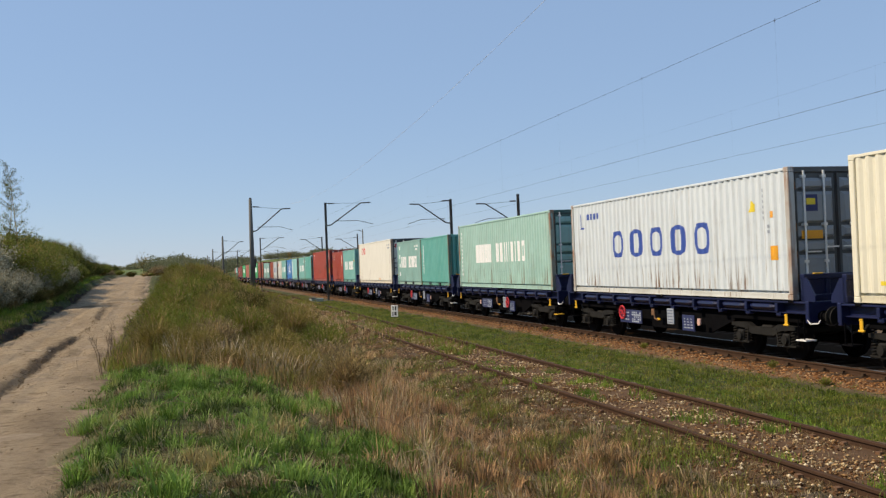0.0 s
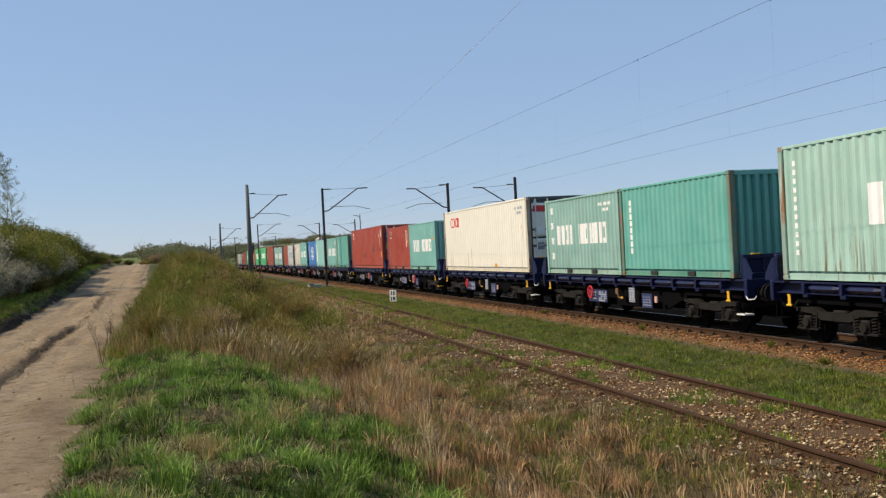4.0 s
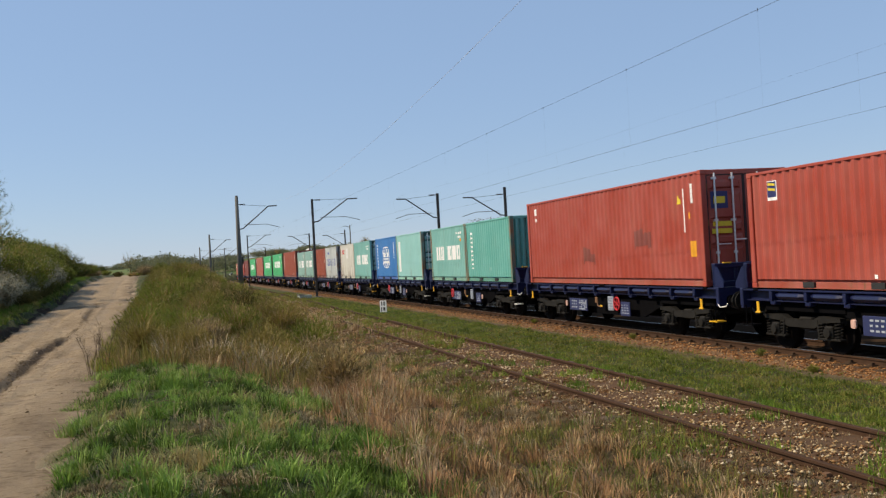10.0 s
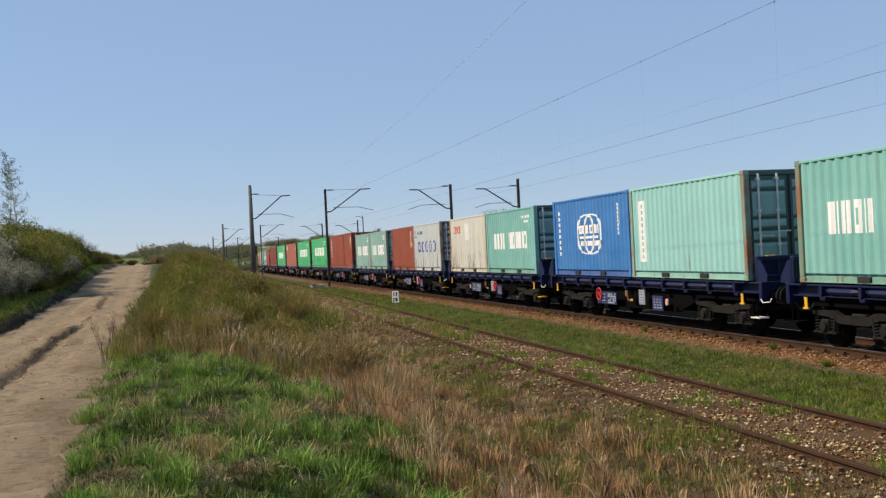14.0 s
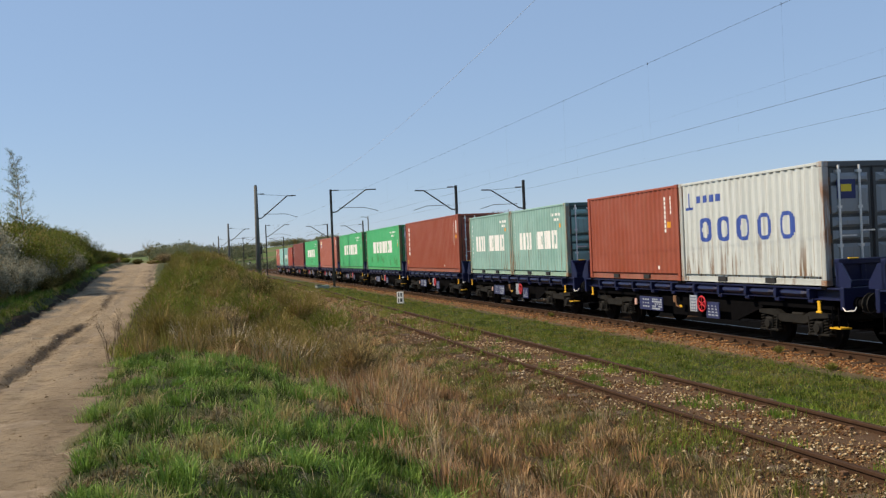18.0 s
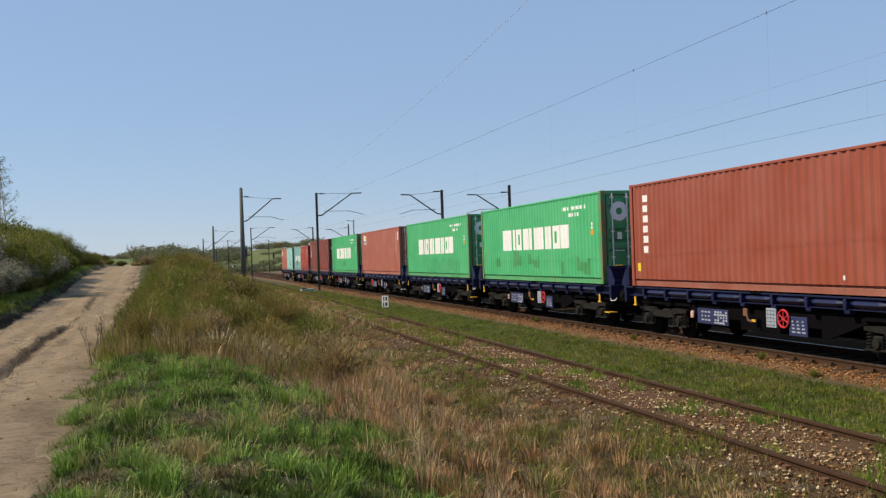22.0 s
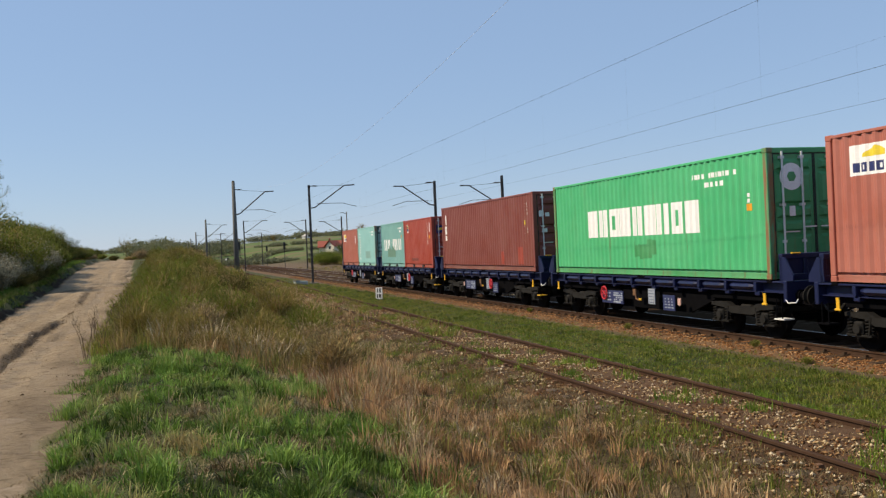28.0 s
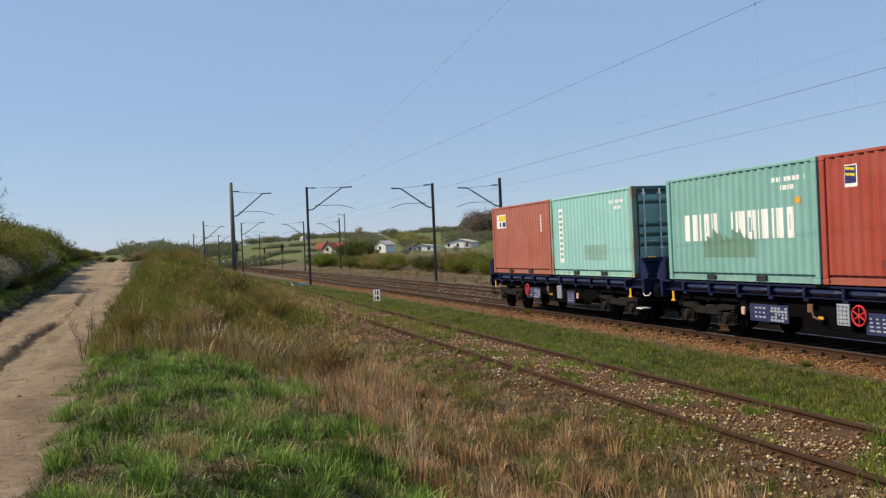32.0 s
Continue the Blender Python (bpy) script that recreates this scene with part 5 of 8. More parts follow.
        if k != 16:
            mk.append(("patch", PAINT["leaf_worn"] if k == 14 else PAINT["leaf_dull"], [ragged(7.35, 8.25, 0.50, 1.05, 1), ragged(1.0, 2.1, 0.34, 0.80, 2), ragged(3.1, 3.45, 0.36, 0.66, 3), ragged(5.5, 6.6, 0.55, 0.92, 4), ragged(9.9, 10.4, 0.5, 0.8, 5)] if k == 13 else [ragged(1.65, 7.7, 0.24, 0.86, 6)], "duller green repaint"))
        else:
            mk.append(("patch", PAINT["leaf_dull"], [ragged(5.2, 6.4, 0.50, 0.88, 7)], "duller green patch"))
        t = container(L40, HC, base(k), paint, "bright green forty-foot container with white blocks", door="leaf_dull", posts="rust", marks=mk)
        part("round_emblem", Mesh().lathe([(-0.027, 0.30), (-0.0225, 0.30)], "y", 20, (-0.62, 0, 2.25)), W, t, "white round emblem")
        part("emblem_star", Mesh().lathe([(-0.032, 0.12), (-0.0275, 0.12)], "y", 6, (-0.62, 0, 2.25)), PAINT["leaf_dull"], t, "green star shape")
        on_door(t, HC, [(-0.7, -0.55, 1.38, 1.6, W, "placard")])
    container(L40, HC, base(15), "pink", "faded red forty-foot container with a white placard", marks=[("placard_white", W, [bar(10.5, 11.55, 2.04, 2.62)], "white placard"), ("placard_marks", navy, wide_word(11.45, 2.1, 2.28, [0.18] * 4, 0.04, (0, 1)), "dark bars"), ("placard_yellow", yel, [(10.55, 11.2, lambda y: [(2.38, 2.38 + max(0.02, 0.2 - abs(y - 10.8) * 0.4))])], "yellow wedge"), ("serial_line", W, upright(0.87, 2.5, 9, 0.12, 0.06) + upright(0.50, 2.6, 4, 0.12, 0.06), "columns of white bars"), ("placard_orange", O, [bar(0.6, 0.78, 1.6, 1.78)], "orange placard")])
    t = container(L40, HC, base(17), "maroon", "maroon forty-foot container with white bars", posts=None, marks=[("white_column", W, [bar(11.44, 11.60, 2.07, 2.52), block_mark(11.38, 11.66, 1.62, 2.0, 1), block_mark(11.38, 11.66, 1.32, 1.56, 2)], "white bars"), ("serial_line", W, upright(0.93, 2.55, 12, 0.1, 0.06) + upright(0.62, 2.55, 4, 0.1, 0.06) + upright(0.62, 1.6, 2), "columns of white bars"), ("placard", yel, [bar(0.85, 1.05, 1.72, 1.88)], "yellow sticker"), ("patch", PAINT["red"], [bar(3.35, 3.75, 0.25, 0.75), bar(1.2, 1.75, 0.25, 0.9)], "fresh red smears")])
    on_door(t, HC, [(-1.0, -0.82, 1.98, 2.2, W, "door_mark"), (-0.76, -0.6, 1.98, 2.12, W, "door_mark"), (-0.3, 0.0, 1.98, 2.12, W, "door_mark"), (-0.9, -0.7, 1.4, 1.55, W, "placard")])
    # wagon 18
    a, b = two(18)
    t = container(L20, STD, a, "red", "brick red twenty-foot container with a navy placard", marks=emblem(4.95, 1.90) + [("serial_line", W, upright(0.84, 2.3, 9, 0.1, 0.05) + upright(0.5, 2.3, 4, 0.1, 0.05), "columns of white bars"), orange(L20, 0.5, 1.5, 0.16), ("patch", PAINT["maroon"], [bar(3.0, 4.4, 0.35, 0.5)], "dark scuff")])
    on_door(t, STD, [(-0.98, -0.5, 1.75, 2.15, navy, "placard"), (-0.9, -0.58, 1.9, 2.02, yel, "placard_stripe")])
    container(L20, STD, b, "jade", "faded green twenty-foot container with a dark patch over white blocks", marks=[("white_blocks", W, ship_word(L20, 0.97, 1.62, 5.2, 4.1), "white plain blocks"), small(L20, STD), ("patch", PAINT["moss"], [(2.23, 4.36, lambda y: [(0.57, 1.10 + 0.10 * math.sin(y * 7) + 0.07 * math.sin(y * 23))])], "dark green patch"), orange(L20, 0.55, 1.68, 0.14)])
    # wagon 19: the last one
    a, b = two(19)
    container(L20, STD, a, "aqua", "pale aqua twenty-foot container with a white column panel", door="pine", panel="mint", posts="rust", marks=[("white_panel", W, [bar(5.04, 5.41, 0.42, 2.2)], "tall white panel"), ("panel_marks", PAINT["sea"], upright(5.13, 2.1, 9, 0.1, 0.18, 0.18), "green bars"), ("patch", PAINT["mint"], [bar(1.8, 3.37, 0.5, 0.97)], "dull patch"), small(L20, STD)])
    container(L20, STD, b, "pink", "faded red twenty-foot container with a yellow and white placard", marks=[("placard_white", W, [bar(4.45, 5.5, 1.75, 2.28)], "white placard"), ("placard_yellow", yel, [bar(4.55, 5.3, 2.02, 2.24)], "yellow shape"), ("placard_marks", navy, [bar(4.6, 4.9, 1.8, 1.98), bar(5.0, 5.2, 1.8, 1.98)], "dark bars"), ("serial_line", W, upright(0.8, 2.1, 5, 0.1, 0.06), "white bars")])


def bogie_parts(w, yc):
    """A two-axle bogie: side frames with springs, and its wheelsets."""
    bg = part("bogie", BOGIE, M_BOGIE, w, "dusty dark cast bogie frame")
    bg.matrix_basis = pose(0, yc, 0)
    for s in (-1, 1):
        ax = part("wheelset", WHEELSET, M_WHEEL, bg)
        ax.matrix_basis = pose(0, s * 0.9, 0.46)
        WHEELS.append((ax, s * 0.9))
    for sx in (-1, 1):
        for s in (-1, 1):
            for dy in (-0.25, 0.25):
                sp = part("spring", SPRINGS, M_BOGIE, bg)
                sp.matrix_basis = pose(sx * 1.0, s * 0.9 + dy, 0)
    return bg


WHEELS = []


def coil(m, x, y, z0, z1, r, t=0.017, turns=5):
    n = turns * 8
    pts = [(x + r * math.cos(2 * math.pi * i / 8), y + r * math.sin(2 * math.pi * i / 8), z0 + (z1 - z0) * i / n) for i in range(n + 1)]
    m.tube(pts, t, 5)


def make_bogie_meshes():
    m = Mesh()
    for sx in (-1, 1):
        x0, x1 = (0.93, 1.06) if sx > 0 else (-1.06, -0.93)
        # fish-belly side frame
        prof = [(-1.28, 0.69), (-1.28, 0.77), (-0.62, 0.79), (-0.40, 0.70), (0.40, 0.70), (0.62, 0.79), (1.28, 0.77), (1.28, 0.69), (0.72, 0.65), (0.45, 0.53), (-0.45, 0.53), (-0.72, 0.65)]
        k = len(m.v)
        n = len(prof)
        m.v += [(x0, y, z) for y, z in prof] + [(x1, y, z) for y, z in prof]
        for i in range(n):
            j = (i + 1) % n
            m.f.append((k + i, k + j, k + n + j, k + n + i))
        m.f.append(tuple(k + i for i in range(n)))
        m.f.append(tuple(k + n + n - 1 - i for i in range(n)))
        for s in (-1, 1):
            m.box(x0 - 0.02, x1 + 0.03, s * 0.9 - 0.13, s * 0.9 + 0.13, 0.34, 0.60, 0.03)                 # axle box
            m.box(x0 - 0.01, x1 + 0.02, s * 0.9 - 0.36, s * 0.9 + 0.36, 0.30, 0.35, 0.01)                 # spring seat
            m.lathe([(sx * 1.06, 0.12), (sx * 1.12, 0.10), (sx * 1.125, 0.0)] if sx > 0 else [(-1.06, 0.12), (-1.12, 0.10), (-1.125, 0.0)], "x", 12, (0, s * 0.9, 0.46))
            m.rod((sx * 1.05, s * 0.62, 0.30), (sx * 1.05, s * 0.55, 0.70), 0.03, 0.03, 6)
    m.box(-0.95, 0.95, -0.22, 0.22, 0.48, 0.74, 0.03)
    m.box(-0.95, 0.95, -1.30, -1.20, 0.62, 0.74, 0.02).box(-0.95, 0.95, 1.20, 1.30, 0.62, 0.74, 0.02)
    m.rod((0, 0, 0.70), (0, 0, 1.0), 0.25, 0.25, 12)
    w = Mesh()
    for sx in (-1, 1):
        w.lathe([(sx * 0.80, 0.10), (sx * 0.80, 0.43), (sx * 0.79, 0.46), (sx * 0.69, 0.465), (sx * 0.675, 0.49), (sx * 0.665, 0.49), (sx * 0.665, 0.40), (sx * 0.70, 0.36), (sx * 0.70, 0.10)], "x", 24)
        for k in range(6):
            a = k * math.pi / 3
            w.rod((sx * 0.79, 0.2 * math.cos(a), 0.2 * math.sin(a)), (sx * 0.81, 0.2 * math.cos(a), 0.2 * math.sin(a)), 0.025, 0.025, 6)
    w.rod((-1.0, 0, 0), (1.0, 0, 0), 0.08, 0.08, 10)
    s = Mesh()
    coil(s, 0, 0, 0.35, 0.66, 0.075)
    return m.data("bogie", M_BOGIE), w.data("wheelset", M_WHEEL), s.data("spring", M_BOGIE)


BOGIE, WHEELSET, SPRINGS = make_bogie_meshes()


def make_wagon(wheel_y):
    """A blue flat wagon for one forty-foot load, its brake wheel at wheel_y; y = 0 is the load's near end, z = 0 the rail top."""
    w = empty("container_wagon", "dark blue four-axle container flat wagon", "railway wagon", "wagons of the train")
    ya, yb, zt = -0.42, L40 + 0.42, DECK - 0.012
    for s in (-1, 1):
        m = Mesh()
        x0, x1 = (-1.20, -1.06) if s < 0 else (1.06, 1.20)
        m.box(x0, x1, ya, yb, zt - 0.055, zt - 0.015, 0.008)
        w0, w1 = (-1.02, -0.98) if s < 0 else (0.98, 1.02)
        m.box(w0, w1, ya, yb, zt - 0.26, zt - 0.04)
        f0, f1 = (-1.12, -0.96) if s < 0 else (0.96, 1.12)
        m.box(f0, f1, ya, yb, zt - 0.285, zt - 0.26, 0.006)
        part("side_sill", m, M_BLUE, w)
        # upright gussets with dropped lugs, and the bulged load supports between them
        for k in range(10):
            y = 0.65 + k * 1.21
            g = Mesh().box(min(s * 1.0, s * 1.215), max(s * 1.0, s * 1.215), y - 0.05, y + 0.05, zt - 0.25, zt - 0.06, 0.01)
            g.box(min(s * 0.99, s * 1.17), max(s * 0.99, s * 1.17), y - 0.085, y + 0.085, zt - 0.36, zt - 0.255, 0.02)
            part("gusset", g, M_BLUE, w)
            if k < 9:
                bk = Mesh()
                sec = [(s * 1.02, zt - 0.245), (s * 1.15, zt - 0.225), (s * 1.21, zt - 0.165), (s * 1.195, zt - 0.105), (s * 1.10, zt - 0.062), (s * 1.02, zt - 0.058)]
                tap = [(s * 1.02, zt - 0.225), (s * 1.10, zt - 0.205), (s * 1.14, zt - 0.155), (s * 1.13, zt - 0.12), (s * 1.07, zt - 0.09), (s * 1.02, zt - 0.085)]
                runs = ((y + 0.08, tap), (y + 0.26, sec), (y + 0.95, sec), (y + 1.13, tap))
                bk.v = [(x, yy, z) for yy, q in runs for x, z in q]
                bk.f = [tuple(range(6)), tuple(range(18, 24))] + [(6 * i + j, 6 * i + (j + 1) % 6, 6 * i + 6 + (j + 1) % 6, 6 * i + 6 + j) for i in range(3) for j in range(6)]
                part("load_support", bk, M_BLUE, w)
        for y in (0.1, 5.98, 6.2, L40 - 0.1):
            part("twist_lock", Mesh().box(s * 1.13 - 0.09, s * 1.13 + 0.09, y - 0.09, y + 0.09, zt - 0.05, zt + 0.008, 0.01), M_UNDER, w)
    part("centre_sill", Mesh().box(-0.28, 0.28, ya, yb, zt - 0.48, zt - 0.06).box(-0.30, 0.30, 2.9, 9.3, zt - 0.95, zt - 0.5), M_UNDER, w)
    for k in range(9):
        y = 0.8 + k * 1.32
        part("cross_member", Mesh().box(-1.07, 1.07, y - 0.05, y + 0.05, zt - 0.30, zt - 0.06), M_BLUE, w)
    for e, (y0, y1, out) in enumerate(((ya - 0.10, ya + 0.02, -1), (yb - 0.02, yb + 0.10, 1))):
        part("headstock", Mesh().box(-1.22, 1.22, y0, y1, zt - 0.46, zt + 0.0, 0.015), M_BLUE, w)
        wall = Mesh()
        c = ya + 0.12 if out < 0 else yb - 0.12
        for x in (-1.19, -0.63, -0.05, 0.53, 1.09):
            wall.box(x, x + 0.10, c - 0.05, c + 0.05, zt, zt + 0.52, 0.01)
        wall.box(-1.19, 1.19, c - 0.07, c + 0.07, zt + 0.46, zt + 0.58, 0.015).box(-1.19, 1.19, c - 0.06, c + 0.06, zt, zt + 0.14, 0.015)
        wall.box(-1.18, 1.18, c - 0.012, c + 0.012, zt + 0.02, zt + 0.5)
        for x in (-1.19, 1.15):                  # sloping side cheeks
            k = len(wall.v)
            far = c + out * 0.42
            wall.v += [(x + d, yy, z) for d in (0, 0.04) for yy, z in ((c, zt), (c, zt + 0.5), (c + out * 0.14, zt + 0.5), (far, zt + 0.12), (far, zt))]
            wall.f += [tuple(range(k, k + 5)), tuple(range(k + 9, k + 4, -1))] + [(k + i, k + (i + 1) % 5, k + 5 + (i + 1) % 5, k + 5 + i) for i in range(5)]
        part("end_stop", wall, M_BLUE, w, "low dark blue end frame with recessed bays")
        part("end_latch", Mesh().box(-0.95, -0.72, c - 0.09, c - 0.02, zt + 0.565, zt + 0.60, 0.01), M_YELLOW, w, "yellow latch on the end frame")
        yo = y0 if out < 0 else y1
        for sx in (-1, 1):
            b = part("buffer", Mesh().lathe([(yo, 0.13), (yo + out * 0.10, 0.13), (yo + out * 0.10, 0.10), (yo + out * 0.36, 0.09)], "y", 14, (sx * 0.875, 0, 1.02)), M_UNDER, w)
            part("buffer_head", Mesh().lathe([(yo + out * 0.36, 0.10), (yo + out * 0.37, 0.23), (yo + out * 0.40, 0.23), (yo + out * 0.425, 0.15), (yo + out * 0.43, 0.0)], "y", 16, (sx * 0.875, 0, 1.02)), M_BOGIE, b)
        part("coupling", Mesh().box(-0.05, 0.05, min(yo, yo + out * 0.4), max(yo, yo + out * 0.4), 0.94, 1.02).ring((0, yo + out * 0.4, 0.98), (1, 0, 0), 0.09, 0.025, 12, 5), M_BOGIE, w)
        part("air_hose", Mesh().path([(-0.4, yo, 0.95), (-0.42, yo + out * 0.16, 0.80), (-0.40, yo + out * 0.3, 0.66), (-0.3, yo + out * 0.42, 0.72)], 0.025), M_BLACK, w)
        part("hand_rail", Mesh().path([(-1.21, yo - out * 0.05, 0.95), (-1.25, yo + out * 0.08, 0.88), (-1.24, yo + out * 0.34, 0.90), (-1.20, yo + out * 0.36, 0.98)], 0.012), M_WHITE if e == 0 else M_UNDER, w, "pale grab rail" if e == 0 else "")
        part("step", Mesh().box(-1.24, -0.98, min(yo - out * 0.1, yo - out * 0.45), max(yo - out * 0.1, yo - out * 0.45), 0.50, 0.53), (M_YELLOW if wheel_y < 7 else M_WHITE) if e == 0 else M_UNDER, w, ("yellow footstep" if wheel_y < 7 else "pale footstep") if e == 0 else "")
        part("step_hanger", Mesh().rod((-1.2, yo - out * 0.2, 0.5), (-1.2, yo - out * 0.2, 0.95), 0.014).rod((-1.2, yo - out * 0.4, 0.5), (-1.2, yo - out * 0.4, 0.95), 0.014), M_UNDER, w)
        yy = yo - out * 0.75
        part("pull_handle", Mesh().box(-1.262, -1.235, yy - 0.05, yy + 0.05, 0.82, 1.02, 0.01).box(-1.275, -1.235, yy - 0.09, yy + 0.09, 0.80, 0.845, 0.01).box(-1.262, -1.235, yy - 0.04, yy + 0.05, 1.02, 1.06), M_YELLOW, w, "yellow handle plate")
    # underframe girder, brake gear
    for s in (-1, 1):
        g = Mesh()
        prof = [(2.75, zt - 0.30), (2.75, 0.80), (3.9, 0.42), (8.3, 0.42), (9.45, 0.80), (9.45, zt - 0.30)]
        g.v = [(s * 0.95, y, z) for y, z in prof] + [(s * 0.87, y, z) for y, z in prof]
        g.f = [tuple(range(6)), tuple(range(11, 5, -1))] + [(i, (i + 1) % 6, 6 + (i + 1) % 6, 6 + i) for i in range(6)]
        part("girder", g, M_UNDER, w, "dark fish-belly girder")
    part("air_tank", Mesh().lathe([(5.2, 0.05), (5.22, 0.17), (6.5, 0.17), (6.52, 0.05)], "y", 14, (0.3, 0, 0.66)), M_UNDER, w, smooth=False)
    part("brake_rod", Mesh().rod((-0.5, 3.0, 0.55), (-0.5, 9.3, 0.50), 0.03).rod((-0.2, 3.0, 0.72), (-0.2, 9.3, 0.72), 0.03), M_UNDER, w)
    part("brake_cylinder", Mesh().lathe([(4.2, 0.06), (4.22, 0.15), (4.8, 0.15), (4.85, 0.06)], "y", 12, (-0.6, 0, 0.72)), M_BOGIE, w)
    # boards and markings on the near side
    b1 = part("sign_board", Mesh().box(-1.235, -1.20, 7.2, 8.6, 0.50, 0.88, 0.006), M_BOARD, w, "dark blue data board")
    q = Mesh()
    for r in range(3):
        for k in range(3):
            q.box(-1.2375, -1.2345, 8.30 - k * 0.15 + 0.03 * (r % 2), 8.40 - k * 0.15, 0.78 - r * 0.10, 0.82 - r * 0.10)
    for r in range(5):
        for k in range(5):
            if (3 * r + 2 * k) % 7:
                q.box(-1.2375, -1.2345, 7.24 + k * 0.12, 7.34 + k * 0.12 - 0.02 * (r % 3), 0.53 + r * 0.065, 0.575 + r * 0.065)
    tagged(part("board_text", q, M_PLATE, b1, "pale bars"), kind="stuff")
    b2 = part("sign_plate", Mesh().box(-1.235, -1.20, 5.30, 5.66, 0.58, 1.0, 0.006), M_PLATE, w, "pale grid plate")
    q = Mesh()
    for r in range(5):
        q.box(-1.2375, -1.2345, 5.33, 5.63, 0.62 + r * 0.08, 0.633 + r * 0.08)
    for k in range(3):
        q.box(-1.2375, -1.2345, 5.37 + k * 0.11, 5.38 + k * 0.11, 0.60, 0.98)
    tagged(part("board_text", q, M_BOARD, b2, "thin dark lines"), kind="stuff")
    b3 = part("sign_board", Mesh().box(-1.235, -1.20, 4.22, 4.84, 0.45, 0.86, 0.006), M_BOARD, w, "blue data board")
    q = Mesh()
    for r in range(4):
        for k in range(3):
            q.box(-1.2375, -1.2345, 4.28 + k * 0.17 + 0.02 * r, 4.40 + k * 0.17, 0.52 + r * 0.075, 0.55 + r * 0.075)
    tagged(part("board_text", q, M_PLATE, b3, "pale bars"), kind="stuff")
    part("small_plate", Mesh().box(-1.235, -1.20, *((8.80, 8.95) if wheel_y < 7 else (3.92, 4.08)), 0.62, 0.80, 0.03), M_PINK, w, "small faded pink plate")
    part("brake_wheel", Mesh().ring((-1.27, wheel_y, 0.80), (1, 0, 0), 0.19, 0.022, 20, 6).rod((-1.27, wheel_y, 0.61), (-1.27, wheel_y, 0.99), 0.014).rod((-1.27, wheel_y - 0.17, 0.71), (-1.27, wheel_y + 0.17, 0.89), 0.014).rod((-1.27, wheel_y - 0.17, 0.89), (-1.27, wheel_y + 0.17, 0.71), 0.014).rod((-1.28, wheel_y, 0.80), (-1.10, wheel_y, 0.80), 0.035), M_RED, w, "red brake wheel")
    part("lever", Mesh().path([(-1.22, 6.45, 0.92), (-1.25, 6.35, 0.70), (-1.25, 6.15, 0.66)], 0.022).box(-1.25, -1.21, 6.38, 6.55, 0.78, 0.96, 0.01), M_RUST, w, "rusty changeover lever")
    part("lever_flag", Mesh().box(-1.255, -1.23, 6.05, 6.2, 0.66, 0.72, 0.005), M_YELLOW, w, "yellow lever tip")
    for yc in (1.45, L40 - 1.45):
        # black cover added over the bogie, so the gap there stays in darkness
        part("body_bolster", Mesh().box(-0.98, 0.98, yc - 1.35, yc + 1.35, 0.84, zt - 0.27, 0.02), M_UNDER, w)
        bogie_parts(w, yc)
    return w


make_train()
PALE_BOARDS = {1, 3, 4, 7, 8, 15, 16, 19}
WAGON, WAGON_B = make_wagon(4.98), make_wagon(8.38)
WAGONS = []
for k in range(20):
    first = {0: WAGON, 1: WAGON_B}.get(k)
    WAGONS.append(first or copy_thing(WAGON_B if k in PALE_BOARDS else WAGON, Matrix.Identity(4)))
# the last wagon carries a red tail lamp
part("tail_lamp", Mesh().box(-1.05, -0.85, L40 + 0.50, L40 + 0.58, 1.55, 1.85, 0.02), M_RED, WAGONS[19], "red tail lamp")

# ---- grass, scrub and trees ----
M_GRASS = leafy("fresh_grass", (0.018, 0.050, 0.005), (0.36, 0.49, 0.070), 0.5, 0.35, 5.0, (0.1, 0.19, 0.0257), 1.1)
M_GRASS_SHORT = leafy("short_trackside_grass", (0.036, 0.063, 0.00749), (0.36, 0.38, 0.0741), 0.6, 0.3, 4.0, (0.24, 0.2, 0.0585), 0.9)
M_STRAW = leafy("dry_straw", (0.055, 0.036, 0.015), (0.64, 0.47, 0.25), 0.7, 0.25, 4.5, (0.36, 0.20, 0.092), 0.9)
M_DEAD = leafy("grey_dead_grass", (0.06, 0.042, 0.019), (0.56, 0.42, 0.23), 0.7, 0.25, 4.5)
M_TWIG = leafy("brown_twigs", (0.03, 0.0192, 0.00749), (0.62, 0.46, 0.195), 0.8, 0.1, 4.0)
M_STALK = plain("dark_dry_stalk", (0.11, 0.072, 0.038), 0.8, 0, 0.4, 9.0)
M_STICK = plain("bleached_stick", (0.55, 0.44, 0.30), 0.8, 0, 0.3, 9.0)
M_CANE = plain("pale_brown_cane", (0.26, 0.165, 0.085), 0.7, 0, 0.3, 9.0)
M_OLIVE = leafy("olive_spring_leaves", (0.06, 0.075, 0.0103), (0.27, 0.295, 0.050), 0.6, 0.3, 0.8)
M_LEAF = leafy("young_green_leaves", (0.024, 0.039, 0.00655), (0.15, 0.17, 0.0351), 0.6, 0.3, 0.8)
M_OCHRE = leafy("ochre_budding_leaves", (0.100, 0.085, 0.020), (0.35, 0.29, 0.078), 0.6, 0.3, 0.8)
M_BLOSSOM = leafy("off_white_blossom", (0.028, 0.032, 0.012), (0.62, 0.58, 0.42), 0.7, 0.3, 1.7)
M_BUSH = leafy("dark_olive_bush_leaves", (0.027, 0.03, 0.00655), (0.17, 0.15, 0.039), 0.6, 0.3, 0.8)
M_YELLOW_GREEN = leafy("yellow_green_shoots", (0.066, 0.096, 0.0103), (0.29, 0.34, 0.055), 0.6, 0.3, 0.8)
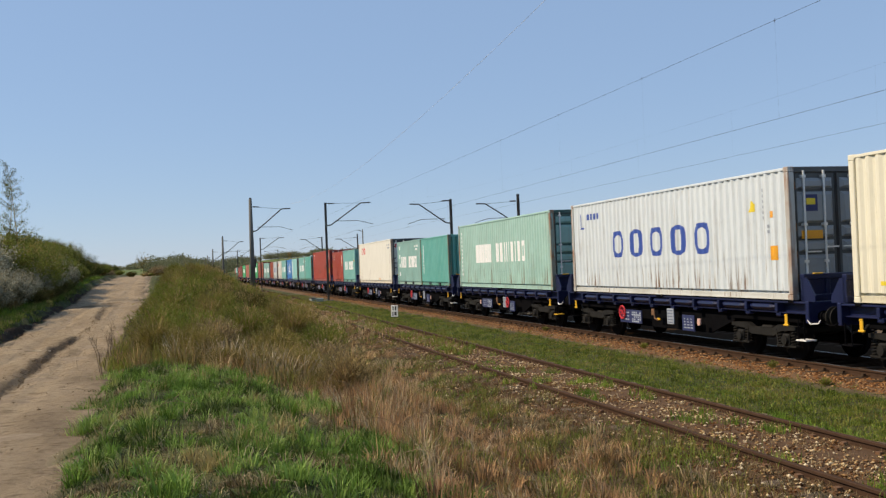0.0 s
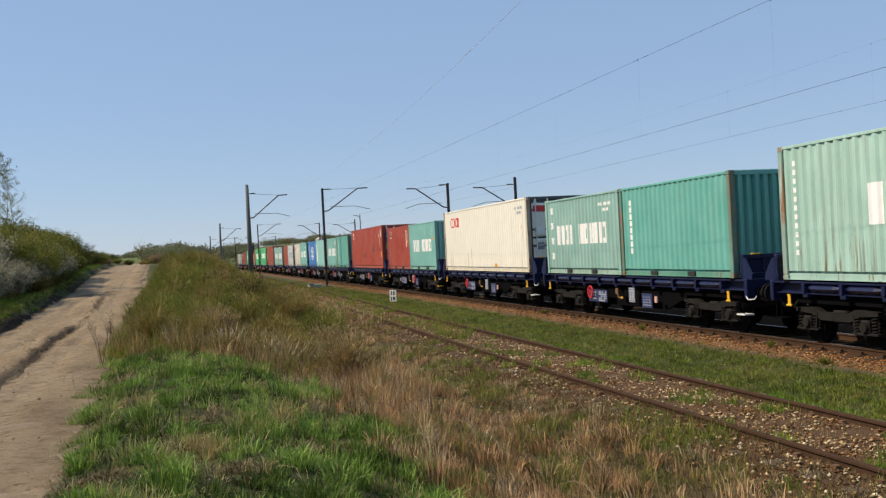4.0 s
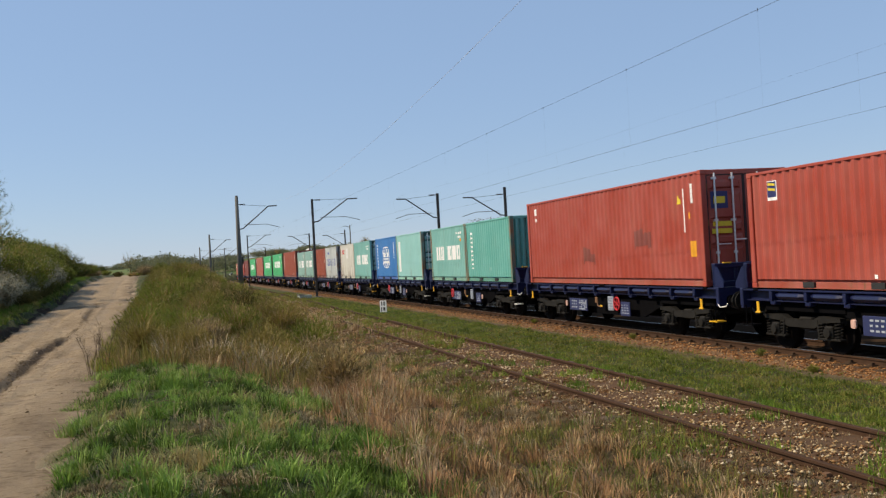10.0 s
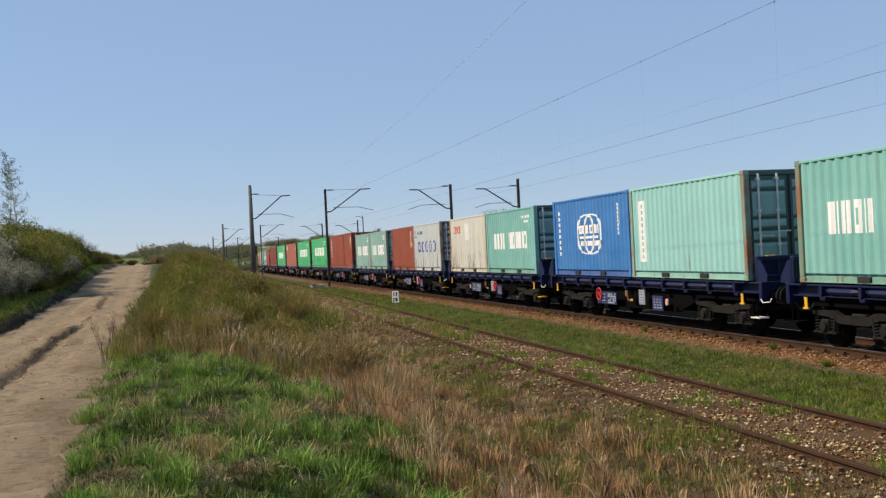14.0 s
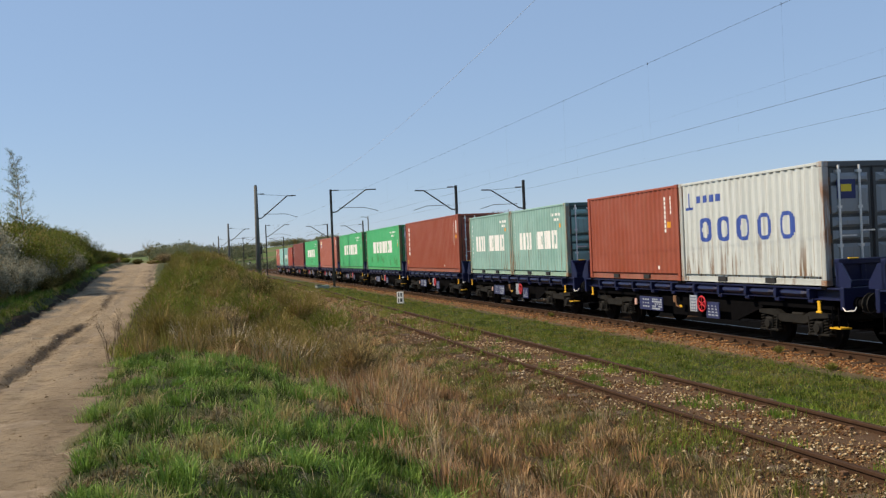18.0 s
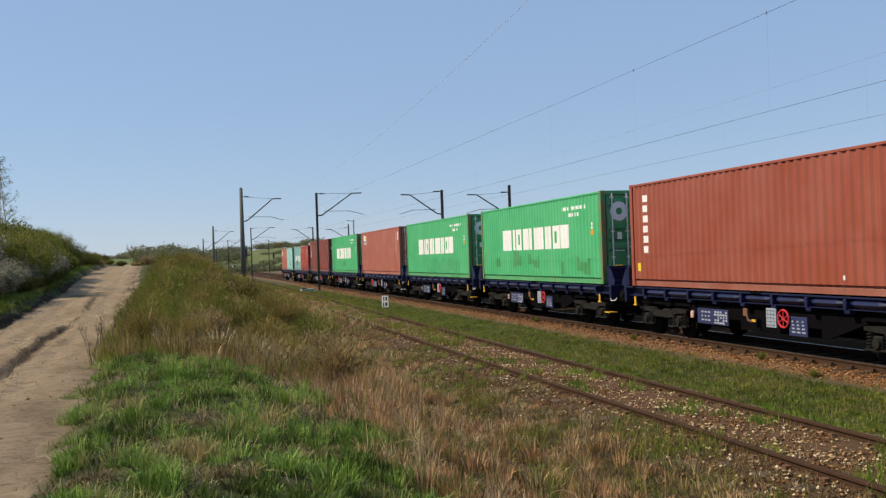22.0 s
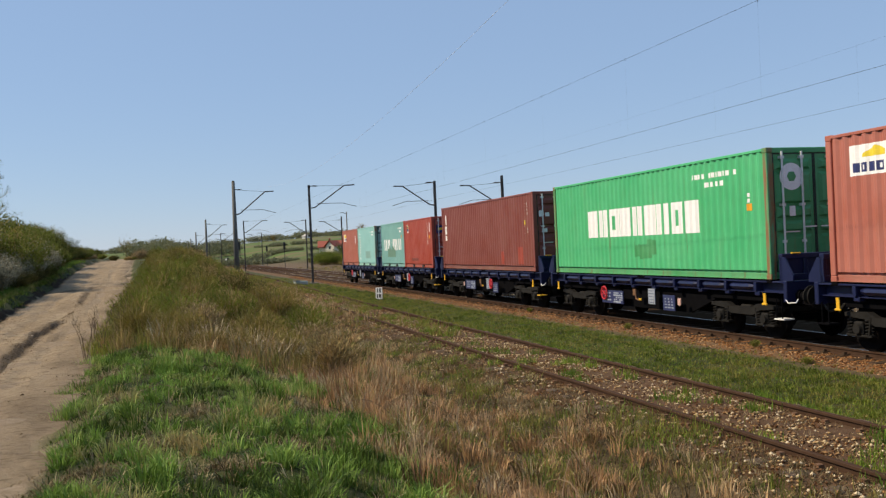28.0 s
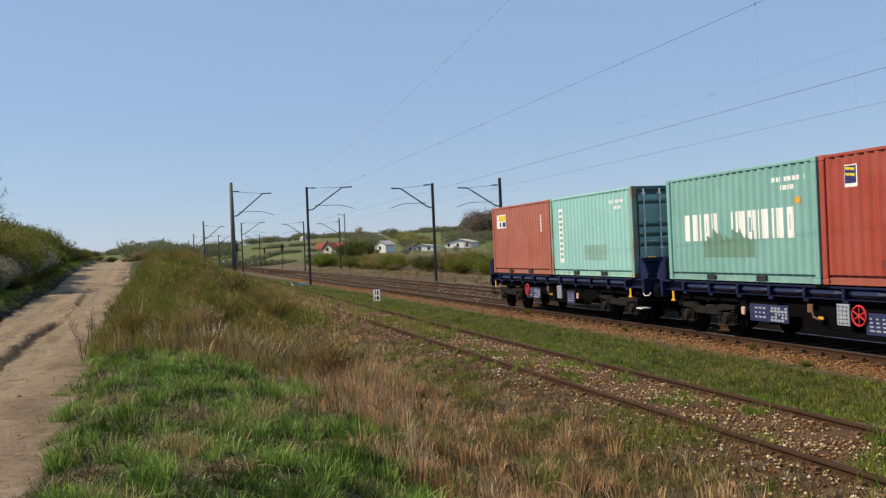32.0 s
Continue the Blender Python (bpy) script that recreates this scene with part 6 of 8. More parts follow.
# leaf colours lightened to put the distance haze into the wood
M_FARWOOD = leafy("hazed_spring_wood", (0.125, 0.14, 0.08), (0.235, 0.235, 0.135), 0.8, 0.35, 0.08)
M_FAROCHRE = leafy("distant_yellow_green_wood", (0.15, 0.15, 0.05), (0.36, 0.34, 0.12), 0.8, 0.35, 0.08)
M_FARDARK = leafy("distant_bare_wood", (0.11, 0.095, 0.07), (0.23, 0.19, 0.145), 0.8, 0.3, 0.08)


def blades(pos, h, w, lean, zfun):
    """Bent tapering blades at pos; returns points and triangles."""
    n = len(pos)
    a = RNG.uniform(0, 6.283, n)
    b = RNG.uniform(0, 6.283, n)
    side = np.stack([np.cos(a), np.sin(a), np.zeros(n)], -1) * w[:, None] * 0.5
    way = np.stack([np.cos(b), np.sin(b), np.zeros(n)], -1) * (lean * h)[:, None]
    z = zfun(pos[:, 0], pos[:, 1])
    base = np.stack([pos[:, 0], pos[:, 1], z - 0.01], -1)
    up = np.zeros((n, 3))
    up[:, 2] = h
    mid = base + up * 0.55 + way * 0.30
    tip = base + up * (1 - 0.25 * lean[:, None]) + way
    v = np.stack([base - side, base + side, mid - side * 0.8, mid + side * 0.8, tip], 1).reshape(-1, 3)
    t = np.array([(0, 1, 3), (0, 3, 2), (2, 3, 4)])
    return v, (t[None] + 5 * np.arange(n)[:, None, None]).reshape(-1, 3)


def clumped(n, x0, x1, y0, y1, clumps, spread, power=1.6):
    """Points in tufts, thicker towards y0."""
    cy = y0 + (y1 - y0) * RNG.random(clumps) ** power
    cx = RNG.uniform(x0, x1, clumps)
    k = RNG.integers(0, clumps, n)
    return np.stack([cx[k] + RNG.normal(0, spread, n), cy[k] + RNG.normal(0, spread, n)], -1)


def grass(name, pos, hmin, hmax, w, lean, material, label, keep=None, zfun=land, hfun=None):
    if keep is not None:
        pos = pos[keep(pos[:, 0], pos[:, 1])]
    n = len(pos)
    h = RNG.uniform(hmin, hmax, n)
    if hfun is not None:
        h = h * hfun(pos[:, 0], pos[:, 1])
    v, f = blades(pos, h, RNG.uniform(0.6, 1.3, n) * w, RNG.uniform(0.05, lean, n), zfun)
    return tagged(new(name, soup(name, v, f, material)), label, "grass", kind="stuff")


M_TUFT = tufted("tufted_fresh_grass", [(0.0, (0.040, 0.085, 0.011)), (0.28, (0.125, 0.25, 0.030)), (0.52, (0.235, 0.43, 0.066)), (0.74, (0.40, 0.57, 0.14)), (0.87, (0.50, 0.47, 0.18)), (1.0, (0.58, 0.45, 0.20))], 0.5, 0.5, 0.22)
M_TUFT_DRY = tufted("tufted_dry_stems", [(0.0, (0.18, 0.10, 0.05)), (0.2, (0.41, 0.22, 0.11)), (0.42, (0.73, 0.415, 0.22)), (0.62, (0.84, 0.56, 0.32)), (0.80, (0.88, 0.69, 0.46)), (0.88, (0.36, 0.31, 0.09)), (1.0, (0.16, 0.22, 0.04))], 0.5, 0.7, 0.15)
M_TUFT_PINK = tufted("russet_pink_stems", [(0.0, (0.22, 0.115, 0.06)), (0.35, (0.52, 0.28, 0.15)), (0.65, (0.74, 0.44, 0.265)), (0.85, (0.82, 0.60, 0.41)), (1.0, (0.50, 0.38, 0.15))], 0.4, 0.7, 0.25)
M_TUFT_LOW = tufted("tufted_trackside_grass", [(0.0, (0.055, 0.095, 0.012)), (0.4, (0.14, 0.20, 0.024)), (0.7, (0.24, 0.295, 0.045)), (0.88, (0.34, 0.31, 0.09)), (1.0, (0.44, 0.35, 0.16))], 0.35, 0.55, 0.3)
M_THATCH = tufted("matted_dead_thatch", [(0.0, (0.13, 0.085, 0.048)), (0.5, (0.28, 0.20, 0.11)), (1.0, (0.55, 0.44, 0.27))], 0.4, 0.8, 0.1)


def tufts(name, c, per, rad, hgt, w, splay, material, label, zfun=land, keep=None, hfun=None, tone=None):
    """Tufts of blades that fan out from their feet, each tuft with its own size and tone."""
    if keep is not None:
        c = c[keep(c[:, 0], c[:, 1])]
    n = len(c)
    r, h = RNG.uniform(*rad, n), RNG.uniform(*hgt, n)
    if hfun is not None:
        h = h * hfun(c[:, 0], c[:, 1])
    t = RNG.random(n) if tone is None else np.clip(tone(c[:, 0], c[:, 1]) + RNG.normal(0, 0.24, n), 0, 1)
    k = np.repeat(np.arange(n), per)
    m = n * per
    u, a = np.sqrt(RNG.random(m)), RNG.uniform(0, 6.283, m)
    pos = c[k] + np.stack([np.cos(a), np.sin(a)], -1) * (u * r[k] * 0.6)[:, None]
    b = a + RNG.normal(0, 0.7, m)
    hh = h[k] * (1 - 0.4 * u * u) * RNG.uniform(0.5, 1.1, m)
    lean = splay * (0.2 + u) * RNG.uniform(0.3, 1.4, m)
    way = np.stack([np.cos(b), np.sin(b), np.zeros(m)], -1) * (lean * hh)[:, None]
    e = RNG.uniform(0, 6.283, m)
    side = np.stack([np.cos(e), np.sin(e), np.zeros(m)], -1) * (RNG.uniform(0.6, 1.3, m) * w * 0.5)[:, None]
    base = np.stack([pos[:, 0], pos[:, 1], zfun(pos[:, 0], pos[:, 1]) - 0.012], -1)
    up = np.zeros((m, 3))
    up[:, 2] = hh
    mid = base + up * 0.55 + way * 0.30
    tip = base + up * np.clip(1 - 0.32 * lean, 0.2, 1)[:, None] + way
    v = np.stack([base - side, base + side, mid - side * 0.85, mid + side * 0.85, tip], 1).reshape(-1, 3)
    f = (np.array([(0, 1, 3), (0, 3, 2), (2, 3, 4)])[None] + 5 * np.arange(m)[:, None, None]).reshape(-1, 3)
    me = soup(name, v, f, material)
    me.attributes.new("tone", "FLOAT", "POINT").data.foreach_set("value", np.repeat(t[k], 5).astype(np.float32))
    return tagged(new(name, me), label, "grass", kind="stuff")


def spread_over(n, x0, x1, y0, y1, power=1.3):
    return np.stack([RNG.uniform(x0, x1, n), y0 + (y1 - y0) * RNG.random(n) ** power], -1)


def near(c, r, n):
    """n points about each of the places c."""
    c = np.array(c)[np.arange(n) % len(c)]
    return c + RNG.normal(0, r, (n, 2))


def verge_edge(y):
    """Where the fresh grass gives way to dry stems."""
    return np.interp(y, [3, 6.6, 11.9, 14.5, 16.5, 18.0, 19.5, 30], [2.0, 2.15, 2.22, 1.95, 0.9, -0.5, -1.6, -2.6])


def road_edge(y):
    """Where the verge begins; the road is wider close by."""
    return road_x(y) + np.interp(y, [4, 8, 11, 14, 18.5, 28], [2.05, 2.02, 2.02, 1.92, 1.76, 1.64])


EDGE = lambda x, y: 0.30 * np.sin(y * 1.9 + 0.5) + 0.22 * np.sin(y * 4.3 + x * 2.0) + 0.14 * np.sin(y * 9.1 + x * 5.0)
fresh = lambda x, y: (x > road_edge(y) + 0.08 + 0.12 * np.sin(y * 3) + 0.1 * np.sin(y * 7.1)) & (x < verge_edge(y) + EDGE(x, y))
tall = lambda x, y: 0.62 + 0.30 * np.sin(x * 11 + 3 * np.sin(y * 5)) * np.sin(y * 9 + x * 4) + 0.40 * np.sin(x * 2.1 + 0.6 * y) * np.sin(y * 1.3 + x) + 0.25 * np.sin(x * 6.3) * np.sin(y * 4.7)
MATS = [(-0.74, 12.0), (-0.55, 12.3), (1.36, 8.9), (1.7, 9.3), (1.1, 8.6), (0.2, 10.6), (-0.4, 9.0), (0.7, 13.2), (1.5, 11.6), (-0.9, 7.9), (0.3, 7.6), (1.0, 15.2), (-1.1, 14.6)]


def open_grass(x, y):
    """The verge, but for the mats of dead thatch."""
    d = np.min([np.hypot(x - a, y - b) for a, b in MATS], axis=0)
    return fresh(x, y) & (d > 0.30 + 0.10 * np.sin(9 * x + 7 * y))


heap = lambda x, y: np.clip(0.95 + 0.55 * np.sin(x * 4.1 + 1.3 * y) * np.sin(y * 2.9 - x) + 0.25 * np.sin(x * 9 + 2 * y) * np.sin(y * 7), 0.25, 1.6)
patchy = lambda x, y: 0.46 + 0.38 * np.sin(x * 2.3 + 0.9 * y) * np.sin(y * 1.7 - 0.6 * x) + 0.14 * np.sin(x * 6.1) * np.sin(y * 5.3)
tufts("verge_grass", spread_over(1550, -1.9, 2.4, 4.3, 23), 64, (0.09, 0.27), (0.08, 0.28), 0.0105, 0.85, M_TUFT, "fresh green uneven tufts of grass on the verge", keep=open_grass, hfun=heap, tone=patchy)
tufts("verge_long_grass", spread_over(200, -1.8, 2.3, 4.4, 20), 22, (0.08, 0.22), (0.20, 0.36), 0.0075, 0.55, M_TUFT, "longer blades standing out of the verge grass", keep=fresh)
pts = np.stack([RNG.uniform(-1.9, 2.2, 26000), 4.5 + 19 * RNG.random(26000) ** 1.6], -1)
grass("verge_turf", pts, 0.025, 0.09, 0.010, 1.4, M_TUFT, "short dense turf under the taller verge grass", fresh)
tufts("dead_thatch", near(MATS, 0.20, 260), 46, (0.08, 0.24), (0.06, 0.18), 0.008, 1.5, M_THATCH, "mats of dead brown thatch in the green grass", keep=fresh)
ey = RNG.uniform(5, 26, 620)
tufts("road_fringe", np.stack([road_edge(ey) + RNG.normal(-0.03, 0.14, 620), ey], -1), 14, (0.05, 0.18), (0.015, 0.08), 0.007, 1.7, M_THATCH, "thin dead fringe of grass along the edge of the road")
tufts("verge_straws", spread_over(300, -1.7, 2.2, 4.6, 20), 9, (0.05, 0.20), (0.14, 0.34), 0.006, 1.3, M_THATCH, "pale dead straws scattered through the green grass", keep=fresh, tone=lambda x, y: 0.95)
# grass along the road's edge further off and on the far bank
pts = clumped(16000, -2.2, -0.6, 20, 95, 1500, 0.13, 1.2)
grass("roadside_grass", pts, 0.12, 0.38, 0.014, 0.8, M_GRASS_SHORT, "tufts of grass along the dirt road", lambda x, y: x > road_edge(y) + 0.1 * np.sin(y * 2))
pts = clumped(30000, -10.5, -4.9, 22, 95, 2200, 0.15, 1.1)
grass("bank_grass", pts, 0.12, 0.34, 0.014, 0.8, M_GRASS, "green grass on the bank across the dirt road", lambda x, y: x < road_x(y) - 2.02 - 0.12 * np.sin(y * 1.7))
ey = RNG.uniform(22, 66, 900)
tufts("lip_grass", np.stack([road_x(ey) - RNG.uniform(2.0, 2.75, 900), ey], -1), 22, (0.08, 0.26), (0.10, 0.30), 0.013, 0.9, M_TUFT_LOW, "rough grass hanging over the cut edge of the bank", lambda x, y: land(x, y) + 0.04)
# the same growth further back along the road
pts = np.stack([RNG.uniform(-1.4, 1.75, 22000), RNG.uniform(-9, 4.8, 22000)], -1)
grass("near_verge_grass", pts, 0.05, 0.20, 0.009, 1.6, M_GRASS, "green uneven grass on the verge beside the road", hfun=tall)
pts = np.concatenate([clumped(16000, 1.6, 5.8, -9, 4.2, 260, 0.17, 1.0), np.stack([RNG.uniform(1.6, 5.8, 9000), RNG.uniform(-9, 4.2, 9000)], -1)])
grass("near_dry_grass", pts, 0.04, 0.30, 0.007, 2.0, M_STRAW, "dry straw litter and stems beside the siding", zfun=siding_ground)
pts = np.stack([RNG.uniform(8.2, 11.7, 9000), RNG.uniform(-9, 9, 9000)], -1)
grass("near_strip_grass", pts, 0.03, 0.11, 0.012, 1.2, M_GRASS_SHORT, "short green grass of the strip between the tracks")
pts = clumped(9000, -10.5, -5.3, -9, 22, 500, 0.15, 1.0)
grass("near_bank_grass", pts, 0.10, 0.30, 0.012, 1.0, M_GRASS, "green grass on the bank across the dirt road", lambda x, y: x < road_x(y) - 2.05)
# dry stems between the verge and the siding
dry = lambda x, y: (x > verge_edge(y) - 0.25 + EDGE(x, y)) & (x < siding_x(y) - 0.95 - 0.5 * np.sin(y * 0.8) ** 2) & (x > road_edge(y) + 0.1)
stand = lambda x, y: np.clip(1.1 - 0.17 * (x - 1.8), 0.35, 1.0) * np.clip(0.72 + 0.45 * np.sin(x * 2.1 + y) * np.sin(y * 1.4), 0.3, 1.15)
blush = lambda x, y: 0.48 + 0.40 * np.sin(x * 1.9 + 0.7 * y + 1) * np.sin(y * 0.9 + x) + 0.10 * np.sin(y * 3.7 + 2 * x)
tufts("dry_stems", np.concatenate([spread_over(1250, 1.3, 5.3, 3.6, 34, 1.5), spread_over(420, -1.8, 2.6, 15.5, 44, 1.2)]), 32, (0.10, 0.32), (0.20, 0.62), 0.0105, 0.60, M_TUFT_DRY, "tall dry straw-coloured stems in clumps", siding_ground, dry, stand, blush)
tufts("russet_stems", spread_over(430, 1.9, 4.4, 4.6, 26, 1.2), 30, (0.10, 0.26), (0.36, 0.66), 0.0085, 0.34, M_TUFT_PINK, "upright russet and pink dead stems", siding_ground, dry, stand, lambda x, y: 0.52)
pts = np.concatenate([clumped(12000, 2.2, 5.9, 3.5, 46, 130, 0.19, 1.6), clumped(6500, -1.8, 2.4, 16, 46, 300, 0.16, 1.3)])
grass("undergrowth_grass", pts, 0.06, 0.30, 0.007, 1.2, M_GRASS_SHORT, "green grass growing through the dry litter", lambda x, y: (x > verge_edge(y)) & (x > road_edge(y) + 0.1) & (x < siding_x(y) - 0.85), zfun=siding_ground)
pts = np.concatenate([clumped(30000, 1.6, 6.0, 3.5, 40, 800, 0.18, 1.5), np.stack([RNG.uniform(1.6, 6.0, 20000), 3.5 + 36 * RNG.random(20000) ** 1.6], -1)])
grass("litter", pts, 0.03, 0.12, 0.008, 3.0, M_THATCH, "flattened straw litter", lambda x, y: (x > verge_edge(y)) & (x < siding_x(y) - 0.8), zfun=siding_ground)
tufts("tall_dead_stalks", spread_over(95, 2.6, 5.3, 4.2, 14), 20, (0.10, 0.25), (0.22, 0.46), 0.007, 0.7, M_TUFT_DRY, "clumps of taller pale dead stalks near the siding", siding_ground, dry, tone=lambda x, y: 0.85)
tufts("green_in_dry", spread_over(220, 2.4, 5.8, 4.2, 26), 34, (0.08, 0.26), (0.07, 0.20), 0.008, 0.8, M_TUFT_LOW, "green tufts growing between the dry stems", siding_ground, lambda x, y: (x > verge_edge(y) + 0.4) & (x < siding_x(y) - 0.9))
tufts("trackside_thatch", spread_over(620, 3.7, 6.1, 4.4, 24, 1.4), 24, (0.08, 0.28), (0.03, 0.13), 0.009, 1.6, M_THATCH, "grey-brown dead litter beside the siding", siding_ground, lambda x, y: (x > verge_edge(y) + 0.6) & (x < siding_x(y) - 0.8))
pts = clumped(3200, 3.6, 5.9, 5.0, 22, 34, 0.22, 1.3)
grass("siding_green_tufts", pts, 0.05, 0.17, 0.008, 1.2, M_GRASS, "green tufts spreading through the litter by the siding", zfun=siding_ground)
# strip between siding and main line, weeds in the siding
pts = np.stack([RNG.uniform(8.3, 11.75, 30000), 8 + 70 * RNG.random(30000) ** 1.8], -1)
grass("strip_turf", pts, 0.02, 0.07, 0.014, 1.4, M_GRASS, "low dense turf of the strip between the tracks", lambda x, y: (x > siding_x(y) + 1.2 + 0.25 * np.sin(y * 1.1)) & (x < 11.6 - 0.25 * np.sin(y * 0.7) ** 2))
pts = clumped(9000, 5.9, 8.1, 5, 50, 420, 0.14, 1.6)
grass("siding_litter", pts, 0.02, 0.09, 0.006, 3.0, M_DEAD, "dead straw litter lying in the siding", None, siding_ground)
tufts("shoulder_weeds", spread_over(520, 11.25, 12.05, 10, 80, 1.5), 14, (0.10, 0.30), (0.04, 0.14), 0.013, 0.9, M_TUFT_LOW, "grass creeping onto the ballast shoulder", lambda x, y: np.maximum(land(x, y), shoulder_z(x, y)))
M_FLAKE = tufted("rusty_leaf_litter", [(0.0, (0.10, 0.035, 0.018)), (0.5, (0.24, 0.085, 0.035)), (1.0, (0.34, 0.19, 0.09))], 0.4, 0.8, 0.1)
tufts("rusty_litter", clumped(2000, 5.0, 8.1, 5, 55, 170, 0.25, 1.5), 14, (0.08, 0.3), (0.02, 0.05), 0.022, 1.6, M_FLAKE, "rusty red-brown litter lying about the siding", siding_ground)
pts = np.concatenate([clumped(42000, 8.2, 11.75, 8, 105, 1900, 0.13, 1.7), np.stack([RNG.uniform(8.4, 11.7, 22000), 8 + 95 * RNG.random(22000) ** 1.6], -1)])
tufts("strip_tufts", spread_over(2300, 8.2, 11.75, 8, 80, 1.6), 20, (0.10, 0.34), (0.06, 0.20), 0.013, 0.8, M_TUFT_LOW, "darker and lighter tufts in the grass strip", keep=lambda x, y: (x > siding_x(y) + 1.2 + 0.25 * np.sin(y * 1.1)) & (x < 11.6 - 0.25 * np.sin(y * 0.7) ** 2), tone=lambda x, y: 0.40 + 0.32 * np.sin(y * 0.8 + x) * np.sin(x * 1.9 - 0.5 * y))
grass("strip_grass", pts, 0.03, 0.11, 0.012, 1.1, M_GRASS_SHORT, "short green grass strip between siding and main line", lambda x, y: (x > siding_x(y) + 1.15 + 0.25 * np.sin(y * 1.1)) & (x < 11.65 - 0.25 * np.sin(y * 0.7) ** 2))
pts = clumped(6500, 5.9, 8.4, 7, 60, 110, 0.10, 1.5)
grass("siding_weeds", pts, 0.05, 0.20, 0.010, 0.8, M_GRASS, "weed tufts growing in the siding", None, siding_ground)
oy = RNG.uniform(26, 75, 420)
tufts("overgrown_rail", np.stack([siding_x(oy) - RNG.uniform(0.55, 1.9, 420), oy], -1), 24, (0.12, 0.35), (0.18, 0.46), 0.013, 0.5, M_TUFT_DRY, "dry grass grown over the near rail of the siding", siding_ground, hfun=lambda x, y: smooth(24, 36, y))
pts = clumped(9000, 6.0, 8.9, 24, 110, 200, 0.2, 0.9)
grass("far_siding_weeds", pts, 0.08, 0.28, 0.02, 0.8, M_GRASS_SHORT, "grass overgrowing the far siding", None, siding_ground)


def shrub_mesh(name, h, r, stems, leaves, leaf, seed, upright=0.6, slim=0.3, along=0.0):
    """A shrub: many thin forking shoots from one foot, small leaves along them. Two meshes: shoots and leaves."""
    g = np.random.default_rng(seed)
    sv, sf, lv, lf = [], [], [], []
    for s in range(stems):
        a = g.uniform(0, 6.283)
        out = r * g.uniform(0.15, 1.0) ** 0.7
        hh = h * g.uniform(0.55, 1.0) * (1 - 0.35 * (out / r) ** 2)
        p0 = np.array([g.normal(0, 0.18 * r), g.normal(0, 0.18 * r), -0.05])
        tip = np.array([out * math.cos(a), out * math.sin(a), hh])
        bend = np.array([tip[0] * (1 - upright), tip[1] * (1 - upright), hh * 0.55])
        w = 0.006 + 0.010 * g.random()
        pts = []
        for u in (0, 0.35, 0.7, 1.0):
            pts.append(p0 * (1 - u) ** 2 + 2 * u * (1 - u) * bend + u * u * tip + g.normal(0, 0.015, 3) * (u > 0))
        sd = np.array([math.cos(a + 1.57 + g.uniform(-1, 1)), math.sin(a + 1.57 + g.uniform(-1, 1)), 0.0])
        k = len(sv)
        for i, p in enumerate(pts):
            ww = w * (1 - 0.25 * i)
            sv += [p - sd * ww, p + sd * ww]
        for i in range(3):
            sf += [(k + 2 * i, k + 2 * i + 1, k + 2 * i + 3, k + 2 * i + 2)]
        m = max(1, leaves // stems)
        for _ in range(m):
            u = g.uniform(0.25, 1.0) ** 0.7
            q = p0 * (1 - u) ** 2 + 2 * u * (1 - u) * bend + u * u * tip + g.normal(0, 0.05 + 0.03 * r, 3)
            d = g.normal(0, 1, 3)
            d[2] = abs(d[2]) + 0.3
            d /= np.linalg.norm(d)
            if along:
                run = 2 * (1 - u) * (bend - p0) + 2 * u * (tip - bend)
                d = d * (1 - along) + run / (np.linalg.norm(run) + 1e-6) * along
                d /= np.linalg.norm(d)
            e = np.cross(d, g.normal(0, 1, 3))
            e /= np.linalg.norm(e) + 1e-6
            l = leaf * g.uniform(0.6, 1.5)
            k = len(lv)
            lv += [q, q + d * l * 0.5 + e * l * slim, q + d * l, q + d * l * 0.5 - e * l * slim]
            lf.append((k, k + 1, k + 2, k + 3))
    return soup(name + "_shoots", sv, sf, M_TWIG), soup(name + "_leaves", lv, lf, M_OLIVE)


def plant(meshes, x, y, s, turn, leafmat, label, group, name="shrub", category="shrub", z=None, sz=1.0, twig=None):
    t = empty(name, label, category, group)
    t.matrix_basis = Matrix.LocRotScale((x, y, float(land(x, y)) if z is None else z), Euler((0, 0, turn)), (s, s, s * sz))
    part("stem", meshes[0], twig or M_TWIG, t)
    part("foliage", meshes[1], leafmat, t)
    return t


BROOM = [shrub_mesh("broom", 1.15, 0.8, 260, 3600, 0.085, 11 + k, 0.75, 0.10, 0.72) for k in range(4)]
BUSH = [shrub_mesh("bush", 2.7, 1.7, 240, 12000, 0.075, 31 + k, 0.45) for k in range(4)]
HEDGE = [shrub_mesh("hedge", 2.4, 2.2, 140, 5200, 0.11, 51 + k, 0.35) for k in range(3)]
prng = random.Random(5)

